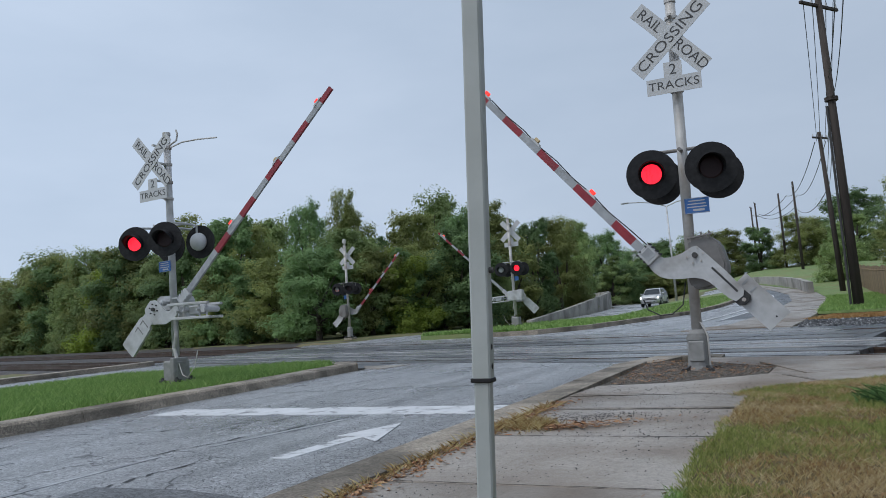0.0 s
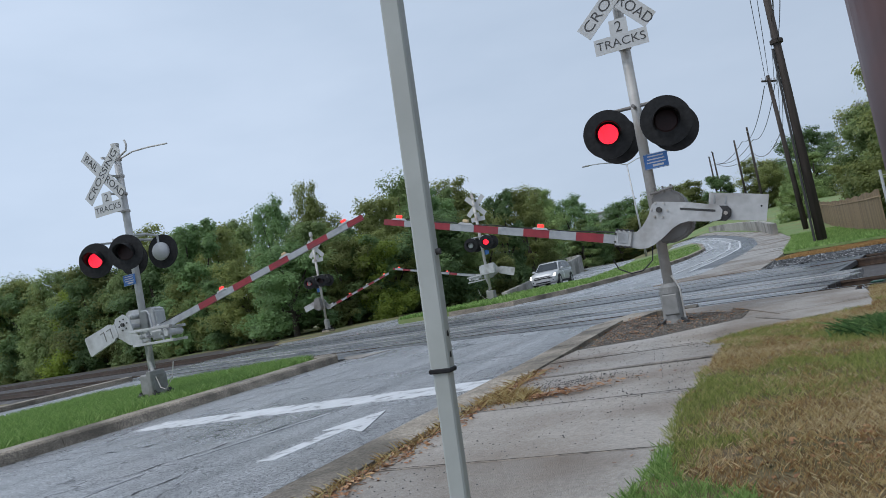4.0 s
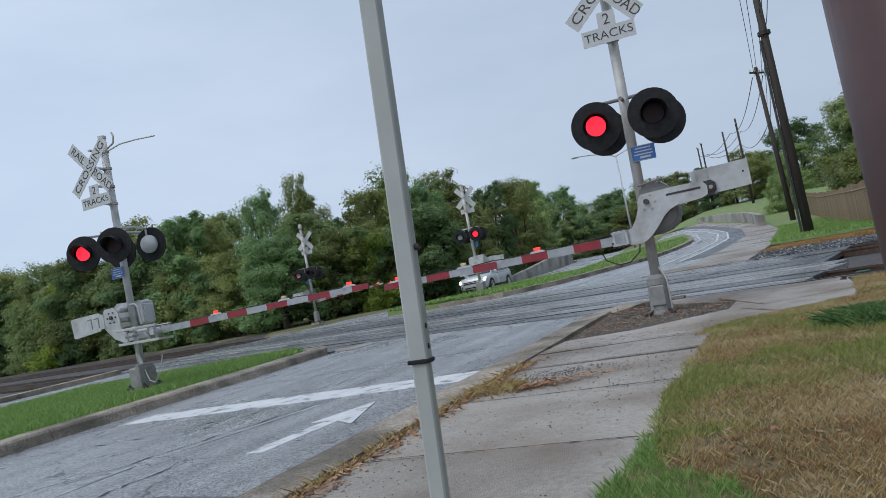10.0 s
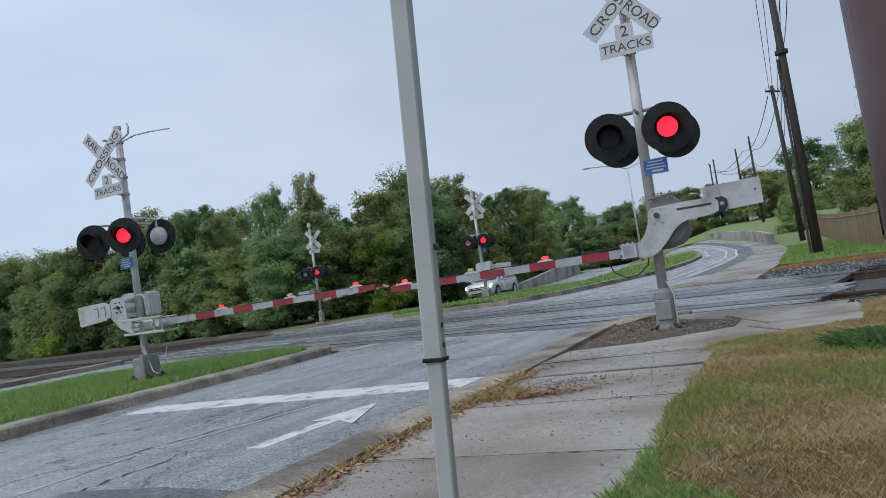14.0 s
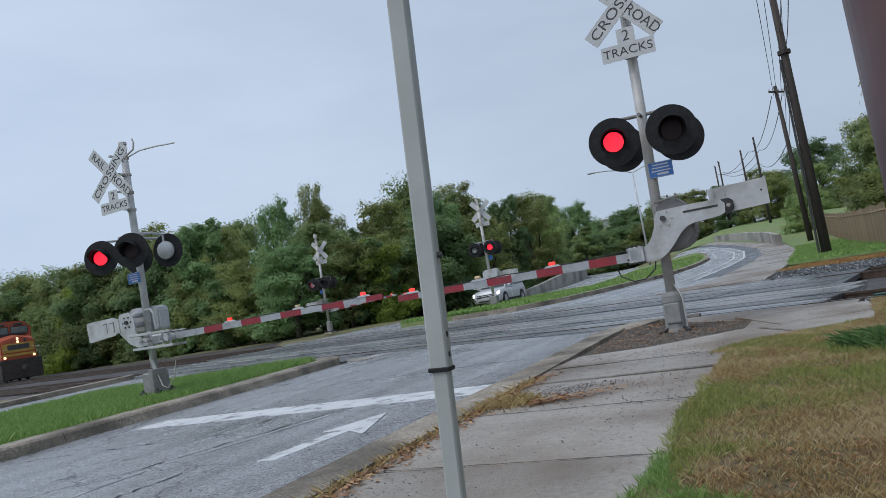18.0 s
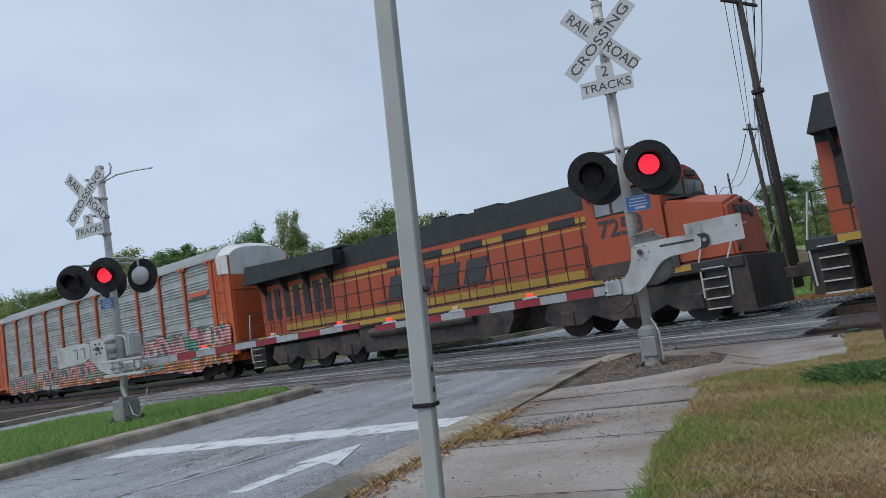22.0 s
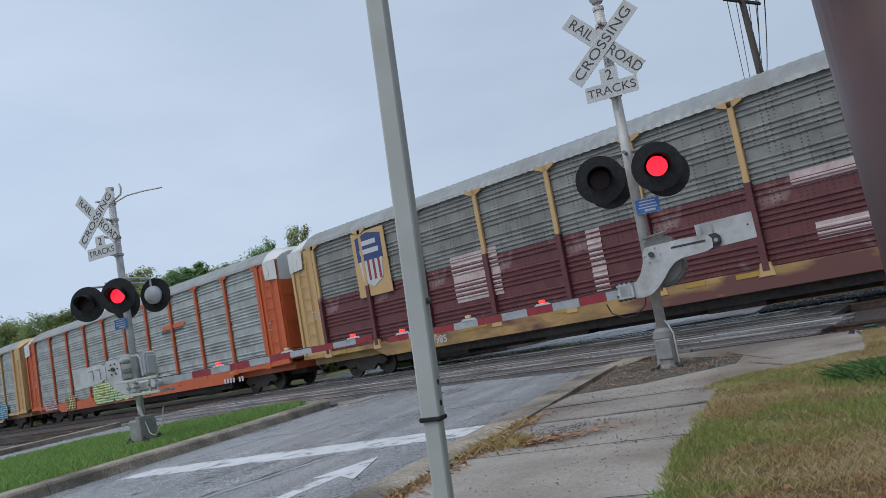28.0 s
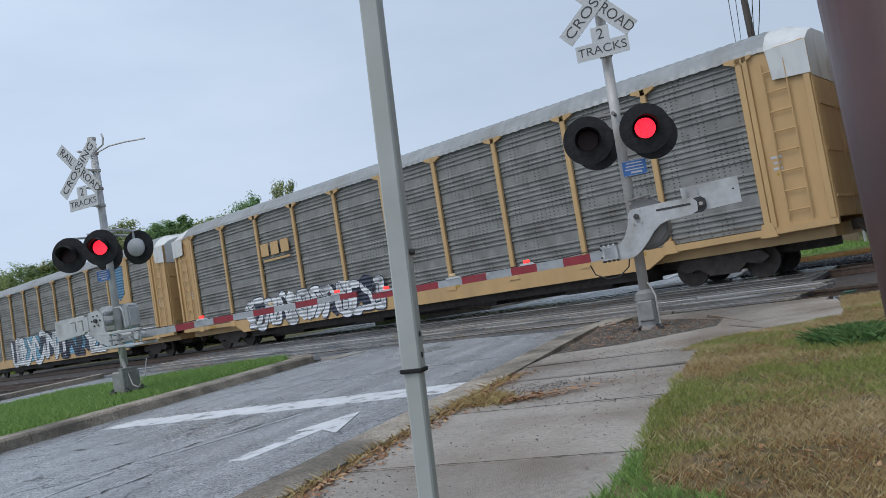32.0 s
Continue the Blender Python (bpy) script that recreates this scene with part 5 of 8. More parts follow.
def autorack(name, label, frame_m, panel_m, lower_m=None, sill_m=None, post_low=None, bays=11, end_m=None, seed=0, hood_m=None, extra=None, bare=()):
    """A fully enclosed car carrier, 27.4 m long, built about its middle at rail level; its near side faces -y."""
    e = thing(name, Matrix(), label, "railway wagon", "train")
    end_m = end_m or frame_m
    L, W, z0, z1 = HALF, 1.52, 1.12, 5.15
    rnd = random.Random(seed)
    # underframe and sill
    bm = bmesh.new()
    for y in (-1, 1):
        prism(bm, [(-L, 1.12), (L, 1.12), (L, 0.98), (L - 4.0, 0.95), (L - 4.6, 0.62), (-L + 4.6, 0.62), (-L + 4.0, 0.95), (-L, 0.98)], y * W - 0.06, y * W + 0.06)
    box(bm, (0, 0, 0.86), (2 * L - 0.4, 2.4, 0.3))
    part("side_sill", bm, sill_m or frame_m, e, "painted side sill")
    # partly real gear, partly dark depth added for the shade below the sill
    bm = bmesh.new()
    box(bm, (0, 0, 0.60), (2 * L - 9.6, 2.6, 0.45))
    box(bm, (0, 0, 0.42), (2 * L - 10.6, 1.2, 0.34))
    for x in (-6.5, -2.0, 3.0, 7.0):
        box(bm, (x, -0.9, 0.36), (1.5, 0.5, 0.22), bevel=0.03)
    box(bm, (0, 0, 0.70), (2 * L - 1.0, 0.9, 0.4))
    part("underframe", bm, M_WHEEL, e)
    # panels by bay
    end = 1.5
    bw = (2 * L - 2 * end) / bays
    share = {}
    for y in (-1, 1):
        for b in range(bays):
            xa, xb = -L + end + b * bw, -L + end + (b + 1) * bw
            for za, zb, mm in ((z0 + 0.02, 3.05, lower_m or panel_m), (3.07, z1, panel_m)):
                key = (y, za, mm.name)
                if key not in share:
                    bm = bmesh.new()
                    corrugated(bm, -bw / 2 + 0.04, bw / 2 - 0.04, za, zb, y * (W - 0.06), 9 if za < 2 else 9, 0.035)
                    p = part("side_panel", bm, mm, e, "ribbed steel side panel")
                    share[key] = p.data
                else:
                    p = new("side_panel", share[key])
                    p.parent = e
                    p["label"] = "ribbed steel side panel"
                p.location = ((xa + xb) / 2, 0, 0)
        for b in range(bays + 1):
            x = -L + end + b * bw
            if b in bare:
                for za, zb in ((z0 + 0.02, 3.05), (3.07, z1)):
                    bm = bmesh.new()
                    corrugated(bm, x - 0.045, x + 0.045, za, zb, y * (W - 0.06), 9, 0.035)
                    part("seam_strip", bm, panel_m, e)
                continue
            key = (y, "post")
            if key not in share:
                bm = bmesh.new()
                box(bm, (0, y * (W + 0.02), (z0 + z1) / 2), (0.15, 0.10, z1 - z0), bevel=0.015)
                prism(bm, [(-0.32, z1), (0.32, z1), (0.32, z1 - 0.06), (0.09, z1 - 0.16), (-0.09, z1 - 0.16), (-0.32, z1 - 0.06)], y * (W + 0.02) - 0.05, y * (W + 0.02) + 0.05)
                prism(bm, [(-0.20, z0 - 0.2), (0.20, z0 - 0.2), (0.12, z0 + 0.12), (-0.12, z0 + 0.12)], y * (W + 0.03) - 0.05, y * (W + 0.03) + 0.05)
                p = part("post", bm, frame_m, e, "painted upright post")
                share[key] = p.data
            else:
                p = new("post", share[key])
                p.parent = e
            p.location = (x, 0, 0)
            if post_low:
                q = part("post_foot", box(bmesh.new(), (x, y * (W + 0.03), 2.1), (0.16, 0.12, 2.1)), post_low, e, "lower post painted over")
        # ends of the sides
        for sx in (-1, 1):
            bm = bmesh.new()
            box(bm, (sx * (L - end / 2 + 0.05), y * (W - 0.03), (z0 + z1) / 2), (end - 0.1, 0.06, z1 - z0))
            box(bm, (sx * (L - 0.10), y * (W + 0.02), (z0 + z1) / 2), (0.14, 0.10, z1 - z0), bevel=0.01)
            box(bm, (sx * (L - end + 0.15), y * (W + 0.02), (z0 + z1) / 2), (0.12, 0.10, z1 - z0), bevel=0.01)
            part("end_panel", bm, end_m, e, "flat painted end panel")
            ladder(e, sx * (L - 0.75), y * (W + 0.07), z0 + 0.1, z1 - 0.3, 0.5, end_m)
    # roof
    bm = bmesh.new()
    prof = [(-1.55, 5.12), (-1.50, 5.24), (-1.22, 5.53), (-0.85, 5.71), (0, 5.78), (0.85, 5.71), (1.22, 5.53), (1.50, 5.24), (1.55, 5.12)]
    n = 190
    prev = None
    for i in range(n + 1):
        x = -L + 0.9 + (2 * L - 1.8) * i / n
        k = 0.014 if i % 2 else 0.0
        row = [bm.verts.new((x, y * (1 + k * 0.6), z + k)) for y, z in prof]
        if prev:
            for a, b, c, d in zip(prev, prev[1:], row[1:], row):
                bm.faces.new((a, b, c, d))
        prev = row
    part("roof", bm, M_ROOF, e, "ribbed galvanised roof")
    for sx in (-1, 1):
        bm = bmesh.new()
        xs = [sx * (L - 0.9), sx * (L - 0.45), sx * L]
        rows = []
        for x, k in zip(xs, (1.0, 0.93, 0.62)):
            rows.append([bm.verts.new((x, y * (1 if k > 0.95 else 0.97), 5.10 + (z - 5.10) * k)) for y, z in prof])
        for a, b in zip(rows, rows[1:]):
            for i in range(len(prof) - 1):
                bm.faces.new((a[i], a[i + 1], b[i + 1], b[i]))
        lo = [bm.verts.new((sx * L, y, 4.32)) for y in (-1.50, 1.50)]
        bm.faces.new([lo[0], *rows[-1], lo[1]])
        part("roof_cap", bm, hood_m or M_HOOD, e, "pale rounded roof end cap")
        for y in (-1, 1):
            part("end_hood", prism(bmesh.new(), [(sx * (L - 0.86), 5.12), (sx * (L + 0.01), 5.12), (sx * (L + 0.01), 4.36), (sx * (L - 0.80), 4.42)], y * (W + 0.076) - 0.008, y * (W + 0.076) + 0.004), hood_m or M_HOOD, e, "painted corner sheet of the roof end")
        # doors of the end
        for y in (-0.75, 0.75):
            bm = bmesh.new()
            box(bm, (sx * (L - 0.02), y, 2.72), (0.06, 1.46, 3.18), bevel=0.02)
            door = part("end_door", bm, end_m, e, "ribbed end door")
            for i in range(3):
                if "rib" not in share:
                    share["rib"] = part("door_rib", box(bmesh.new(), (0, 0, 0), (0.03, 1.3, 0.07), bevel=0.006), end_m, door).data
                    rib = door.children[-1]
                else:
                    rib = new("door_rib", share["rib"])
                    rib.parent = door
                rib.location = (sx * (L + 0.02), y, 1.6 + 1.05 * i)
        bm = bmesh.new()
        box(bm, (sx * (L + 0.25), 0, 0.92), (0.7, 0.3, 0.26))
        box(bm, (sx * (L + 0.5), 0, 0.92), (0.2, 0.24, 0.34), bevel=0.03)
        rod(bm, (sx * (L + 0.1), -0.45, 0.9), (sx * (L + 0.4), -0.4, 0.5), 0.03, seg=6)
        part("coupler", bm, M_WHEEL, e)
        freight_truck(e, sx * (L - 2.9))
    for x in (-11.2, -4.4, 2.4, 9.2):
        part("reflector", box(bmesh.new(), (x + rnd.uniform(-0.4, 0.4), -W - 0.066, 1.03), (0.5, 0.01, 0.1)), M_LOCO_YELLOW, e, "yellow reflector strip")
    for sx in (-1, 1):
        for i, w in enumerate((0.34, 0.22, 0.30, 0.16)):
            part("print_bar", box(bmesh.new(), (sx * (L - 0.95) + (0.02 * i if sx < 0 else -0.1), -W - 0.004, 2.7 - 0.13 * i), (w * 0.7, 0.006, 0.06)), M_SIGN if i < 3 else M_LOCO_YELLOW, e)
    if extra:
        extra(e, rnd, W)
    return e


M_HOOD = mat("chalky white roof paint", [(0.50, 0.51, 0.51), (0.62, 0.63, 0.62)], 2.5, (0.45, 0.65), stain=(0.55, 0.75, (0.36, 0.34, 0.32)), stain_scale=1.4, stretch=(1, 1, 0.35))
# paler than M_GLASS: the sky's reflection is put into the base colour
M_SKY_TONE_GLASS = mat("glossy cab glass with painted sky tone", [(0.13, 0.145, 0.155), (0.2, 0.215, 0.225)], 1.5, (0.03, 0.08), spec=1.0)
M_GRIME = mat("brown oily grime on steel", [(0.035, 0.027, 0.023), (0.10, 0.075, 0.06)], 4, (0.5, 0.75), metal=0.1, stain=(0.45, 0.65, (0.022, 0.02, 0.019)), stain_scale=1.2)


def locomotive(name, label, number, curved):
    """A six-axle road locomotive, 22.3 m over couplers, nose towards +x; built about its middle at rail level."""
    e = thing(name, Matrix(), label, "locomotive", "train")
    O, Y, D = M_LOCO_ORANGE, M_LOCO_YELLOW, M_LOCO_DARK
    # frame and walkway
    bm = bmesh.new()
    box(bm, (-0.3, 0, 1.38), (20.4, 2.9, 0.28), bevel=0.03)
    part("frame", bm, D, e, "dark underframe and walkway")
    bm = bmesh.new()
    for y in (-1.462, 1.462):
        box(bm, (-0.6, y, 1.42), (18.4, 0.02, 0.16))
    part("frame_stripe", bm, Y, e, "yellow stripe along the frame")
    # long hood
    bm = bmesh.new()
    prism(bm, [(-10.0, 1.5), (6.1, 1.5), (6.1, 3.55), (-10.0, 3.55)], -0.95, 0.95)
    hood = part("long_hood", bm, O, e, "orange long hood")
    bm = bmesh.new()
    for y in (-0.957, 0.957):
        box(bm, (-1.2, y, 3.28), (14.4, 0.012, 0.15))
        box(bm, (-1.2, y, 3.05), (14.4, 0.012, 0.05))
        box(bm, (-1.6, y, 1.78), (13.8, 0.012, 0.30))
    part("hood_stripe", bm, Y, hood, "yellow hood stripe")
    for i in range(22):
        x = -9.2 + i * 0.68
        for y in (-0.965, 0.965):
            part("hood_door", box(bmesh.new(), (x, y, 2.45), (0.6, 0.014, 1.15), bevel=0.004), O, hood)
    seams = bmesh.new()
    for i in range(23):
        for y in (-0.958, 0.958):
            box(seams, (-9.54 + i * 0.68, y, 2.42), (0.035, 0.014, 1.9))
    for y in (-0.958, 0.958):
        box(seams, (-1.2, y, 3.17), (14.4, 0.014, 0.03))
        box(seams, (-1.2, y, 1.95), (14.4, 0.014, 0.03))
        box(seams, (-1.2, y, 1.60), (14.4, 0.014, 0.03))
    part("hood_seam", seams, D, hood, "dark seams between the doors")["kind"] = "stuff"
    part("grime_band", box(bmesh.new(), (7.1, 0, 1.68), (2.5, 3.03, 0.36)), M_GRIME, e, "grimy lower edge of the cab")
    # plain dark box, added to block light seen through the running gear
    part("underbody", box(bmesh.new(), (0, 0, 0.88), (19.6, 1.1, 0.95)), M_WHEEL, e, "plain dark box that blocks light between the wheels")
    # name drawn as plain bars in its colour
    for i in range(4):
        for y in (-0.985, 0.985):
            x, k = -2.6 + i * 1.16, 0.0 if curved else 0.28
            part("name_bar", prism(bmesh.new(), [(x, 2.10), (x + 0.86, 2.10), (x + 0.86 + k, 2.86), (x + k, 2.86)], y - 0.006, y + 0.006), Y if curved else M_LETTER, hood, "large name blocked in as plain bars")
            if curved:
                part("name_bar_inset", box(bmesh.new(), (x + 0.43, y * 1.008, 2.48), (0.40, 0.012, 0.36)), O, hood)
    if not curved:
        for y in (-0.985, 0.985):
            part("name_bar", prism(bmesh.new(), [(-3.2, 1.98), (2.2, 2.02), (2.4, 2.07), (-3.0, 2.06)], y - 0.006, y + 0.006), M_LETTER, hood, "thin dark line under the name")
    bm = bmesh.new()
    prism(bm, [(-10.0, 3.55), (6.1, 3.55), (6.1, 4.15), (5.4, 4.30), (-4.6, 4.30), (-4.8, 4.15), (-10.0, 4.15)], -0.96, 0.96)
    for x in (-3.2, -1.8, 0.4, 2.0):
        box(bm, (x, 0, 4.36), (1.0, 1.4, 0.16), bevel=0.02)
    rod(bm, (-0.6, 0, 4.3), (-0.6, 0, 4.62), 0.28, seg=12)
    part("roof", bm, D, e, "sooty dark roof with fans and exhaust")
    bm = bmesh.new()
    tail = -10.0 if curved else -10.4
    prism(bm, [(tail, 3.72), (-4.6, 3.72), (-4.6, 4.25), (tail + 0.3, 4.48)], -1.5, 1.5)
    for y in (-1, 1):
        for x in (-9.6, -8.2, -6.8, -5.4):
            prism(bm, [(0.94 * y, 3.1), (1.45 * y, 3.74), (0.94 * y, 3.74)], x - 0.05, x + 0.05, Matrix.Rotation(radians(-90), 4, "Z"))
    part("radiator_wing", bm, D, e, "overhanging dark radiator wing")
    for i in range(7):
        for y in (-0.98, 0.98):
            part("louvre", box(bmesh.new(), (-9.5 + 0.62 * i, y, 2.75), (0.36, 0.02, 1.2)), D, hood, "dark louvred opening")
    # cab and nose
    bm = bmesh.new()
    prism(bm, [(-1.5, 1.5), (-1.5, 3.86), (-1.08, 4.22), (-0.5, 4.32), (0.5, 4.32), (1.08, 4.22), (1.5, 3.86), (1.5, 1.5)], 5.9, 8.12, Matrix.Rotation(radians(-90), 4, "Z"))
    bmesh.ops.bevel(bm, geom=[q for q in bm.edges if q.calc_length() < 2.3 and all(v.co.z > 3.5 for v in q.verts)], offset=0.05, segments=2, affect="EDGES")
    cab = part("cab", bm, O, e, "orange wide-nosed cab")
    for (x0, w) in ((6.24, 0.46), (6.78, 0.5), (7.34, 0.4)):
        for y in (-1.51, 1.51):
            part("side_window", box(bmesh.new(), (x0 + w / 2, y, 3.46), (w, 0.03, 0.58), bevel=0.01), M_SKY_TONE_GLASS if x0 < 7 else M_GLASS, cab, "cab side window")
            part("window_frame", box(bmesh.new(), (x0 + w / 2, y * 0.998, 3.46), (w + 0.06, 0.02, 0.64), bevel=0.01), D, cab)
    for y in (-0.68, 0.68):
        part("screen_frame", box(bmesh.new(), (8.125, y, 3.66), (0.03, 1.22, 0.56), bevel=0.01), D, cab)
        part("windscreen", box(bmesh.new(), (8.14, y, 3.66), (0.03, 1.12, 0.46), bevel=0.01), M_SKY_TONE_GLASS, cab, "glossy windscreen with sky reflection painted into its pale colour")
        part("wiper", rod(bmesh.new(), (8.165, y - 0.1, 3.46), (8.165, y + 0.12, 3.82), 0.012, seg=5), M_LETTER, cab)
        part("number_board", box(bmesh.new(), (8.14, y * 0.9, 4.08), (0.08, 0.6, 0.18), bevel=0.02), M_LETTER, cab)
    bm = bmesh.new()
    a = [(8.1, -1.47, 1.5), (8.1, -1.44, 3.20), (8.1, 0, 3.42), (8.1, 1.44, 3.20), (8.1, 1.47, 1.5)]
    b = [(9.72, -1.20, 1.5), (9.58, -1.14, 2.86), (9.56, 0, 3.14), (9.58, 1.14, 2.86), (9.72, 1.20, 1.5)]
    va, vb = [bm.verts.new(p) for p in a], [bm.verts.new(p) for p in b]
    bm.faces.new(va)
    bm.faces.new(vb)
    for i in range(5):
        j = (i + 1) % 5
        bm.faces.new((va[i], va[j], vb[j], vb[i]))
    bmesh.ops.bevel(bm, geom=bm.edges[:], offset=0.08, segments=2, affect="EDGES")
    nose = part("nose", bm, O, cab, "orange wide sloping nose")
    part("nose_tread", prism(bmesh.new(), [(-1.05, 3.29), (0, 3.445), (1.05, 3.29), (1.05, 3.25), (-1.05, 3.25)], 8.12, 8.55, Matrix.Rotation(radians(-90), 4, "Z")), D, nose, "dark tread before the windscreens")

    def nose_side(z, h, x0, material, name, text_label):
        bm = bmesh.new()
        for y in (-1, 1):
            y0, y1 = 1.475 - 0.018 * (z - 1.5), 1.20 - 0.045 * (z - 1.5)
            x1 = 9.66 - 0.1 * (z - 1.5)
            k = (y0 - y1) / (x1 - 8.1)
            mx_ = (x0 + x1) / 2
            box(bm, (mx_, y * (y0 - k * (mx_ - 8.1) + 0.008), z), (x1 - x0, 0.018, h), pose(0, 0, 0, 0, 0, -y * math.degrees(math.atan(k))))
        part(name, bm, material, nose, text_label)

    if curved:
        nose_side(2.36, 0.34, 8.25, Y, "nose_stripe", "yellow nose wing")
        nose_side(2.36, 0.05, 8.5, M_LETTER, "nose_line", "dark line in the nose wing")
        nose_side(1.86, 0.12, 8.6, Y, "nose_stripe", "lower yellow nose stripe")
        for z, w, h, mm in ((2.36, 2.16, 0.62, Y), (2.40, 1.5, 0.34, M_LETTER), (1.86, 2.2, 0.16, Y)):
            part("nose_plate", box(bmesh.new(), (9.735 - 0.1 * (z - 1.5) + (0.015 if mm is M_LETTER else 0), 0, z), (0.03, w, h), pose(0, 0, 0, 0, -5.9, 0), 0.006), mm, nose, "emblem plate on the nose")
    else:
        for y in (-0.45, 0, 0.45):
            part("nose_plate", box(bmesh.new(), (9.625, y, 2.72), (0.03, 0.34, 0.24), pose(0, 0, 0, 0, -5.9, 0), 0.006), M_LETTER, nose, "dark emblem bar on the nose")
    part("nose_port", box(bmesh.new(), (9.625, 0.5, 2.62 if not curved else 2.84), (0.03, 0.16, 0.2), bevel=0.01), M_LETTER, nose)
    lamp_m = M_LAMP if curved else M_GLASS
    for y, z in ((0, 2.98), (0, 2.76), (-1.0, 1.72), (1.0, 1.72)):
        x = 9.70 - 0.095 * (z - 1.5)
        part("headlight", rod(bmesh.new(), (x - 0.08, y, z), (x + 0.05, y, z), 0.085, seg=14), lamp_m, nose, "lit yellowish headlight" if curved else "unlit headlight")
    bm = bmesh.new()
    for y in (-1.56, 1.56):
        box(bm, (6.85, y, 3.86), (1.75, 0.34, 0.04), pose(0, 0, 0, 32 if y < 0 else -32, 0, 0))
    part("cab_eave", bm, O, cab, "sloping shade over the side windows")
    for x in (-7.6, -6.4, -5.2):
        part("radiator_grille", box(bmesh.new(), (x, 0, 4.40), (0.9, 2.0, 0.1), bevel=0.02), M_DARKSTEEL, e)
    for x, h in ((5.2, 0.5), (4.6, 0.35), (6.7, 0.3)):
        part("roof_gear", rod(bmesh.new(), (x, 0.2, 4.2), (x, 0.2, 4.3 + h), 0.05, seg=8), M_DARKSTEEL, e)
    for i in range(5):
        for y in (-0.975, 0.975):
            part("side_louvre", box(bmesh.new(), (-2.0 + 1.7 * i, y, 3.30), (0.9, 0.02, 0.22), bevel=0.004), D, hood, "dark louvre under the roof")
    text(number, 0.66, M_LETTER, cab, pose(6.9, -1.512, 2.50 if curved else 2.78, 90), "number", 0.01)
    # pilot, steps, rails
    bm = bmesh.new()
    prism(bm, [(9.4, 0.15), (10.0, 0.2), (9.95, 1.5), (9.4, 1.5)], -1.4, 1.4)
    part("pilot", bm, M_WHEEL, e, "black pilot plough")
    for x in (9.15, -9.95):
        part("step_well", box(bmesh.new(), (x, 0, 0.92), (0.62, 2.66, 1.2), bevel=0.02), M_WHEEL, e, "black step well")
        for y in (-1.42, 1.42):
            for i in range(5):
                part("step", box(bmesh.new(), (x, y, 0.32 + 0.25 * i), (0.58, 0.2, 0.03)), M_MAST, e, "step iron with a white edge")
    part("rear_pilot", prism(bmesh.new(), [(-10.25, 0.3), (-10.5, 0.3), (-10.5, 1.5), (-10.25, 1.5)], -1.35, 1.35), M_WHEEL, e, "black end sheet")
    for y in (-0.5, 0.5):
        part("air_hose", path_rod(bmesh.new(), [(-10.5, y, 1.0), (-10.75, y, 0.7), (-10.8, y * 1.2, 0.4)], 0.03, 6), M_WHEEL, e)
    for y in (-1.42, 1.42):
        for rail in ([(9.5, y, 0.6), (9.52, y, 1.5), (9.85, y, 2.25), (9.9, y * 0.6, 2.3)], [(8.8, y, 0.6), (8.8, y, 1.5), (9.0, y, 2.1)], [(-10.4, y, 0.5), (-10.45, y, 1.4), (-10.25, y, 2.5)]):
            part("grab_rail", path_rod(bmesh.new(), rail, 0.025, 6), M_SIGN, e, "white grab rail")
    bm = bmesh.new()
    for y in (-1.40, 1.40):
        for i in range(12):
            rod(bm, (-10.2 + i * 1.45, y, 1.5), (-10.2 + i * 1.45, y, 2.5), 0.018, seg=6)
        rod(bm, (-10.2, y, 2.5), (5.75, y, 2.5), 0.018, seg=6)
        rod(bm, (-10.2, y, 2.0), (5.75, y, 2.0), 0.014, seg=6)
    part("handrail", bm, D, e, "walkway handrail")
    # tank and trucks
    bm = bmesh.new()
    prism(bm, [(-3.6, 0.35), (2.6, 0.35), (2.9, 0.8), (2.9, 1.24), (-3.9, 1.24), (-3.9, 0.8)], -1.35, 1.35)
    rod(bm, (-3.2, -1.4, 1.0), (1.5, -1.4, 1.0), 0.18, seg=12)
    part("fuel_tank", bm, M_GRIME, e, "dirty fuel tank with air reservoirs")
    for sx in (-1, 1):
        bm = bmesh.new()
        for y in (-1.15, 1.15):
            prism(bm, [(sx * 6.6 - 2.7, 0.62), (sx * 6.6 - 2.5, 1.08), (sx * 6.6 + 2.5, 1.08), (sx * 6.6 + 2.7, 0.62), (sx * 6.6 + 2.3, 0.34), (sx * 6.6 + 1.5, 0.34), (sx * 6.6 + 1.1, 0.58), (sx * 6.6 + 0.5, 0.34), (sx * 6.6 - 0.5, 0.34), (sx * 6.6 - 1.1, 0.58), (sx * 6.6 - 1.5, 0.34), (sx * 6.6 - 2.3, 0.34)], y - 0.09, y + 0.09)
            for dx in (-1.9, 0, 1.9):
                box(bm, (sx * 6.6 + dx, y, 0.55), (0.42, 0.3, 0.42), bevel=0.03)
                rod(bm, (sx * 6.6 + dx + 0.95, y, 0.7), (sx * 6.6 + dx + 0.95, y, 1.05), 0.12, seg=10)
        t = part("truck", bm, M_GRIME, e, "grimy brown three-axle truck")
        for dx in (-1.9, 0, 1.9):
            wheelset(t, sx * 6.6 + dx, 0.53)
        bm = bmesh.new()
        box(bm, (sx * 10.75, 0, 0.92), (0.8, 0.3, 0.3), bevel=0.03)
        part("coupler", bm, M_WHEEL, e)
    e.scale = (1, 1, 1.05 if curved else 0.99)
    return e


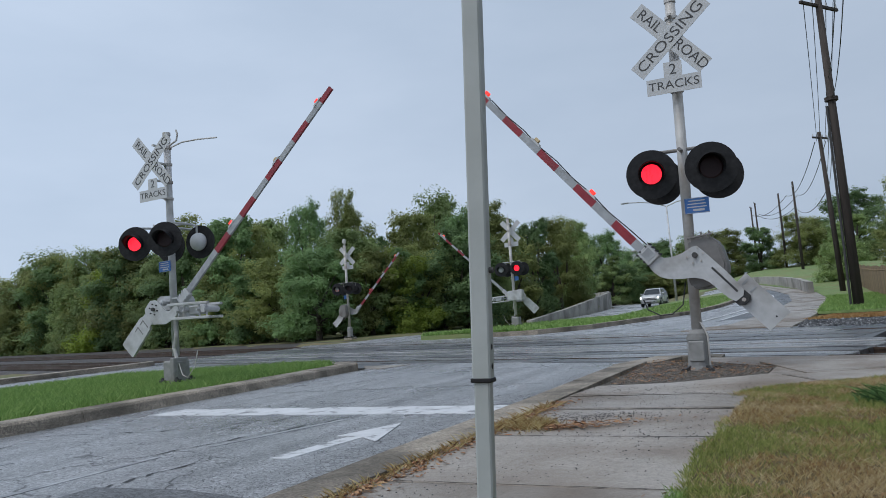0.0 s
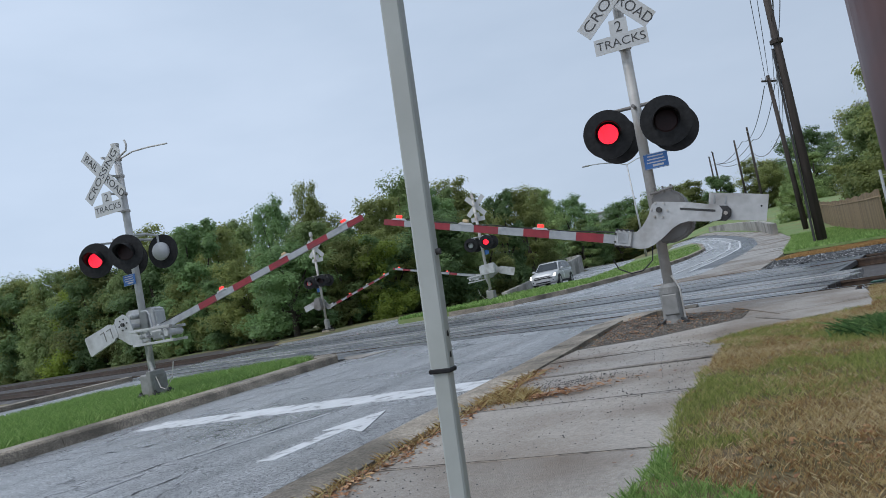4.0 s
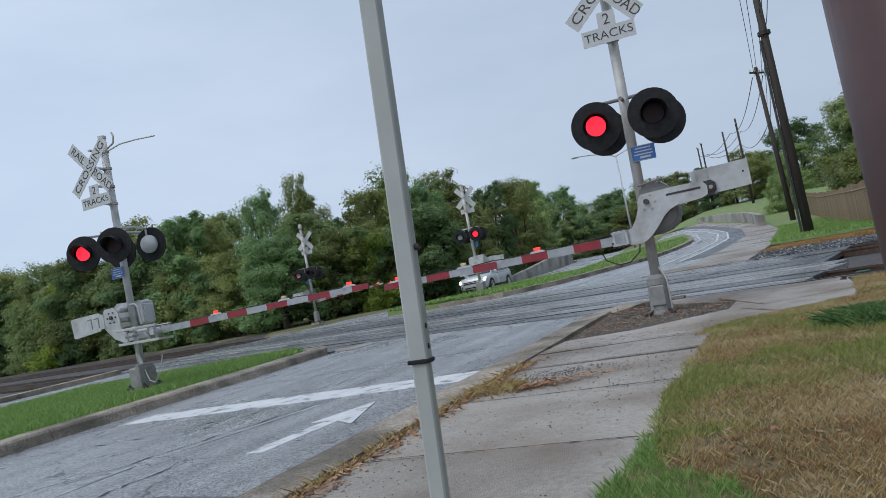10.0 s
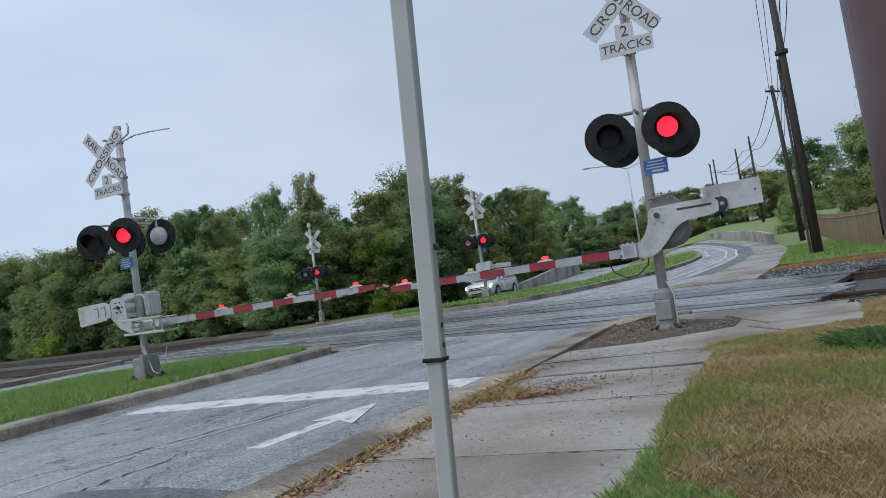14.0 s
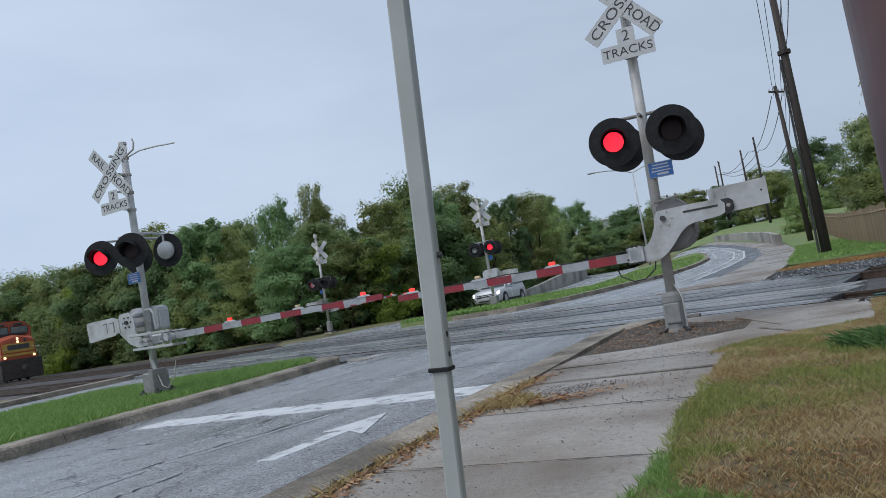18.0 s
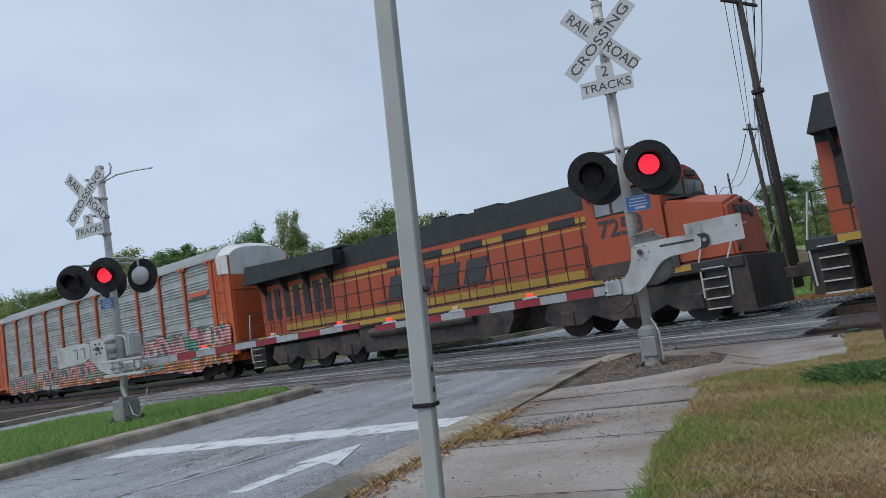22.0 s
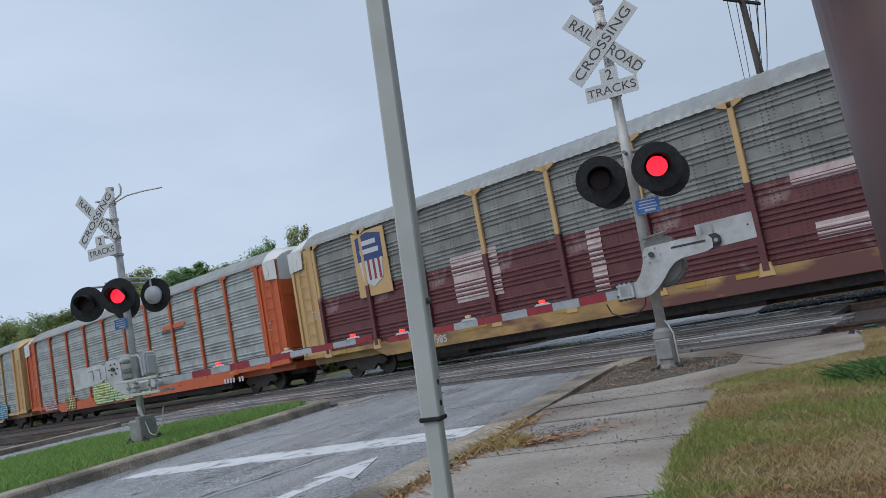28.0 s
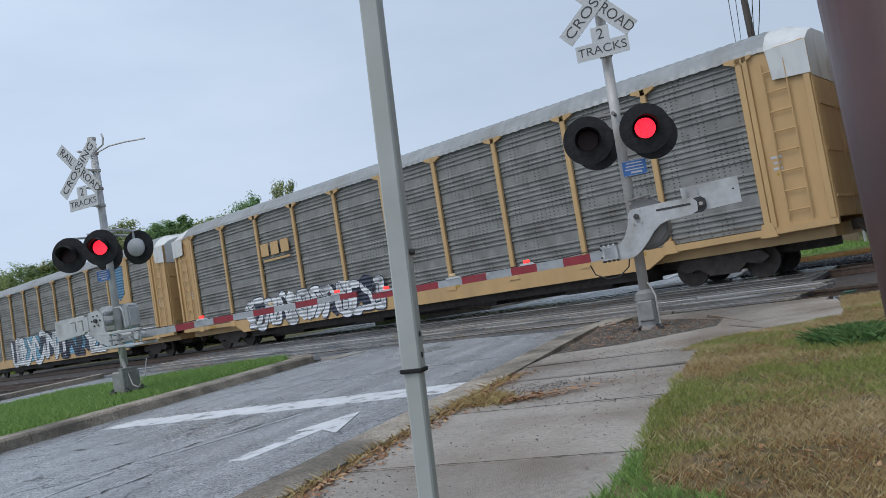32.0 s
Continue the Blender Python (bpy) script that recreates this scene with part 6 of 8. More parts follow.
def marks_row(e, x, z, w, y):
    """A row of small white marks on the sill, as plain bars."""
    n = max(3, int(w / 0.22))
    for i in range(n):
        if i != 4:
            part("print_bar", box(bmesh.new(), (x - w / 2 + w * (i + 0.5) / n, y, z), (w / n * 0.6, 0.006, 0.2)), M_SIGN, e)


def logo_bars(e, x, z, w, W):
    """A painted emblem as a slanting orange bar over a thin dark one."""
    part("logo_bar", prism(bmesh.new(), [(x - w / 2, z), (x + w / 2 - 0.15, z), (x + w / 2, z + 0.2), (x - w / 2 + 0.15, z + 0.2)], W - 0.012, W - 0.002), M_LOGO, e, "orange emblem bar")
    part("logo_bar", prism(bmesh.new(), [(x - w / 2 - 0.1, z - 0.14), (x + w / 2 - 0.25, z - 0.14), (x + w / 2 - 0.2, z - 0.07), (x - w / 2, z - 0.07)], W - 0.012, W - 0.002), M_LETTER, e, "thin dark emblem bar")


def paint_pink(e, rnd, W):
    splash(e, rnd, -11.6, 12.4, 0.66, 1.35, -W - 0.072, (8, 8, 3), 1.4, 6, ground=8)
    splash(e, rnd, -11.6, 12.4, 0.72, 2.3, -W - 0.085, (2, 2, 2, 9), 1.05, 6, low=8, ground=3, grow=0.5, fat=1.35)
    marks_row(e, -5.4, 0.72, 2.0, -W - 0.1)
    logo_bars(e, 11.08, 3.75, 1.7, -W)


def paint_blue(e, rnd, W):
    splash(e, rnd, -12.6, 11.6, 0.55, 1.72, -W - 0.085, (1, 1, 1, 10), 1.0, 6, low=0, ground=0, grow=0.8)
    splash(e, rnd, 1.5, 8.5, 1.62, 1.95, -W - 0.084, (7,), 0.9, 7, ground=7)
    splash(e, rnd, -3.2, -2.3, 1.2, 2.35, -W - 0.1, (7, 5), 0.9, 6, ground=5)
    marks_row(e, -3.4, 0.68, 2.2, -W - 0.11)
    logo_bars(e, 5.6, 3.55, 2.0, -W)
    for x, w in ((7.86, 2.15), (-7.86, 2.15), (12.4, 0.8)):
        part("solid_panel", box(bmesh.new(), (x, -W - 0.0, 3.14), (w, 0.06, 3.9)), M_ORANGE, e, "flat orange panel")


def paint_green(e, rnd, W):
    splash(e, rnd, -4.2, 1.9, 0.75, 2.0, -W - 0.085, (4, 4, 4, 11), 1.3, 12, low=11, ground=4, grow=0.9)
    marks_row(e, 9.6, 0.72, 1.6, -W - 0.1)
    splash(e, rnd, -11.3, -9.9, 0.8, 1.3, -W - 0.085, (5, 9), 0.5, 6)
    splash(e, rnd, -8.3, -7.2, 0.75, 1.4, -W - 0.085, (4, 8), 0.6, 12, ground=8)
    logo_bars(e, 5.0, 3.6, 2.2, -W)


def paint_teal(e, rnd, W):
    splash(e, rnd, -8.4, -4.0, 0.72, 1.7, -W - 0.085, (10, 5, 2), 0.9, 6, ground=2)
    splash(e, rnd, -2.0, 4.4, 0.70, 2.15, -W - 0.085, (3,), 1.1, 6, low=13, ground=2, grow=0.85)
    splash(e, rnd, 6.4, 9.8, 0.80, 1.8, -W - 0.085, (10, 10, 1), 0.8, 6, low=0, ground=10)
    marks_row(e, -3.4, 0.72, 1.5, -W - 0.1)
    logo_bars(e, 6.6, 3.6, 1.9, -W)


def paint_tags(e, rnd, W):
    splash(e, rnd, -8.6, -1.0, 0.75, 1.8, -W - 0.085, (5, 6, 5), 0.8, 6)
    for x in (-6.9, -6.25, -5.6):
        part("name_bar", box(bmesh.new(), (x, -W - 0.05, 3.68), (0.5, 0.02, 0.5), bevel=0.006), M_RACK_YELLOW, e, "yellow lettering blocked in")
    part("name_bar", box(bmesh.new(), (-6.2, -W - 0.05, 3.25), (1.7, 0.02, 0.08)), M_RACK_YELLOW, e)


def paint_shield(e, rnd, W):
    bm = bmesh.new()
    box(bm, (-9.1, -W - 0.03, 3.9), (1.7, 0.03, 2.3))
    part("logo_board", bm, M_RACK_YELLOW, e, "tan board behind a striped shield")
    bm = bmesh.new()
    prism(bm, [(-9.75, 4.85), (-9.1, 4.98), (-8.45, 4.85), (-8.45, 4.0), (-9.75, 4.0)], -W - 0.06, -W - 0.05)
    part("shield_top", bm, M_NAVY, e, "dark blue shield field")
    bm = bmesh.new()
    prism(bm, [(-9.7, 4.0), (-8.5, 4.0), (-8.6, 3.3), (-9.1, 3.05), (-9.6, 3.3)], -W - 0.06, -W - 0.05)
    part("shield_field", bm, M_SIGN, e)
    bm = bmesh.new()
    for i in range(4):
        box(bm, (-9.5 + 0.27 * i, -W - 0.064, 3.65), (0.11, 0.006, 0.7))
    part("shield_stripe", bm, M_RED_STRIPE, e)
    for r in range(2):
        part("print_bar", box(bmesh.new(), (-9.1, -W - 0.064, 4.62 - 0.3 * r), (0.8 + 0.16 * r, 0.006, 0.17)), M_SIGN, e)
    text("980985", 0.34, M_SIGN, e, pose(-6.7, -W - 0.064, 0.84, 90), "number", 0.004)
    for x in (-5.2, -1.6, 3.6, 9.0):
        part("yellow_reflector", box(bmesh.new(), (x, -W - 0.065, 1.02), (0.55, 0.012, 0.12)), M_LOCO_YELLOW, e)
    for x, z, w, h in ((-4.6, 2.6, 1.9, 1.5), (-0.3, 2.2, 0.45, 1.7), (7.0, 2.95, 4.0, 0.35), (7.2, 1.7, 3.8, 0.4)):
        bm = bmesh.new()
        corrugated(bm, x - w / 2, x + w / 2, z - h / 2, z + h / 2, -W + 0.04, max(2, int(h / 0.22)), 0.035)
        part("pale_patch", bm, M_PATCH, e, "patch of bleached primer")


M_NAVY = mat("navy shield paint", [(0.018, 0.035, 0.13), (0.03, 0.055, 0.18)], 6, (0.4, 0.6))
M_PATCH = mat("bleached primer patch", [(0.40, 0.28, 0.27), (0.55, 0.46, 0.45)], 5, (0.5, 0.7))
SPEED, PITCH, FRONT = 19.3, 28.3, -1.76


def shield_small(e, rnd, W):
    bm = bmesh.new()
    box(bm, (9.0, -W - 0.03, 3.9), (1.7, 0.03, 2.3))
    part("logo_board", bm, M_RACK_YELLOW, e)
    bm = bmesh.new()
    prism(bm, [(8.4, 4.8), (9.6, 4.8), (9.5, 3.4), (9.0, 3.1), (8.5, 3.4)], -W - 0.06, -W - 0.05)
    part("shield", bm, GRAFFITI[0], e)
    splash(e, rnd, -6, 9, 0.8, 2.3, -W - 0.085, (5, 1, 6), 1.2, 6)


def rusty_tags(e, rnd, W):
    splash(e, rnd, 2, 9, 0.9, 2.0, -W - 0.085, (3, 4, 1, 5), 1.1, 6)


RACKS = [
    autorack("autorack_wagon", "orange-framed galvanised car carrier with pink and green spray lettering", M_ORANGE, M_PANEL_GALV, seed=1, extra=paint_pink),
    autorack("autorack_wagon", "orange-framed car carrier with wide flat panels and blue spray lettering", M_ORANGE, M_PANEL_GALV, seed=2, hood_m=M_ORANGE, extra=paint_blue, bays=9, bare=(1, 8)),
    autorack("autorack_wagon", "dull grey car carrier with faded yellow posts and ends", M_RACK_YELLOW, M_PANEL_GALV, sill_m=M_SILL_GRIME, seed=3, extra=rusty_tags),
    autorack("autorack_wagon", "car carrier with yellow ends, maroon lower panels and a striped shield", M_RACK_YELLOW, M_PANEL_GREY, lower_m=M_MAROON, sill_m=M_SILL_GRIME, post_low=M_MAROON, seed=4, extra=paint_shield, bays=9),
    autorack("autorack_wagon", "orange-framed galvanised car carrier with yellow-green spray lettering", M_ORANGE, M_PANEL_GALV, seed=5, extra=paint_green, bays=10),
    autorack("autorack_wagon", "yellow-framed galvanised car carrier with teal and white spray lettering", M_RACK_YELLOW, M_PANEL_GALV, seed=6, hood_m=M_RACK_YELLOW, extra=paint_teal, bays=11),
    autorack("autorack_wagon", "yellow-framed grey car carrier with blocked yellow lettering", M_RACK_YELLOW, M_PANEL_GREY, seed=7, extra=paint_tags, bays=10),
    autorack("autorack_wagon", "yellow-framed grey car carrier with a shield and pale spray lettering", M_RACK_YELLOW, M_PANEL_GREY, seed=8, extra=shield_small),
]
LOCOS = [locomotive("lead_locomotive", "orange and yellow lead locomotive with dark roof and lit headlights", "5511", True),
         locomotive("second_locomotive", "orange second locomotive with black lettering and a dark roof", "7258", False)]


# ---- trees ----
LEAF = [leaf_mat("live-oak leaves", (0.165, 0.265, 0.115), (0.265, 0.39, 0.165)),
        leaf_mat("fresh spring leaves", (0.235, 0.325, 0.135), (0.37, 0.46, 0.185)),
        leaf_mat("olive leaves", (0.225, 0.265, 0.095), (0.36, 0.395, 0.145)),
        leaf_mat("bright yellow-green leaves", (0.18, 0.26, 0.04), (0.32, 0.40, 0.075))]


def tree_kind(seed, leafm, h=10.0, r=4.2, low=0.10, lobes=14, skirt=4, tufts=20, per=80, size=0.135):
    """A tapered trunk with limbs that bear rounded lobes, each of many tufts of small leaves with gaps between."""
    rnd = random.Random(seed)
    g = np.random.default_rng(seed)
    e = thing("tree", pose(0, 0, -500), "leafy green broad-crowned tree", "tree", "trees")
    bm = bmesh.new()
    rod(bm, (0, 0, -0.4), (0.1, 0, h * 0.35), 0.28, 0.2, seg=10)
    spots = []
    for i in range(-skirt, lobes):
        f = (i + 0.5) / lobes if i >= 0 else 0.0
        a = i * 2.4 + rnd.uniform(-0.5, 0.5)
        lr = r * rnd.uniform(0.27, 0.43)
        wide = math.sin(math.pi * min(1.0, 0.22 + 0.72 * f)) ** 0.7
        out = r * (wide * rnd.uniform(0.35, 0.74) if i >= 0 else rnd.uniform(0.45, 0.75))
        c = Vector((out * math.cos(a), out * math.sin(a), h * (low + 0.06 + (0.80 - low) * f) + rnd.uniform(-0.4, 0.4)))
        if i >= 0 and i % 2 == 0:
            p = Vector((0.1, 0, min(c.z * 0.6, h * rnd.uniform(0.18, 0.35))))
            mid = p.lerp(c, 0.5) + Vector((rnd.uniform(-0.4, 0.4), rnd.uniform(-0.4, 0.4), -0.3))
            rod(bm, p, mid, 0.14, 0.1, seg=7)
            rod(bm, mid, c, 0.1, 0.03, seg=6)
        for k in range(tufts):
            d = g.normal(size=3) * (1, 1, 0.9)
            d[2] += 0.25
            d /= np.linalg.norm(d)
            spots.append((np.array(c) + d * lr * g.uniform(0.45, 1.0) * (1, 1, 0.85), lr * g.uniform(0.3, 0.62), d))
    part("trunk", bm, M_BARK, e, "grey-brown trunk and limbs")
    n = len(spots) * per
    mid = np.repeat([q[0] for q in spots], per, 0)
    rad = np.repeat([q[1] for q in spots], per)[:, None]
    face = np.repeat([q[2] for q in spots], per, 0)
    d = g.normal(size=(n, 3))
    d /= np.linalg.norm(d, axis=1)[:, None]
    pos = mid + d * rad * g.uniform(0.3, 1.1, (n, 1)) * (1, 1, 0.75)
    nor = d * 0.7 + face * 0.5 + g.uniform(-0.7, 0.7, (n, 3)) + (0, 0, 0.7)
    nor /= np.linalg.norm(nor, axis=1)[:, None]
    t = np.cross(nor, g.normal(size=(n, 3)))
    t /= np.linalg.norm(t, axis=1)[:, None]
    b = np.cross(nor, t) * size * g.uniform(0.45, 0.8, (n, 1))
    t *= size * g.uniform(0.6, 1.2, (n, 1))
    v = np.stack([pos - t * 0.8 - b, pos + t, pos - t * 0.5 + b], 1).reshape(-1, 3)
    me = bpy.data.meshes.new("crown")
    me.from_pydata(v.tolist(), [], np.arange(3 * n).reshape(-1, 3).tolist())
    me.materials.append(leafm)
    cr = new("crown", me)
    cr.parent = e
    cr["label"] = "crown of small leaves with gaps"
    return e


KINDS = [tree_kind(11, LEAF[0]), tree_kind(12, LEAF[1], low=0.05), tree_kind(13, LEAF[2], low=0.03), tree_kind(14, LEAF[0], r=3.4, low=0.02), tree_kind(15, LEAF[2], r=4.6, lobes=16), tree_kind(16, LEAF[1], r=3.0, low=0.02, lobes=11)]
BRIGHT = tree_kind(17, LEAF[3], h=6, r=2.6, low=0.03, lobes=9, size=0.085)
TREES = []


def plant(kind, x, y, h, spread=1.0, yaw=0.0, label=""):
    base = kind
    while x < 2 and (x - TR_0.x) * TR_N.x + (y - TR_0.y) * TR_N.y < 5.5 + 0.4 * h * spread:
        x, y, h = x * 1.03, y * 1.03, h * 1.03
    src_h = 10.0 if kind is not BRIGHT else 6.0
    t = copy_thing(base, pose(x, y, ground_z(x, y), 0, 0, yaw))
    k = h / src_h
    t.scale = (k * spread, k * spread, k)
    if label:
        t["label"] = label
    TREES.append(t)
    return t


rt = random.Random(5)
SKYLINE = [(-28.2, 55.2, 7.8), (-29.6, 63.4, 8.9), (-21.9, 51.6, 7.7), (-21.7, 58.1, 8.6), (-21.8, 66.5, 11.3), (-15.6, 53.8, 9.9), (-15.6, 60.0, 10.1), (-15.2, 68.3, 11.3), (-10.2, 55.1, 10.4), (-9.6, 61.2, 8.9),
           (-8.8, 69.4, 12.9), (-5.6, 55.7, 7.6), (-2.9, 61.9, 10.3), (-0.7, 70.0, 12.7), (0.9, 56.0, 9.1), (2.4, 63.0, 10.1), (4.6, 72.0, 11.2), (7.4, 66.0, 9.4), (10.2, 72.0, 9.8), (13.0, 80.0, 10.0), (25.6, 127.0, 13.0), (21.6, 126.0, 13.2)]
for i, (x, y, h) in enumerate(SKYLINE):
    plant(KINDS[(i * 5 + 2) % 6], x, y, h, 0.52 if i in (8, 10) else rt.uniform(0.72, 0.95), rt.uniform(0, 360))
# lower growth in front of them, down to the ground
for i in range(26):
    t = i / 25
    x = -34 + 38 * t
    y = 56 - 12 * t + rt.uniform(-1.5, 1.5) + (0 if x < -8 else (x + 8) * 1.0)
    plant(KINDS[(i * 7 + 1) % 6], x, y, rt.uniform(4.6, 7.4), rt.uniform(0.95, 1.3), rt.uniform(0, 360), "lower leafy tree at the wood's edge")
plant(BRIGHT, -20.8, 47.6, 6.2, 1.0, 30, "bright yellow-green young tree")
for i in range(14):
    plant(KINDS[i % 6], 12 + i * 2.2, 104 + (i * 7) % 5 + i * 1.2, 4.5 + (i * 3) % 4, 1.4, i * 77, "distant tree behind the far road")
plant(BRIGHT, -3.0, 49.5, 5.6, 1.1, 110, "fresh yellow-green tree at the wood's edge")
for x, y, h, sp in ((-42, 62, 8, 1.3), (-50, 70, 9, 1.4), (-60, 78, 9, 1.4), (-38, 72, 10, 1.3)):
    plant(KINDS[int(x) % 3], x, y, h, sp, x * 7)
for i, (x, y, h) in enumerate(((39.2, 144.8, 12.0), (42.4, 134.0, 10.2), (46, 128, 9), (49, 121, 8), (53, 115, 8.5), (57, 108, 9), (62, 118, 12), (36, 150, 9), (66, 100, 9), (30, 120, 7.0))):
    plant(KINDS[i % 6], x, y, h, 1.3, i * 50, "distant tree on the rise")
for i, (x, y, h) in enumerate(((33.5, 66, 5.5), (43.0, 62.0, 9.0), (29.4, 47.0, 7.6), (28.0, 40.4, 9.4), (27.8, 34.6, 9.4), (33, 42, 9.5), (29.2, 28.6, 9.6), (36, 52, 8), (29.6, 43.6, 7.5), (31.0, 49.5, 7.5))):
    plant(KINDS[(i * 3 + 1) % 6], x, y, h, 1.0, i * 70, "leafy tree behind the board fence")


def bare_tree(x, y, h):
    rnd = random.Random(3)
    e = thing("bare_tree", pose(x, y, ground_z(x, y)), "leafless grey tree behind the fence", "tree", "trees")
    bm = bmesh.new()

    def grow(p, d, ln, r, k):
        q = p + d * ln
        rod(bm, p, q, r, r * 0.65, seg=5, cap=False)
        if k:
            for _ in range(3):
                n = (d + Vector((rnd.uniform(-0.7, 0.7), rnd.uniform(-0.7, 0.7), rnd.uniform(-0.1, 0.5)))).normalized()
                grow(q, n, ln * 0.68, r * 0.58, k - 1)
    grow(Vector((0, 0, 0)), Vector((0.05, 0, 1)), h * 0.36, 0.11, 6)
    part("branch_work", bm, M_BARK, e)


bare_tree(33.5, 50.5, 8.4)
for k in KINDS + [BRIGHT]:
    for o in (*k.children_recursive, k):
        bpy.data.objects.remove(o)


# ---- the silver car ----
M_SILVERCAR = mat("silver metallic car paint", [(0.48, 0.49, 0.50), (0.55, 0.56, 0.57)], 3, (0.2, 0.3), metal=0.15)
M_CARGLASS = mat("tinted car glass", [(0.02, 0.025, 0.028), (0.035, 0.04, 0.045)], 2, (0.05, 0.1))
M_TYRE = mat("tyre rubber", [(0.015, 0.015, 0.016), (0.03, 0.03, 0.03)], 10, (0.7, 0.85))
M_CARLIGHT = mat("lit car headlight", [(0.9, 0.9, 0.9), (1, 1, 1)], 5, (0.1, 0.2), emit=((0.95, 0.97, 1.0), 1.6))


def suv():
    """A compact sport utility car, 4.77 m long, nose towards +x, its body drawn through cross-sections."""
    e = thing("silver_suv", Matrix(), "silver compact sport utility car with lit headlights", "car")
    # x, half width, lower edge, belt height
    ribs = [(-2.36, 0.74, 0.52, 0.92), (-2.30, 0.86, 0.36, 1.04), (-1.9, 0.91, 0.28, 1.10), (-0.6, 0.92, 0.24, 1.09), (0.7, 0.92, 0.24, 1.07), (1.15, 0.91, 0.25, 1.06), (1.8, 0.90, 0.27, 1.00), (2.18, 0.85, 0.28, 0.94), (2.34, 0.72, 0.32, 0.84), (2.40, 0.58, 0.42, 0.72)]
    bm = bmesh.new()
    rows = []
    for x, w, z0, z1 in ribs:
        half = [(w * 0.93, z0), (w, z0 + 0.22), (w * 0.985, z1 - 0.16), (w * 0.90, z1 - 0.02), (w * 0.45, z1 + 0.03)]
        rows.append([bm.verts.new((x, y, z)) for y, z in [(-a, b) for a, b in half] + [(a, b) for a, b in half[::-1]]])
    for a, b in zip(rows, rows[1:]):
        for i in range(len(a)):
            k = (i + 1) % len(a)
            bm.faces.new((a[i], a[k], b[k], b[i]))
    bm.faces.new(rows[0])
    bm.faces.new(rows[-1])
    body = part("body", bm, M_SILVERCAR, e, "silver painted body", True)
    # cabin
    bm = bmesh.new()
    cab = [(1.12, 0.83, 1.05), (0.32, 0.66, 1.60), (-0.1, 0.67, 1.66), (-1.1, 0.66, 1.66), (-1.80, 0.63, 1.60), (-2.26, 0.80, 1.06)]
    rows = []
    for x, w, z in cab:
        low = 1.03
        rows.append([bm.verts.new(p) for p in ((x, -0.88 + (0.04 if abs(x) > 1.1 else 0), low), (x, -w, z), (x, w, z), (x, 0.88 - (0.04 if abs(x) > 1.1 else 0), low))])
    for a, b in zip(rows, rows[1:]):
        for i in range(3):
            bm.faces.new((a[i], a[i + 1], b[i + 1], b[i]))
    bm.faces.new(rows[0])
    bm.faces.new(rows[-1])
    part("cabin", bm, M_SILVERCAR, e, "silver roof and pillars")
    bm = bmesh.new()
    bm.faces.new([bm.verts.new(p) for p in ((1.06, -0.76, 1.10), (0.42, -0.60, 1.56), (0.42, 0.60, 1.56), (1.06, 0.76, 1.10))])
    bmesh.ops.translate(bm, vec=(0.02, 0, 0.012), verts=bm.verts)
    part("windscreen", bm, M_CARGLASS, e, "dark sloping windscreen")
    for sg in (-1, 1):
        for pts in (((0.90, 1.12), (0.34, 1.53), (-0.10, 1.58), (-0.14, 1.12)), ((-0.24, 1.12), (-0.20, 1.58), (-1.05, 1.58), (-1.15, 1.12)), ((-1.25, 1.14), (-1.15, 1.57), (-1.70, 1.52), (-1.98, 1.20))):
            bm = bmesh.new()
            bm.faces.new([bm.verts.new((x, sg * (0.895 - (z - 1.03) * 0.355), z)) for x, z in pts])
            part("side_window", bm, M_CARGLASS, e, "dark tinted side window")
        part("roof_rail", path_rod(bmesh.new(), [(0.2, sg * 0.60, 1.66), (0.0, sg * 0.60, 1.72), (-1.3, sg * 0.59, 1.72), (-1.6, sg * 0.58, 1.65)], 0.018, 6), M_BLACK, e)
        part("headlight", prism(bmesh.new(), [(2.02, 0.90), (2.24, 0.86), (2.34, 0.70), (2.26, 0.66), (2.06, 0.76)], sg * 0.62, sg * 0.845), M_CARLIGHT, body, "lit headlight")
        part("fog_light", rod(bmesh.new(), (2.28, sg * 0.66, 0.46), (2.36, sg * 0.66, 0.46), 0.06, seg=10), M_CARGLASS, body)
        part("mirror", box(bmesh.new(), (0.80, sg * 0.99, 1.14), (0.14, 0.2, 0.15), bevel=0.04), M_SILVERCAR, body)
        part("sill_trim", box(bmesh.new(), (0.0, sg * 0.905, 0.30), (2.3, 0.04, 0.14), bevel=0.02), M_BLACK, body, "black sill trim")
        for x in (-1.43, 1.43):
            part("wheel_arch", rod(bmesh.new(), (x, sg * 0.80, 0.37), (x, sg * 0.925, 0.37), 0.41, seg=24), M_BLACK, body, "dark wheel arch")
            w = part("wheel", rod(bmesh.new(), (x, sg * 0.72, 0.36), (x, sg * 0.94, 0.36), 0.36, seg=24), M_TYRE, e, "black tyre")
            part("rim", rod(bmesh.new(), (x, sg * 0.93, 0.36), (x, sg * 0.955, 0.36), 0.25, 0.20, seg=18), M_GALV, w)
            for q in range(5):
                a = q * 1.2566
                part("spoke_gap", rod(bmesh.new(), (x + 0.15 * math.cos(a), sg * 0.95, 0.36 + 0.15 * math.sin(a)), (x + 0.15 * math.cos(a), sg * 0.958, 0.36 + 0.15 * math.sin(a)), 0.05, seg=8), M_TYRE, w)
    part("grille", prism(bmesh.new(), [(2.30, 0.62), (2.415, 0.60), (2.40, 0.74), (2.30, 0.78)], -0.55, 0.55), M_BLACK, body, "black grille")
    part("grille_bar", box(bmesh.new(), (2.412, 0, 0.675), (0.03, 1.08, 0.035), bevel=0.008), M_GALV, body, "bright bar across the grille")
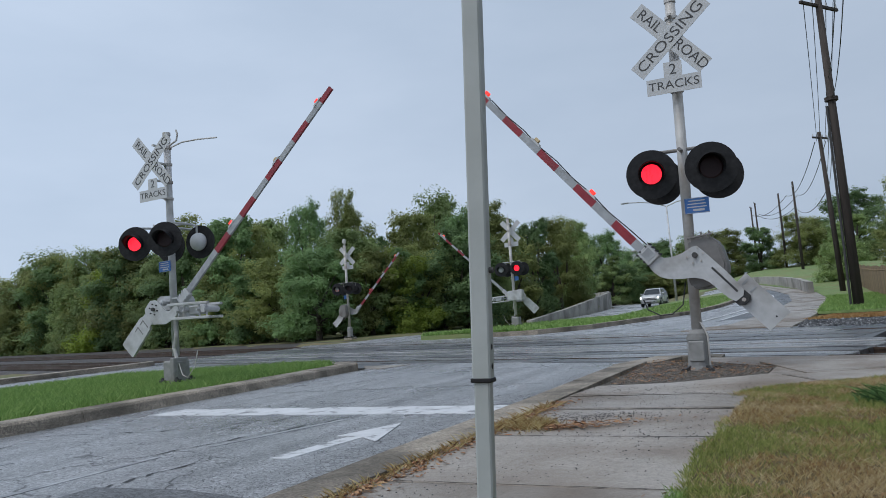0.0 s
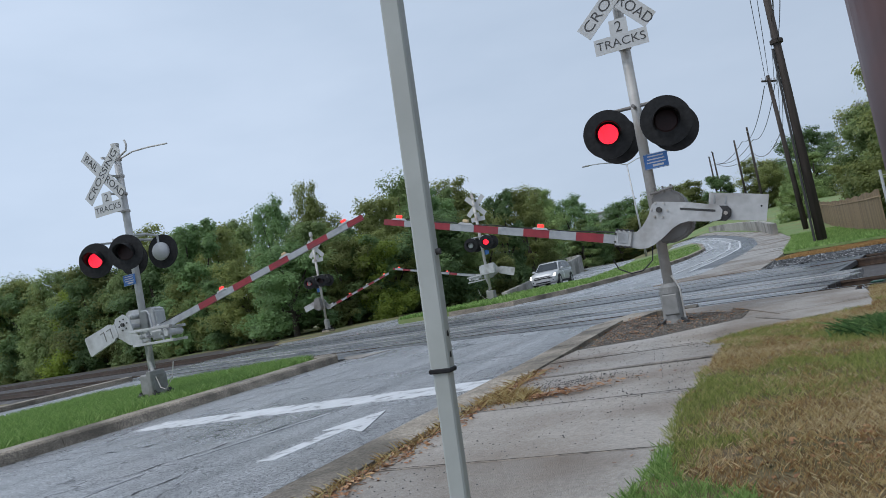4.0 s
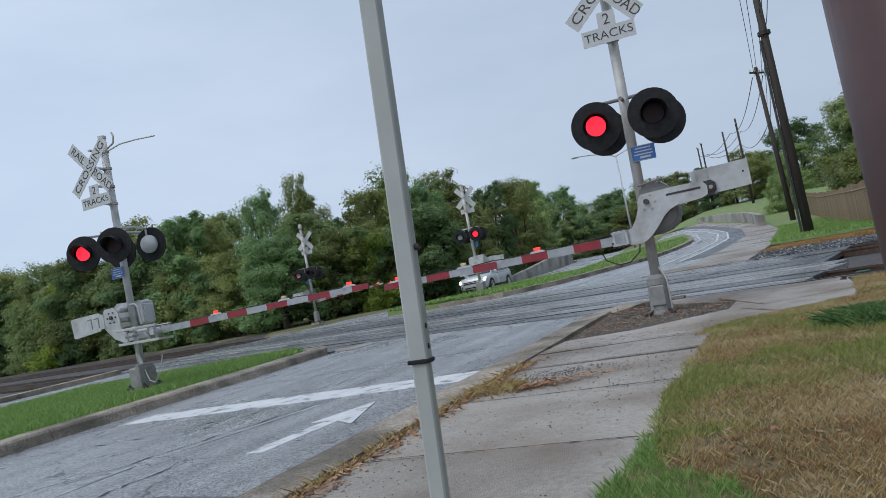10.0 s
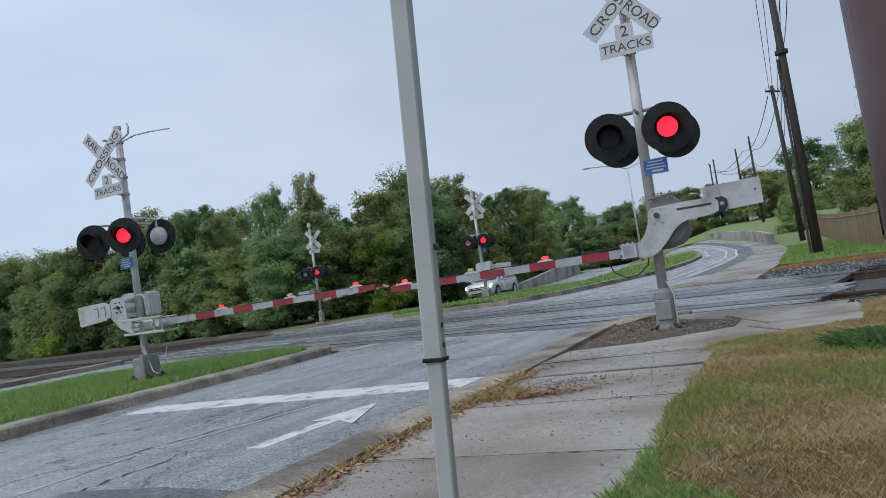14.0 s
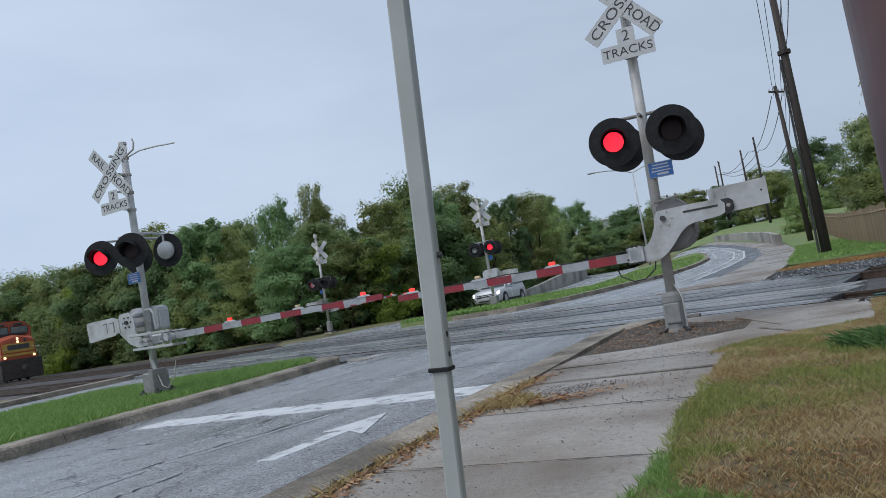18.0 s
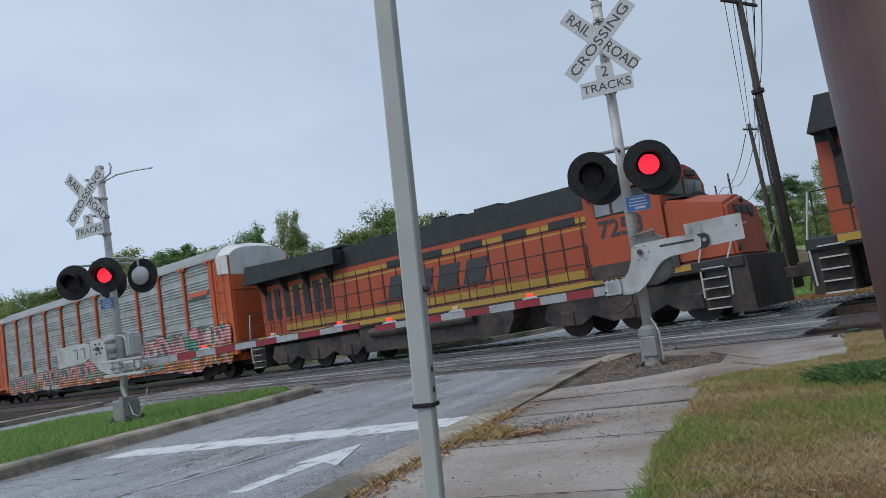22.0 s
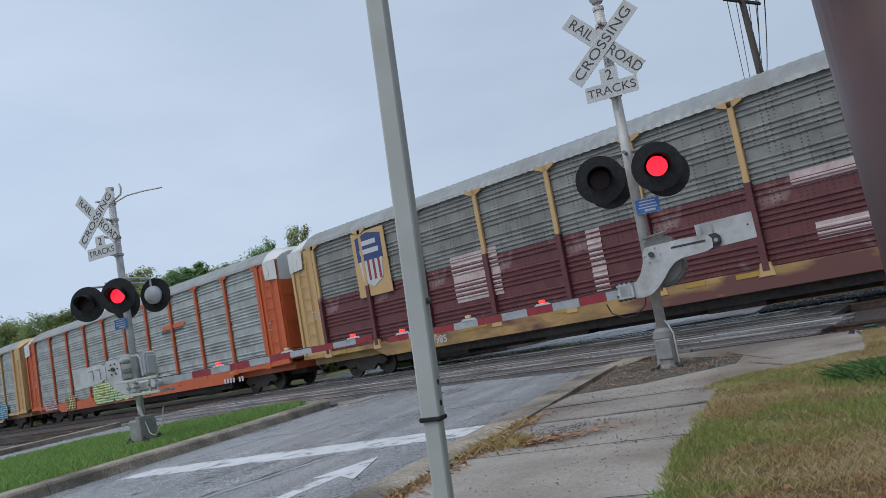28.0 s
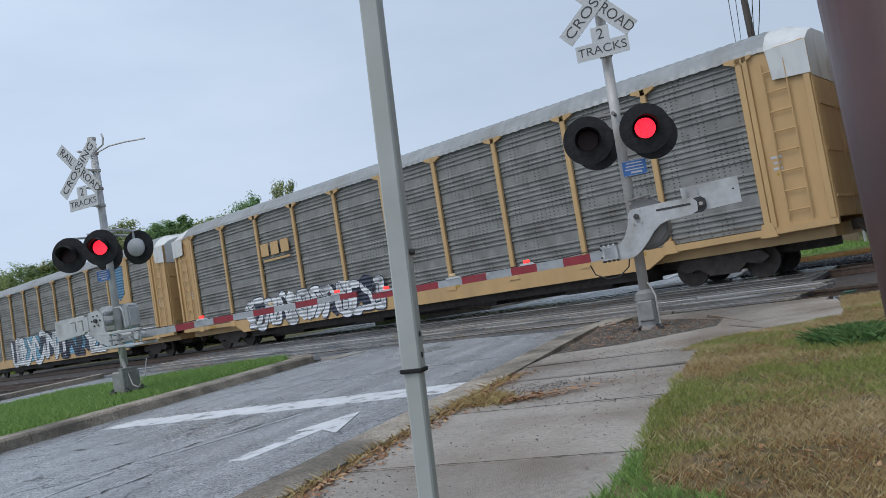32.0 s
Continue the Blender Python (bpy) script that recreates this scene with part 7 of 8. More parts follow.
    part("lower_intake", box(bmesh.new(), (2.36, 0, 0.40), (0.07, 1.0, 0.12), bevel=0.02), M_BLACK, body)
    part("number_plate", box(bmesh.new(), (2.415, 0, 0.52), (0.02, 0.32, 0.12), bevel=0.004), M_SIGN, body)
    return e


car = suv()


# ---- kerbs and pavement ----
def kerb_run(name, label, u0, u1, v_face, v_back, step, h=0.13):
    """Kerb lengths laid end to end along the road, with open joints."""
    e = thing(name, Matrix(), label, "kerb", kind="structure")
    rnd = random.Random(int(abs(v_face) * 10))
    u = u0
    sg = 1 if v_back > v_face else -1
    while u < u1 - 0.1:
        a, b = u + 0.006, min(u + step, u1) - 0.006
        bm = bmesh.new()
        dz = rnd.uniform(-0.008, 0.008)
        prof = [(v_face - sg * 0.02, -0.05), (v_face, 0.01), (v_face + sg * 0.03, h - 0.03), (v_face + sg * 0.07, h), (v_back, h + 0.005), (v_back, -0.08)]
        rows = []
        for uu in (a, (a + b) / 2, b):
            jit = rnd.uniform(-0.012, 0.012)
            rows.append([bm.verts.new((*uv(uu, v + jit), ground_z(*uv(uu, v)) + z + dz)) for v, z in prof])
        for r, s in zip(rows, rows[1:]):
            for i in range(len(prof) - 1):
                bm.faces.new((r[i], r[i + 1], s[i + 1], s[i]))
        bm.faces.new(rows[0])
        bm.faces.new(rows[-1])
        part("kerb_stone", bm, M_KERB, e)
        u += step
    return e


kerb_run("pavement_kerb", "old stained concrete kerb between road and pavement", -6.0, 11.6, KERB_V, -2.64, 3.05)
kerb_run("median_kerb", "chipped brown concrete kerb round the median", -6.0, 13.6, MED_V, MED_V - 0.42, 2.6, 0.15)
tagged(slab("median_nose", [uv(13.6, -9.1), uv(14.15, -9.5), uv(14.5, -10.4), uv(14.1, -10.3), uv(13.6, -9.52)], 0.15, 0.2, M_KERB), "rounded concrete nose of the median", "kerb", kind="structure")
tagged(slab("median_apron", [uv(13.7, -8.6), uv(14.6, -8.4), uv(14.6, -9.6), uv(13.9, -9.1)], 0.012, 0.1, M_CONCRETE), "small pale concrete apron at the median's nose", "pavement", kind="structure")
tagged(slab("kerb_return", [uv(11.6, -3.15), uv(12.9, -2.75), (4.2, 12.2), (4.0, 11.75), uv(12.6, -2.3), uv(11.6, -2.54)], 0.10, 0.2, M_KERB), "concrete kerb return at the crossing", "kerb", kind="structure")

walk_e = thing("pavement", Matrix(), "stained concrete pavement of cast slabs", "pavement", kind="structure")
JOINTS = [-6.3, -4.85, -3.4, -1.95, -0.5, 0.98, 2.43, 3.88, 5.33, 6.72, 7.66]
rs = random.Random(9)
for i, (a, b) in enumerate(zip(JOINTS, JOINTS[1:])):
    t = 0.135 + rs.uniform(-0.006, 0.008)
    bm = bmesh.new()
    vs = []
    for u, v, dz in ((a + 0.012, WALK_V0 + 0.02, 0), (a + 0.012, WALK_V1, 0.004), (b - 0.012, WALK_V1, rs.uniform(-0.012, 0.012)), (b - 0.012, WALK_V0 + 0.02, rs.uniform(-0.012, 0.012))):
        vs.append((*uv(u, v), ground_z(*uv(u, v)) + t + dz))
    top = [bm.verts.new(p) for p in vs]
    low = [bm.verts.new((p[0], p[1], p[2] - 0.14)) for p in vs]
    bm.faces.new(top)
    for k in range(4):
        bm.faces.new((top[k], low[k], low[(k + 1) % 4], top[(k + 1) % 4]))
    bmesh.ops.bevel(bm, geom=[e for e in bm.edges if all(v in top for v in e.verts)], offset=0.008, segments=1, affect="EDGES")
    part("paving_slab", bm, M_CONCRETE, walk_e)
def open_joint(a, b, w, seed):
    """A dark, crumbling joint between two slabs; a and b are (x, y)."""
    rnd = random.Random(seed)
    bm = bmesh.new()
    d = Vector((b[0] - a[0], b[1] - a[1]))
    nrm = Vector((-d.y, d.x)).normalized()
    rows = []
    n = 26
    for i in range(n + 1):
        p = Vector(a) + d * i / n + nrm * rnd.uniform(-0.006, 0.006)
        ww = w * rnd.uniform(0.35, 1.2)
        rows.append([bm.verts.new((p.x + nrm.x * o, p.y + nrm.y * o, ground_z(p.x, p.y) + 0.1465)) for o in (-ww, ww)])
    for r, s in zip(rows, rows[1:]):
        bm.faces.new((r[0], r[1], s[1], s[0]))
    return part("joint", bm, M_JOINT, walk_e, "dark crumbling joint")


M_JOINT = mat("dirt in a joint", [(0.02, 0.017, 0.014), (0.06, 0.048, 0.036)], 60, (0.8, 0.95))
for i, (u, w) in enumerate(((2.43, 0.011), (3.88, 0.009), (5.33, 0.014), (6.72, 0.007), (7.66, 0.012))):
    open_joint(uv(u, WALK_V0 + 0.03), uv(u, WALK_V1 - 0.05), w, i)
open_joint((3.42, 8.62), (4.75, 8.36), 0.010, 20)
open_joint((3.56, 7.42), (3.52, 8.4), 0.006, 21)
open_joint((3.0, 7.55), (4.28, 7.62), 0.02, 22)
for pts, dz in (([uv(7.67, WALK_V0 + 0.02), uv(7.67, WALK_V1), (3.2, 7.3), (3.55, 7.36), (3.5, 8.55), (3.43, 8.68), (2.32, 8.5), uv(8.5, -2.5)], 0.135),
                ([(3.565, 7.36), (4.33, 7.42), (4.75, 8.3), (3.92, 8.65), (3.75, 8.4), (3.52, 8.5)], 0.139),
                ([(3.76, 8.42), (4.76, 8.31), (5.2, 9.2), (4.3, 9.6), (3.85, 9.45)], 0.143)):
    slab("paving_slab", pts, dz, 0.16, M_CONCRETE, walk_e)
slab("paving_bed", [(2.6, 8.3), (3.2, 7.35), (4.3, 7.44), (5.25, 9.4), (3.95, 10.2), (3.9, 9.5), (3.45, 8.7)], 0.131, 0.2, M_CONCRETE, walk_e)
slab("paving_strip", [(3.95, 9.55), (5.1, 9.35), (5.6, 10.1), (3.75, 11.75), (3.5, 11.5)], 0.10, 0.14, M_CONCRETE, walk_e)

BED = [uv(8.5, -2.52), (2.32, 8.55), (3.43, 8.73), (3.88, 9.50), (3.52, 10.5), (3.15, 11.2), uv(11.6, -2.52)]
bed = slab("gravel_bed", BED, 0.115, 0.15, M_GRIT)
tagged(bed, "bed of brown gravel and dead leaves round the signal", "gravel", kind="structure")


# ---- scattered stuff ----
def inside(poly, x, y):
    c = False
    for (x0, y0), (x1, y1) in zip(poly, poly[1:] + poly[:1]):
        if (y0 > y) != (y1 > y) and x < (x1 - x0) * (y - y0) / (y1 - y0) + x0:
            c = not c
    return c


def fill(poly, n, seed):
    rnd = random.Random(seed)
    xs, ys = [p[0] for p in poly], [p[1] for p in poly]
    out = []
    while len(out) < n:
        x, y = rnd.uniform(min(xs), max(xs)), rnd.uniform(min(ys), max(ys))
        if inside(poly, x, y):
            out.append((x, y))
    return out


def stuff(name, v, f, material, label, category, parent=None):
    me = bpy.data.meshes.new(name)
    me.from_pydata(v, [], f)
    me.materials.append(material)
    return tagged(new(name, me), label, category, kind="stuff")


def stones(name, spots, size, dz, material, label, seed, parent=None):
    rnd = random.Random(seed)
    v, f = [], []
    for x, y in spots:
        s = size * rnd.uniform(0.5, 1.3)
        z = ground_z(x, y) + dz + s * rnd.uniform(-0.1, 0.35)
        i = len(v)
        a = rnd.uniform(0, 6.28)
        for k in range(4):
            v.append((x + s * rnd.uniform(0.6, 1.1) * math.cos(a + k * 1.57), y + s * rnd.uniform(0.6, 1.1) * math.sin(a + k * 1.57), z + s * rnd.uniform(-0.2, 0.2)))
        v.append((x + s * rnd.uniform(-0.3, 0.3), y + s * rnd.uniform(-0.3, 0.3), z + s * rnd.uniform(0.5, 0.8)))
        v.append((x, y, z - s * 0.6))
        for k in range(4):
            f.append((i + k, i + (k + 1) % 4, i + 4))
            f.append((i + (k + 1) % 4, i + k, i + 5))
    return stuff(name, v, f, material, label, "gravel", parent)


def island_mat(name, stops, rough=(0.6, 0.8), patch=None):
    """Colour by piece, and by patches of ground where given."""
    m = mat(name, [(0.0, (0.5, 0.5, 0.5)), (1.0, (0.5, 0.5, 0.5))], 4, rough)
    n, l = m.node_tree.nodes, m.node_tree.links
    g = n.new("ShaderNodeNewGeometry")
    r = ramp(n, stops)
    l.new(g.outputs["Random Per Island"], r.inputs["Fac"])
    out = r.outputs["Color"]
    if patch:
        co = n.new("ShaderNodeTexCoord")
        t = n.new("ShaderNodeTexNoise")
        t.inputs["Scale"].default_value, t.inputs["Detail"].default_value = patch[1], 3.0
        l.new(co.outputs["Object"], t.inputs["Vector"])
        k = ramp(n, [(patch[2], (0, 0, 0)), (patch[3], (1, 1, 1))])
        l.new(t.outputs["Fac"], k.inputs["Fac"])
        r2 = ramp(n, patch[0])
        l.new(g.outputs["Random Per Island"], r2.inputs["Fac"])
        mi = n.new("ShaderNodeMix")
        mi.data_type = "RGBA"
        l.new(k.outputs["Color"], mi.inputs["Factor"])
        l.new(out, mi.inputs["A"])
        l.new(r2.outputs["Color"], mi.inputs["B"])
        out = mi.outputs["Result"]
    l.new(out, n["Principled BSDF"].inputs["Base Color"])
    return m


M_STONE = island_mat("loose ballast stones", [(0, (0.012, 0.013, 0.015)), (0.6, (0.05, 0.053, 0.058)), (0.85, (0.16, 0.165, 0.17)), (1, (0.36, 0.37, 0.38))])
M_CHIPS = island_mat("pale road chippings", [(0, (0.08, 0.08, 0.085)), (0.5, (0.18, 0.18, 0.185)), (1, (0.34, 0.34, 0.345))])
M_PEBBLE = island_mat("brown pebbles", [(0, (0.045, 0.04, 0.035)), (0.6, (0.12, 0.105, 0.09)), (1, (0.30, 0.28, 0.25))])
M_LEAFLITTER = island_mat("dead leaves", [(0, (0.14, 0.06, 0.025)), (0.5, (0.30, 0.14, 0.06)), (1, (0.44, 0.27, 0.14))])
GREENS = [(0, (0.12, 0.215, 0.055)), (0.6, (0.23, 0.37, 0.105)), (1, (0.37, 0.49, 0.18))]
TANS = [(0, (0.156, 0.095, 0.042)), (0.45, (0.408, 0.276, 0.121)), (0.8, (0.467, 0.389, 0.176)), (1, (0.602, 0.503, 0.296))]
M_BLADE = translucent(island_mat("green grass blades", GREENS), 0.35)
M_OLIVE = translucent(island_mat("olive grass blades", [(0, (0.104, 0.139, 0.033)), (0.6, (0.276, 0.319, 0.086)), (1, (0.475, 0.468, 0.181))]), 0.3)
M_TAN = translucent(island_mat("dry tan grass blades", TANS), 0.25)


def blades(name, spots, h, w, dz, material, label, seed, lean=0.5):
    rnd = random.Random(seed)
    v, f = [], []
    for x, y in spots:
        z = ground_z(x, y) + dz
        a = rnd.uniform(0, 6.28)
        hh = h * rnd.uniform(0.45, 1.25)
        c, s = math.cos(a) * w, math.sin(a) * w
        lx, ly = rnd.gauss(0, lean) * hh, rnd.gauss(0, lean) * hh
        i = len(v)
        v += [(x - c, y - s, z), (x + c, y + s, z), (x + lx * 0.45 + c * 0.6, y + ly * 0.45 + s * 0.6, z + hh * 0.6), (x + lx, y + ly, z + hh)]
        f += [(i, i + 1, i + 2), (i, i + 2, i + 3)]
    return stuff(name, v, f, material, label, "grass")


def patch_noise(x, y, k=0.55):
    return noise.noise(Vector((x * k + 3.1, y * k - 7.7, 0.3)))


EDGE_V = -0.83
GREEN_U0, GREEN_K, BARE, WEED = 3.74, -1.6, (1.75, 3.25), (3.52, 5.95)
VERGE = [uv(1.6, EDGE_V - 0.12), uv(7.55, EDGE_V - 0.12), (3.0, 7.45), (4.30, 7.55), (5.3, 9.3), (7.2, 8.2), (6.5, 3.0), (3.2, 1.2)]
tan_s, straw_s, brown_s, green_s, lush_s = [], [], [], [], []
rg = random.Random(77)
for x, y in fill(VERGE, 430000, 21):
    u = x * ROAD.x + y * ROAD.y
    edge = (x * ROAD_R.x + y * ROAD_R.y) - EDGE_V
    if edge < 0.0 + 0.07 * noise.noise(Vector((u * 2.3, 1.7, 0))) + 0.05 * noise.noise(Vector((u * 9, 4.1, 0))) and u < 7.4:
        continue
    if patch_noise(x + 9, y, 7.0) + 0.5 * patch_noise(x, y, 17.0) < -0.30 and rg.random() < 0.75:
        continue
    near = u - (GREEN_U0 + GREEN_K * edge) + 0.25 * patch_noise(x, y, 2.5)
    if near < 0:
        lush_s.append((x, y))
        continue
    # greener beside the pavement and in the middle, browner towards the column
    g = 0.34 + 0.75 * patch_noise(x, y, 0.9) + 0.55 * patch_noise(x, y, 3.1) + 0.35 * patch_noise(x, y, 8.0)
    g += 0.55 * (1 - smooth(0.05, 0.38, edge + 0.2 * patch_noise(x, y, 2.0))) * (1 - smooth(4.7, 5.7, u))
    g += 0.25 * smooth(4.1, 4.7, u) * (1 - smooth(5.4, 6.3, u))
    g -= 0.45 * (1 - smooth(0.5, 1.2, math.hypot(x - BARE[0], y - BARE[1])))
    g += 0.8 * (1 - smooth(0.25, 0.7, math.hypot(x - WEED[0], y - WEED[1])))
    if g > 0.15 + 0.75 * rg.random():
        green_s.append((x, y))
    elif rg.random() < 0.20 + 0.5 * smooth(-0.1, 0.35, patch_noise(x - 4, y, 2.2)):
        straw_s.append((x, y))
    elif rg.random() < 0.42 + 0.6 * patch_noise(x + 5, y + 2, 1.6):
        brown_s.append((x, y))
    else:
        tan_s.append((x, y))
M_STRAW = translucent(island_mat("pale straw blades", [(0, (0.323, 0.232, 0.108)), (0.5, (0.531, 0.417, 0.226)), (1, (0.684, 0.574, 0.362))]), 0.25)
M_DEAD = translucent(island_mat("dead brown blades", [(0, (0.09, 0.05, 0.022)), (0.5, (0.24, 0.13, 0.055)), (1, (0.42, 0.24, 0.10))]), 0.2)
blades("verge_grass_lush", lush_s, 0.050, 0.0015, 0.14, M_BLADE, "lush green grass at the verge's near corner", 71, 0.38)
blades("verge_grass_green", green_s, 0.040, 0.0013, 0.14, M_OLIVE, "olive green tufts in the verge", 1, 0.4)
blades("verge_grass_dry", tan_s, 0.034, 0.0012, 0.14, M_TAN, "dry tan grass of the verge", 2, 0.5)
blades("verge_grass_straw", straw_s, 0.034, 0.0009, 0.14, M_STRAW, "pale straw stalks in the verge", 75, 0.6)
blades("verge_grass_dead", brown_s, 0.030, 0.0013, 0.14, M_DEAD, "dead brown grass of the verge", 76, 0.6)
rw = random.Random(12)
M_WEED = translucent(island_mat("dark green weed leaves", [(0, (0.035, 0.075, 0.025)), (0.6, (0.10, 0.19, 0.06)), (1, (0.20, 0.30, 0.10))]), 0.3)
blades("weeds", [(WEED[0] + rw.gauss(0, 0.15), WEED[1] + rw.gauss(0, 0.17)) for k in range(3000)], 0.10, 0.0075, 0.14, M_WEED, "patch of taller green weeds", 3, 0.9)
MED = [uv(4, MED_V - 0.46), uv(13.3, MED_V - 0.46), uv(14.0, -10.0), uv(14.3, -11.0), uv(13.2, -15.8), uv(4, -16.0)]
blades("median_grass", fill(MED, 70000, 22), 0.12, 0.005, 0.12, M_BLADE, "lush green grass of the median", 4, 0.45)
blades("kerb_weeds", [uv(u, KERB_V - 0.02 + 0.03 * math.sin(u * 41)) for u in [4 + 7.4 * ((k * 0.618) % 1) for k in range(1400)] if noise.noise(Vector((u * 1.3, 0, 0))) > -0.05], 0.05, 0.004, 0.0, M_BLADE, "weeds along the kerb foot", 5)
dry = []
rk = random.Random(31)
for k in range(1100):
    u = rk.uniform(3.2, 7.0)
    dry.append(uv(u, -2.53 + rk.gauss(0, 0.035)))
for k in range(1300):
    dry.append((0.50 + rk.gauss(0, 0.11), 6.25 + rk.gauss(0, 0.11)))
blades("dry_tufts", dry, 0.06, 0.003, 0.125, M_TAN, "tufts of dead tan grass at the pavement's edge", 6, 0.9)


def leaves(name, spots, size, dz, label, seed):
    rnd = random.Random(seed)
    v, f = [], []
    for x, y in spots:
        s, a, z = size * rnd.uniform(0.5, 1.3), rnd.uniform(0, 6.28), ground_z(x, y) + dz + rnd.uniform(0, 0.02)
        c, t = math.cos(a) * s, math.sin(a) * s
        i = len(v)
        v += [(x - c, y - t, z), (x + t * 0.45, y - c * 0.45, z + rnd.uniform(0, s * 0.6)), (x + c, y + t, z + rnd.uniform(0, s * 0.5)), (x - t * 0.45, y + c * 0.45, z + rnd.uniform(0, s * 0.4))]
        f.append((i, i + 1, i + 2, i + 3))
    return stuff(name, v, f, M_LEAFLITTER, label, "leaves")


lf = [uv(rk.uniform(2.8, 7.2), -2.5 + abs(rk.gauss(0, 0.10)) - 0.05) for _ in range(1500)]
lf += [(0.62 + abs(rk.gauss(0, 0.35)), 6.05 + rk.gauss(0, 0.07)) for _ in range(420)]
lf += [p for p in fill(BED, 900, 33)]
lf += [(BARE[0] + rk.gauss(0, 0.45), BARE[1] + rk.gauss(0, 0.3)) for _ in range(420)]
leaves("leaf_litter", lf, 0.022, 0.135, "brown dead leaves and twigs", 7)
stones("bed_pebbles", fill(BED, 8500, 34), 0.009, 0.118, M_PEBBLE, "loose brown pebbles round the signal", 8)
specks = [uv(rk.uniform(2.6, 8.4), rk.uniform(WALK_V0, WALK_V1)) for _ in range(1500)] + [(1.0 + rk.gauss(0, 0.25), 6.45 + rk.gauss(0, 0.16)) for _ in range(500)]
stones("pavement_specks", specks, 0.0065, 0.139, M_LETTER, "dark seeds and grit lying on the pavement", 9)
stones("road_chips", [uv(rk.uniform(3.2, 9.0), KERB_V - abs(rk.gauss(0, 0.6))) for _ in range(5000)], 0.006, 0.0, M_CHIPS, "loose chippings along the road's edge", 10)

# ---- road markings and cracks ----


def mark(pts, material, label, dz=0.005):
    ob = slab("road_marking", [uv(*p) for p in pts], dz, 0.006, material)
    tagged(ob, label, "road marking", kind="structure")


mark([(7.42, -3.32), (8.02, -3.22), (8.06, -8.35), (7.5, -8.5)], M_PAINT, "worn white stop line")
mark([(5.05, -4.32), (5.05, -4.14), (6.2, -4.02), (6.2, -4.2)], M_PAINT, "white shaft of the lane arrow")
mark([(6.05, -4.36), (6.8, -4.08), (5.8, -3.76), (6.0, -4.02)], M_PAINT, "white head of the lane arrow", 0.009)
tagged(slab("asphalt_patch", [uv(-5, KERB_V - 0.06), uv(3.2, KERB_V - 0.06), uv(3.84, -3.4), uv(3.98, -4.2), uv(3.93, -5.04), uv(-5, -5.04)], 0.006, 0.05, M_CHIP), "darker patch of coarse asphalt beside the kerb", "road", kind="structure")
mark([(-4.0, -5.12), (-4.0, -5.05), (3.93, -5.05), (3.93, -5.12)], M_PAINT_OLD, "faded lane line")
mark([(1.6, -5.66), (1.6, -5.58), (5.0, -5.52), (5.0, -5.6)], M_PAINT_OLD, "faded lane line")
mark([(5.5, -5.45), (5.5, -5.37), (7.05, -4.92), (7.05, -5.0)], M_PAINT_OLD, "faded lane line")
mark([(2.0, -7.6), (2.0, -7.52), (4.6, -7.0), (4.6, -7.1)], M_PAINT_OLD, "faded lane line")
for (u0, v0, u1, v1, w, sd) in ((5.9, -8.7, 6.3, -7.0, 0.02, 1), (6.3, -7.0, 6.9, -6.2, 0.03, 2), (4.6, -5.9, 7.4, -4.95, 0.025, 3), (3.4, -5.0, 5.0, -4.9, 0.02, 4), (6.9, -5.9, 9.5, -5.6, 0.016, 5), (8.6, -8.2, 12.6, -7.0, 0.02, 6), (9.0, -6.1, 13.0, -4.6, 0.018, 7), (2.5, -7.2, 5.4, -8.2, 0.02, 8), (9.8, -8.9, 10.2, -3.6, 0.014, 9)):
    rc = random.Random(sd)
    bm = bmesh.new()
    n = 16
    a, b = [], []
    for i in range(n + 1):
        t = i / n
        u, v = u0 + (u1 - u0) * t + rc.uniform(-0.05, 0.05), v0 + (v1 - v0) * t + rc.uniform(-0.05, 0.05)
        ww = w * rc.uniform(0.3, 1.3)
        for off, out in ((-ww, a), (ww, b)):
            x, y = uv(u + off * 0.7, v + off * 0.7)
            out.append(bm.verts.new((x, y, ground_z(x, y) + 0.0045)))
    for i in range(n):
        bm.faces.new((a[i], a[i + 1], b[i + 1], b[i]))
    tagged(part("crack", bm, M_CRACK), "dark ragged crack in the asphalt", "crack", kind="structure")
# far road edge lines
tagged(ribbon("road_shoulder", offset_line(FAR_R, -0.95)[2:10], offset_line(FAR_R, -0.02)[2:10], 0.008, M_NEW_ASPHALT, thick=0.01), "dark resurfaced shoulder of the far road", "road", kind="structure")
for line, off, w in ((FAR_R, -0.95, 0.13), (FAR_R, -1.6, 0.14), (ISL_R, 0.5, 0.1)):
    L0, L1 = offset_line(line, off)[2:10], offset_line(line, off - w)[2:10]
    tagged(ribbon("edge_line", L1, L0, 0.02, M_PAINT, thick=0.005), "white edge line of the far road", "road marking", kind="structure")
tagged(ribbon("far_pavement", FAR_R[:10], FOOT_OUT, 0.03, M_CONCRETE), "stained concrete footway beside the far road", "pavement", kind="structure")
HILL_A = [*FOOT_OUT[2:], (31.5, 104.0)]
HILL_B = [(16.4, 24.5), (18.0, 29.5), (20.5, 34.0), (26.0, 43.0), (34.0, 54.0), (42.0, 66.0), (48.0, 80.0), (54.0, 96.0), (58.0, 125.0)]
tagged(ribbon("hill_lawn", HILL_A, HILL_B, 0.05, M_LAWN, rise=0.5), "green grass slope below the fence", "lawn", kind="structure")

# ---- crossing panels, ballast ----
xp = thing("crossing_panels", Matrix(), "wet concrete and rubber panels between and beside the rails", "crossing panel", kind="structure")
pm = {}
PANEL_YAW = math.degrees(math.atan2(TR_D.y, TR_D.x))
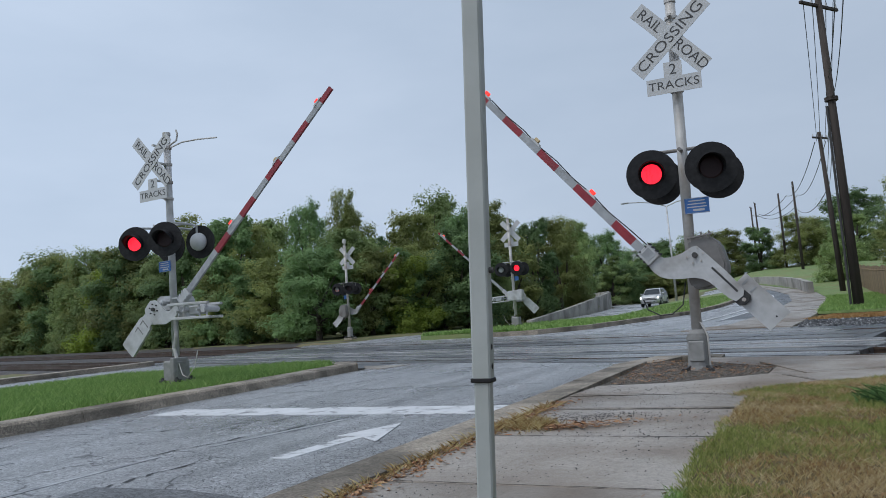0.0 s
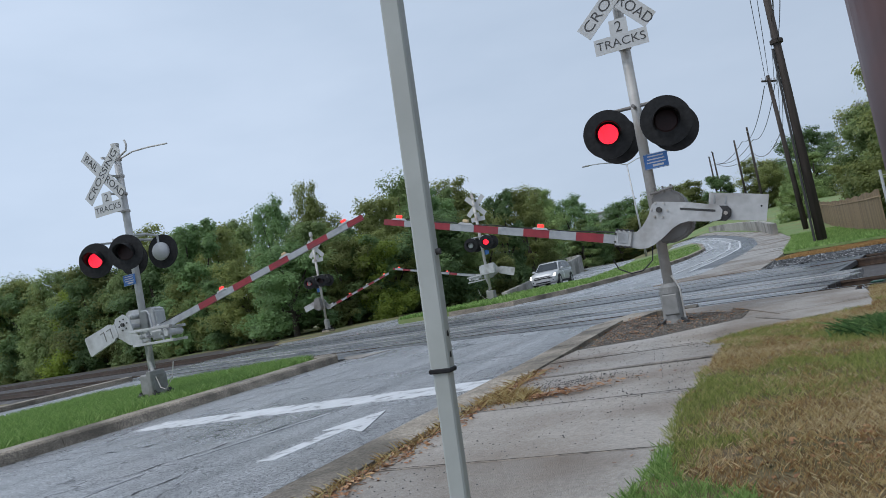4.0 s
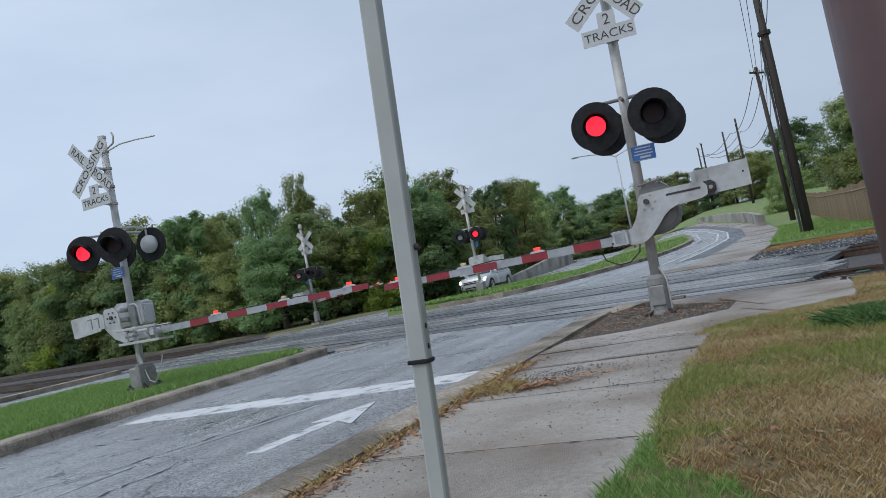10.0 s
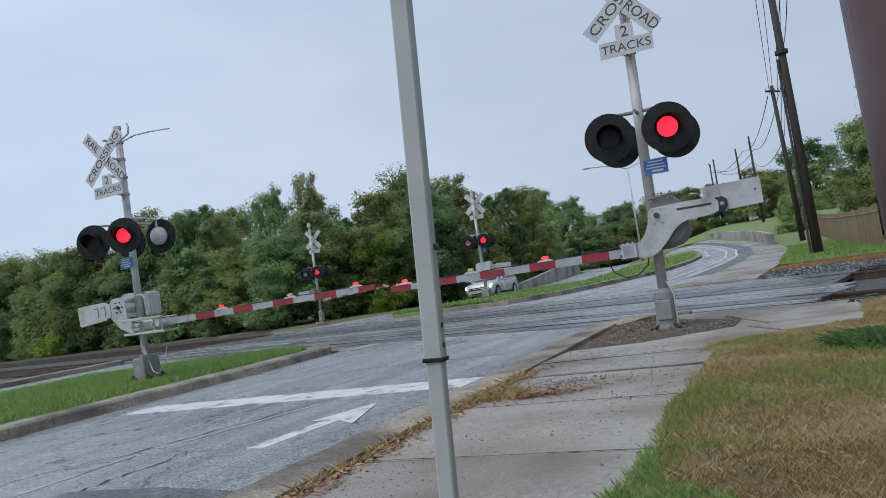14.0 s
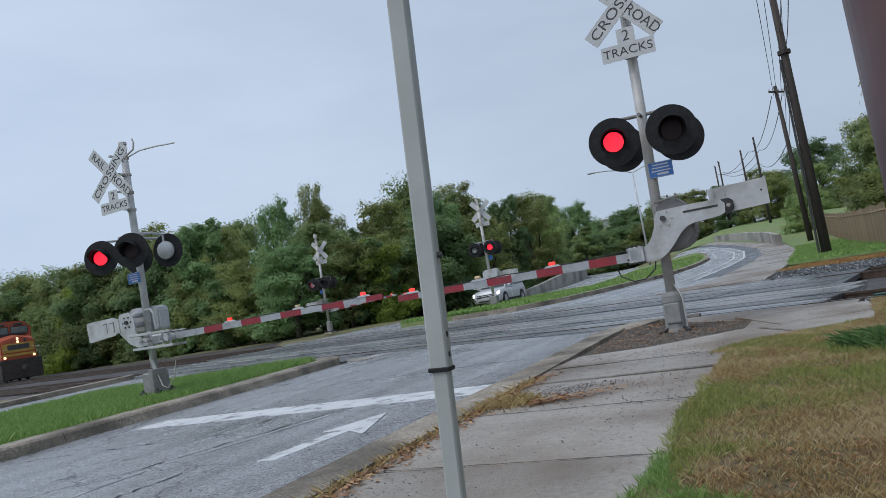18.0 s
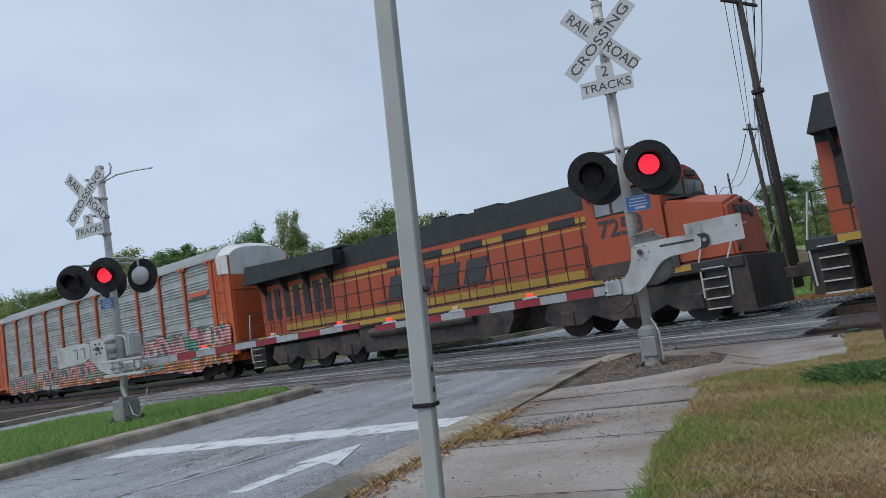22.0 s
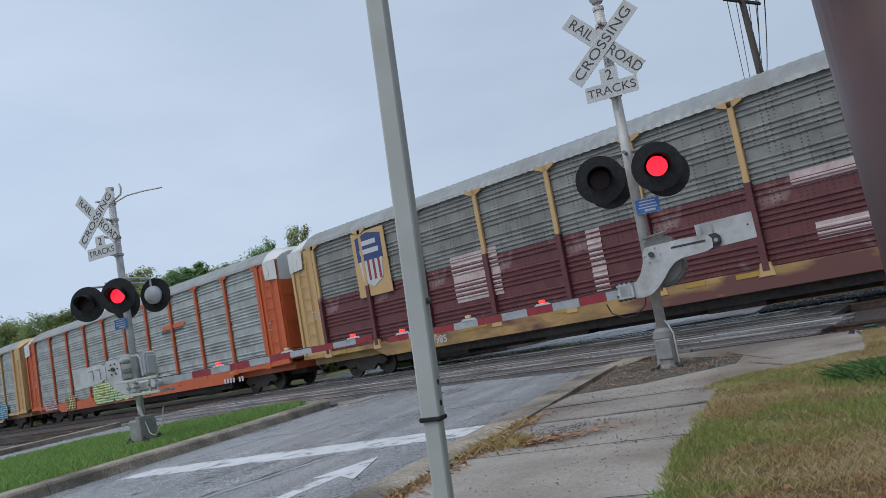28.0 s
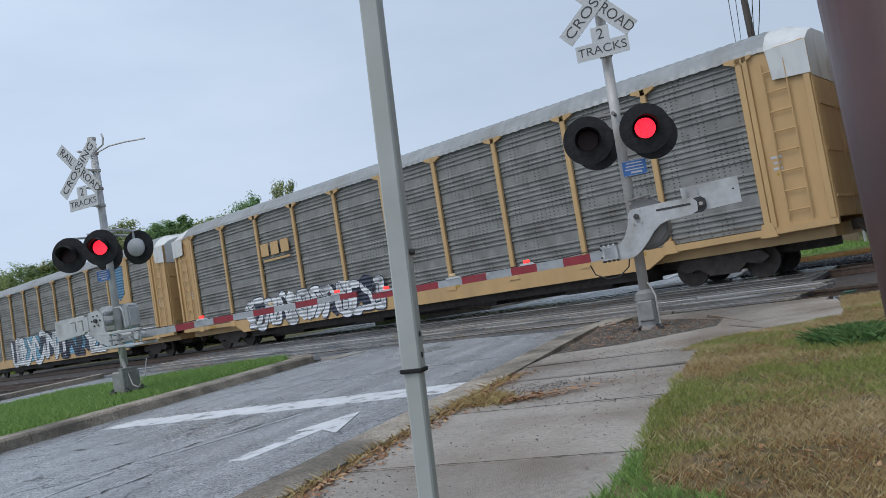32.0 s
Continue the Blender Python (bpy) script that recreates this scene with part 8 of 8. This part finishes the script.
# bands across the tracks: middle, width, surface, last place along the track
BANDS = ((RAIL_N + 1.12, 0.62, M_PANEL, -1.6), (RAIL_N + 0.35, 0.66, M_PANEL, -0.6), (RAIL_N - 0.35, 0.66, M_PANEL, -0.2), (RAIL_N - 1.10, 0.58, M_PANEL, 0.2), (-1.45, 0.85, M_DARKPANEL, 1.2),
         (-2.4, 0.95, M_DARKPANEL, 1.2), (-3.62, 0.86, M_PANEL, 2.0), (-4.66, 1.14, M_PANEL, 2.2), (NEAR_N + 0.34, 0.62, M_DARKPANEL, 2.2), (NEAR_N - 0.34, 0.62, M_PANEL, 2.2), (NEAR_N - 1.10, 0.6, M_DARKPANEL, 2.0))
for nb, (n0, w, mm, last) in enumerate(BANDS):
    for k in range(10):
        s = last - 1.19 - 2.42 * k
        if s < -22.4:
            break
        key = (w, mm.name)
        if key not in pm:
            bm = bmesh.new()
            box(bm, (0, 0, -0.06), (2.395, w, 0.12), bevel=0.012)
            ob = part("panel", bm, mm, xp)
            pm[key] = ob.data
        else:
            ob = new("panel", pm[key])
            ob.parent = xp
        ob.matrix_local = pose(*sn(s, n0), track_z(s, n0) + 0.006 + 0.005 * math.sin(s * 7 + nb * 11), 0.5 * math.sin(nb * 5.1 + k), math.degrees(0.0163), PANEL_YAW)


def ballast_bed(s0, s1, label):
    bm = bmesh.new()
    rows = []
    for k in range(9):
        s = s0 + (s1 - s0) * k / 8
        rows.append([bm.verts.new((*sn(s, n), track_z(s, n) + z)) for n, z in ((NEAR_N - 2.6, -0.5), (NEAR_N - 1.5, -0.19), (FAR_N + 1.0, -0.16), (FAR_N + 4.6, -0.05), (FAR_N + 6.0, -0.5))])
    for a, b in zip(rows, rows[1:]):
        for i in range(4):
            bm.faces.new((a[i], a[i + 1], b[i + 1], b[i]))
    tagged(part("ballast_bed", bm, M_BALLAST), label, "ballast", kind="structure")


ballast_bed(0.6, 60, "grey ballast bed right of the crossing")
ballast_bed(-160, -22.3, "grey ballast bed under the tracks")
bl = []
for k in range(11000):
    n = rk.uniform(1.4, 5.0)
    bl.append(sn(rk.uniform(-1.5 - 0.3 * (n - 1.4), 8.0), n))
for k in range(2500):
    bl.append(sn(rk.uniform(2.9, 7.0), rk.uniform(-9.5, -7.0)))
stones("ballast_stones", bl, 0.04, -0.01, M_STONE, "loose dark grey ballast stones beside the rails", 11)
for nc in (NEAR_N, RAIL_N):
    tt = []
    v, f = [], []
    for k in range(150):
        s = (2.6 + 0.55 * k) if k < 20 else (-23 - 0.55 * (k - 20))
        i = len(v)
        for a, b, z in ((-0.11, -1.3, -0.16), (0.11, -1.3, -0.16), (0.11, 1.3, -0.16), (-0.11, 1.3, -0.16)):
            v.append((*sn(s + a, nc + b), track_z(s, nc) + z))
        for a, b, z in ((-0.11, -1.3, -0.3), (0.11, -1.3, -0.3), (0.11, 1.3, -0.3), (-0.11, 1.3, -0.3)):
            v.append((*sn(s + a, nc + b), track_z(s, nc) + z))
        f += [(i, i + 1, i + 2, i + 3), (i, i + 4, i + 5, i + 1), (i + 1, i + 5, i + 6, i + 2), (i + 2, i + 6, i + 7, i + 3), (i + 3, i + 7, i + 4, i)]
    stuff("timber_ties", v, f, M_TIE, "weathered timber ties under the rails", "ties")
M_DRYBANK = translucent(island_mat("orange dead grass", [(0, (0.20, 0.10, 0.035)), (0.5, (0.38, 0.21, 0.08)), (1, (0.50, 0.34, 0.16))]), 0.2)
blades("dry_bank", [sn(rk.uniform(-2.6, 9.0), rk.uniform(5.0, 7.4)) for _ in range(30000)], 0.07, 0.010, 0.0, M_DRYBANK, "strip of dry orange grass behind the ballast", 12, 0.6)
hill = []
for k in range(16000):
    t, c = rk.uniform(0, 3.2), rk.random()
    i, q = int(t), t - int(t)
    ax, ay = HILL_A[i][0] + (HILL_A[i + 1][0] - HILL_A[i][0]) * q, HILL_A[i][1] + (HILL_A[i + 1][1] - HILL_A[i][1]) * q
    bx, by = HILL_B[i][0] + (HILL_B[i + 1][0] - HILL_B[i][0]) * q, HILL_B[i][1] + (HILL_B[i + 1][1] - HILL_B[i][1]) * q
    hill.append((ax + (bx - ax) * c, ay + (by - ay) * c))
blades("hill_grass", hill, 0.14, 0.02, 0.04, M_BLADE, "green grass of the slope", 13)
isl = []
for k in range(14000):
    t, c = rk.uniform(0, 6.9), rk.random()
    i, q = int(t), t - int(t)
    A, B = [(-1.4, 31.4), *ISL_L[:8]], [(1.2, 29.6), *[(x - 0.3, y + 0.3) for x, y in ISL_R[1:9]]]
    ax, ay = A[i][0] + (A[i + 1][0] - A[i][0]) * q, A[i][1] + (A[i + 1][1] - A[i][1]) * q
    bx, by = B[i][0] + (B[i + 1][0] - B[i][0]) * q, B[i][1] + (B[i + 1][1] - B[i][1]) * q
    isl.append((ax + (bx - ax) * c, ay + (by - ay) * c))
blades("island_grass", isl, 0.14, 0.025, 0.15, M_BLADE, "green grass of the far island", 14)
# beige kerb and strip beyond the oncoming carriageway
tagged(slab("oncoming_kerb", [uv(-10, -22.2), uv(19.2, -21.2), uv(19.6, -21.9), uv(-10, -23.0)], 0.14, 0.25, M_KERB), "beige concrete kerb beyond the oncoming lanes", "kerb", kind="structure")


# ---- small green box at the near rail ----
gb = thing("track_box", pose(*sn(3.0, -6.4), track_z(3.0, -6.4) - 0.2, 0, 0, PANEL_YAW), "small dark green steel box beside the near rail", "track box")
M_GREENBOX = mat("dark green paint", [(0.006, 0.045, 0.03), (0.012, 0.08, 0.055)], 9, (0.4, 0.6))
part("box_body", box(bmesh.new(), (0, 0, 0.08), (0.16, 0.14, 0.22), bevel=0.015), M_GREENBOX, gb)
part("lid", box(bmesh.new(), (0, 0, 0.2), (0.18, 0.16, 0.025), bevel=0.008), M_GREENBOX, gb)


# ---- all that moves ----
def motions():
    lower = [(0, 47.0), (0.5, 43.0), (1, 39.0), (1.5, 35.0), (2, 31.0), (2.5, 26.5), (3, 22.0), (3.5, 18.5), (4, 15.0), (4.5, 10.5), (5, 6.0), (5.5, 2.0), (6, 0.0), (6.5, 0.0), (20, 0.0), (32, 0.0)]
    for arm, side in ((near_arm, 1), (med_arm, -1), (far_arm, -1), (far_arm2, 1)):
        x, y, z = arm.matrix_local.translation
        k = 1.062 if arm is near_arm else 0.895
        rest = 2.6 if arm in (far_arm, far_arm2) else -1.2 if arm is near_arm else 0.0
        ease = 0.0 if arm is near_arm else 0.045
        turns = [(t, side * (a * (k - ease * min(1, t / 1.5)) + rest)) for t, a in lower]
        walk(arm, [(t, pose(x, y, z, 0, a, 0)) for t, a in turns])
        # the linked bracket rises with the arm but stays level
        for bracket in [b for b, owner in BRACKETS if owner is arm]:
            walk(bracket, [(t, pose(0, 0, 0, 0, -a, 0) @ pose(0.72 + 0.0075 * abs(a), 0, -0.39 + 0.0072 * abs(a))) for t, a in turns])
    # flashing by turns, imitated: each always-glowing unit slides to its lens or into its housing
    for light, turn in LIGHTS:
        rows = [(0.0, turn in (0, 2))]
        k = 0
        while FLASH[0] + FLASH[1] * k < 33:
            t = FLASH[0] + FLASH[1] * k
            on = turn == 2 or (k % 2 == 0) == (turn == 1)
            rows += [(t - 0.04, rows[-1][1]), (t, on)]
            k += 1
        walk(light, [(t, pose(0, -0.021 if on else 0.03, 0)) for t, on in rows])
    # the car rolls down to the crossing and waits
    rows = []
    for t, x, y in CAR_ROWS:
        rows.append((t, Vector((x, y, ground_z(x, y) + 0.02))))
    keyed = []
    for i, (t, p) in enumerate(rows):
        q = rows[min(i + 1, len(rows) - 1)][1] - rows[max(0, i - 1)][1]
        yaw = math.degrees(math.atan2(q.y, q.x)) if t < 4.6 else -117.0
        keyed.append((t, p, yaw))
    walk(car, [(t, pose(*p, 0, 0, yaw)) for t, p, yaw in keyed])
    # the train runs through at an even pace
    pitch = math.degrees(math.atan2(0.0163, 1.0))
    yaw = math.degrees(math.atan2(TR_D.y, TR_D.x))
    units = [(w, -PITCH * i - PITCH / 2) for i, w in enumerate(RACKS)] + [(LOCOS[1], 10.7), (LOCOS[0], 32.5)]
    for ob, off in units:
        rows = []
        for k in range(0, 36):
            t = float(k)
            s = FRONT + SPEED * (t - 23.0) + off
            x, y = sn(s, FAR_N)
            rows.append((t, pose(x, y, track_z(s), 0, pitch, yaw)))
        walk(ob, rows)


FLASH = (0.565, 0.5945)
CAR_ROWS = [(0, 19.0, 72.5), (1, 16.3, 67.0), (2, 13.55, 61.6), (3, 10.92, 56.95), (3.5, 9.65, 54.4), (4, 8.5, 51.9), (4.5, 7.55, 49.95), (5.2, 6.5, 48.9), (6, 5.75, 48.5), (6.5, 5.38, 48.3), (7, 4.96, 48.1), (8, 4.53, 47.9), (9, 4.31, 47.8), (10, 4.28, 47.75), (20, 4.28, 47.75), (32, 4.28, 47.75)]
motions()
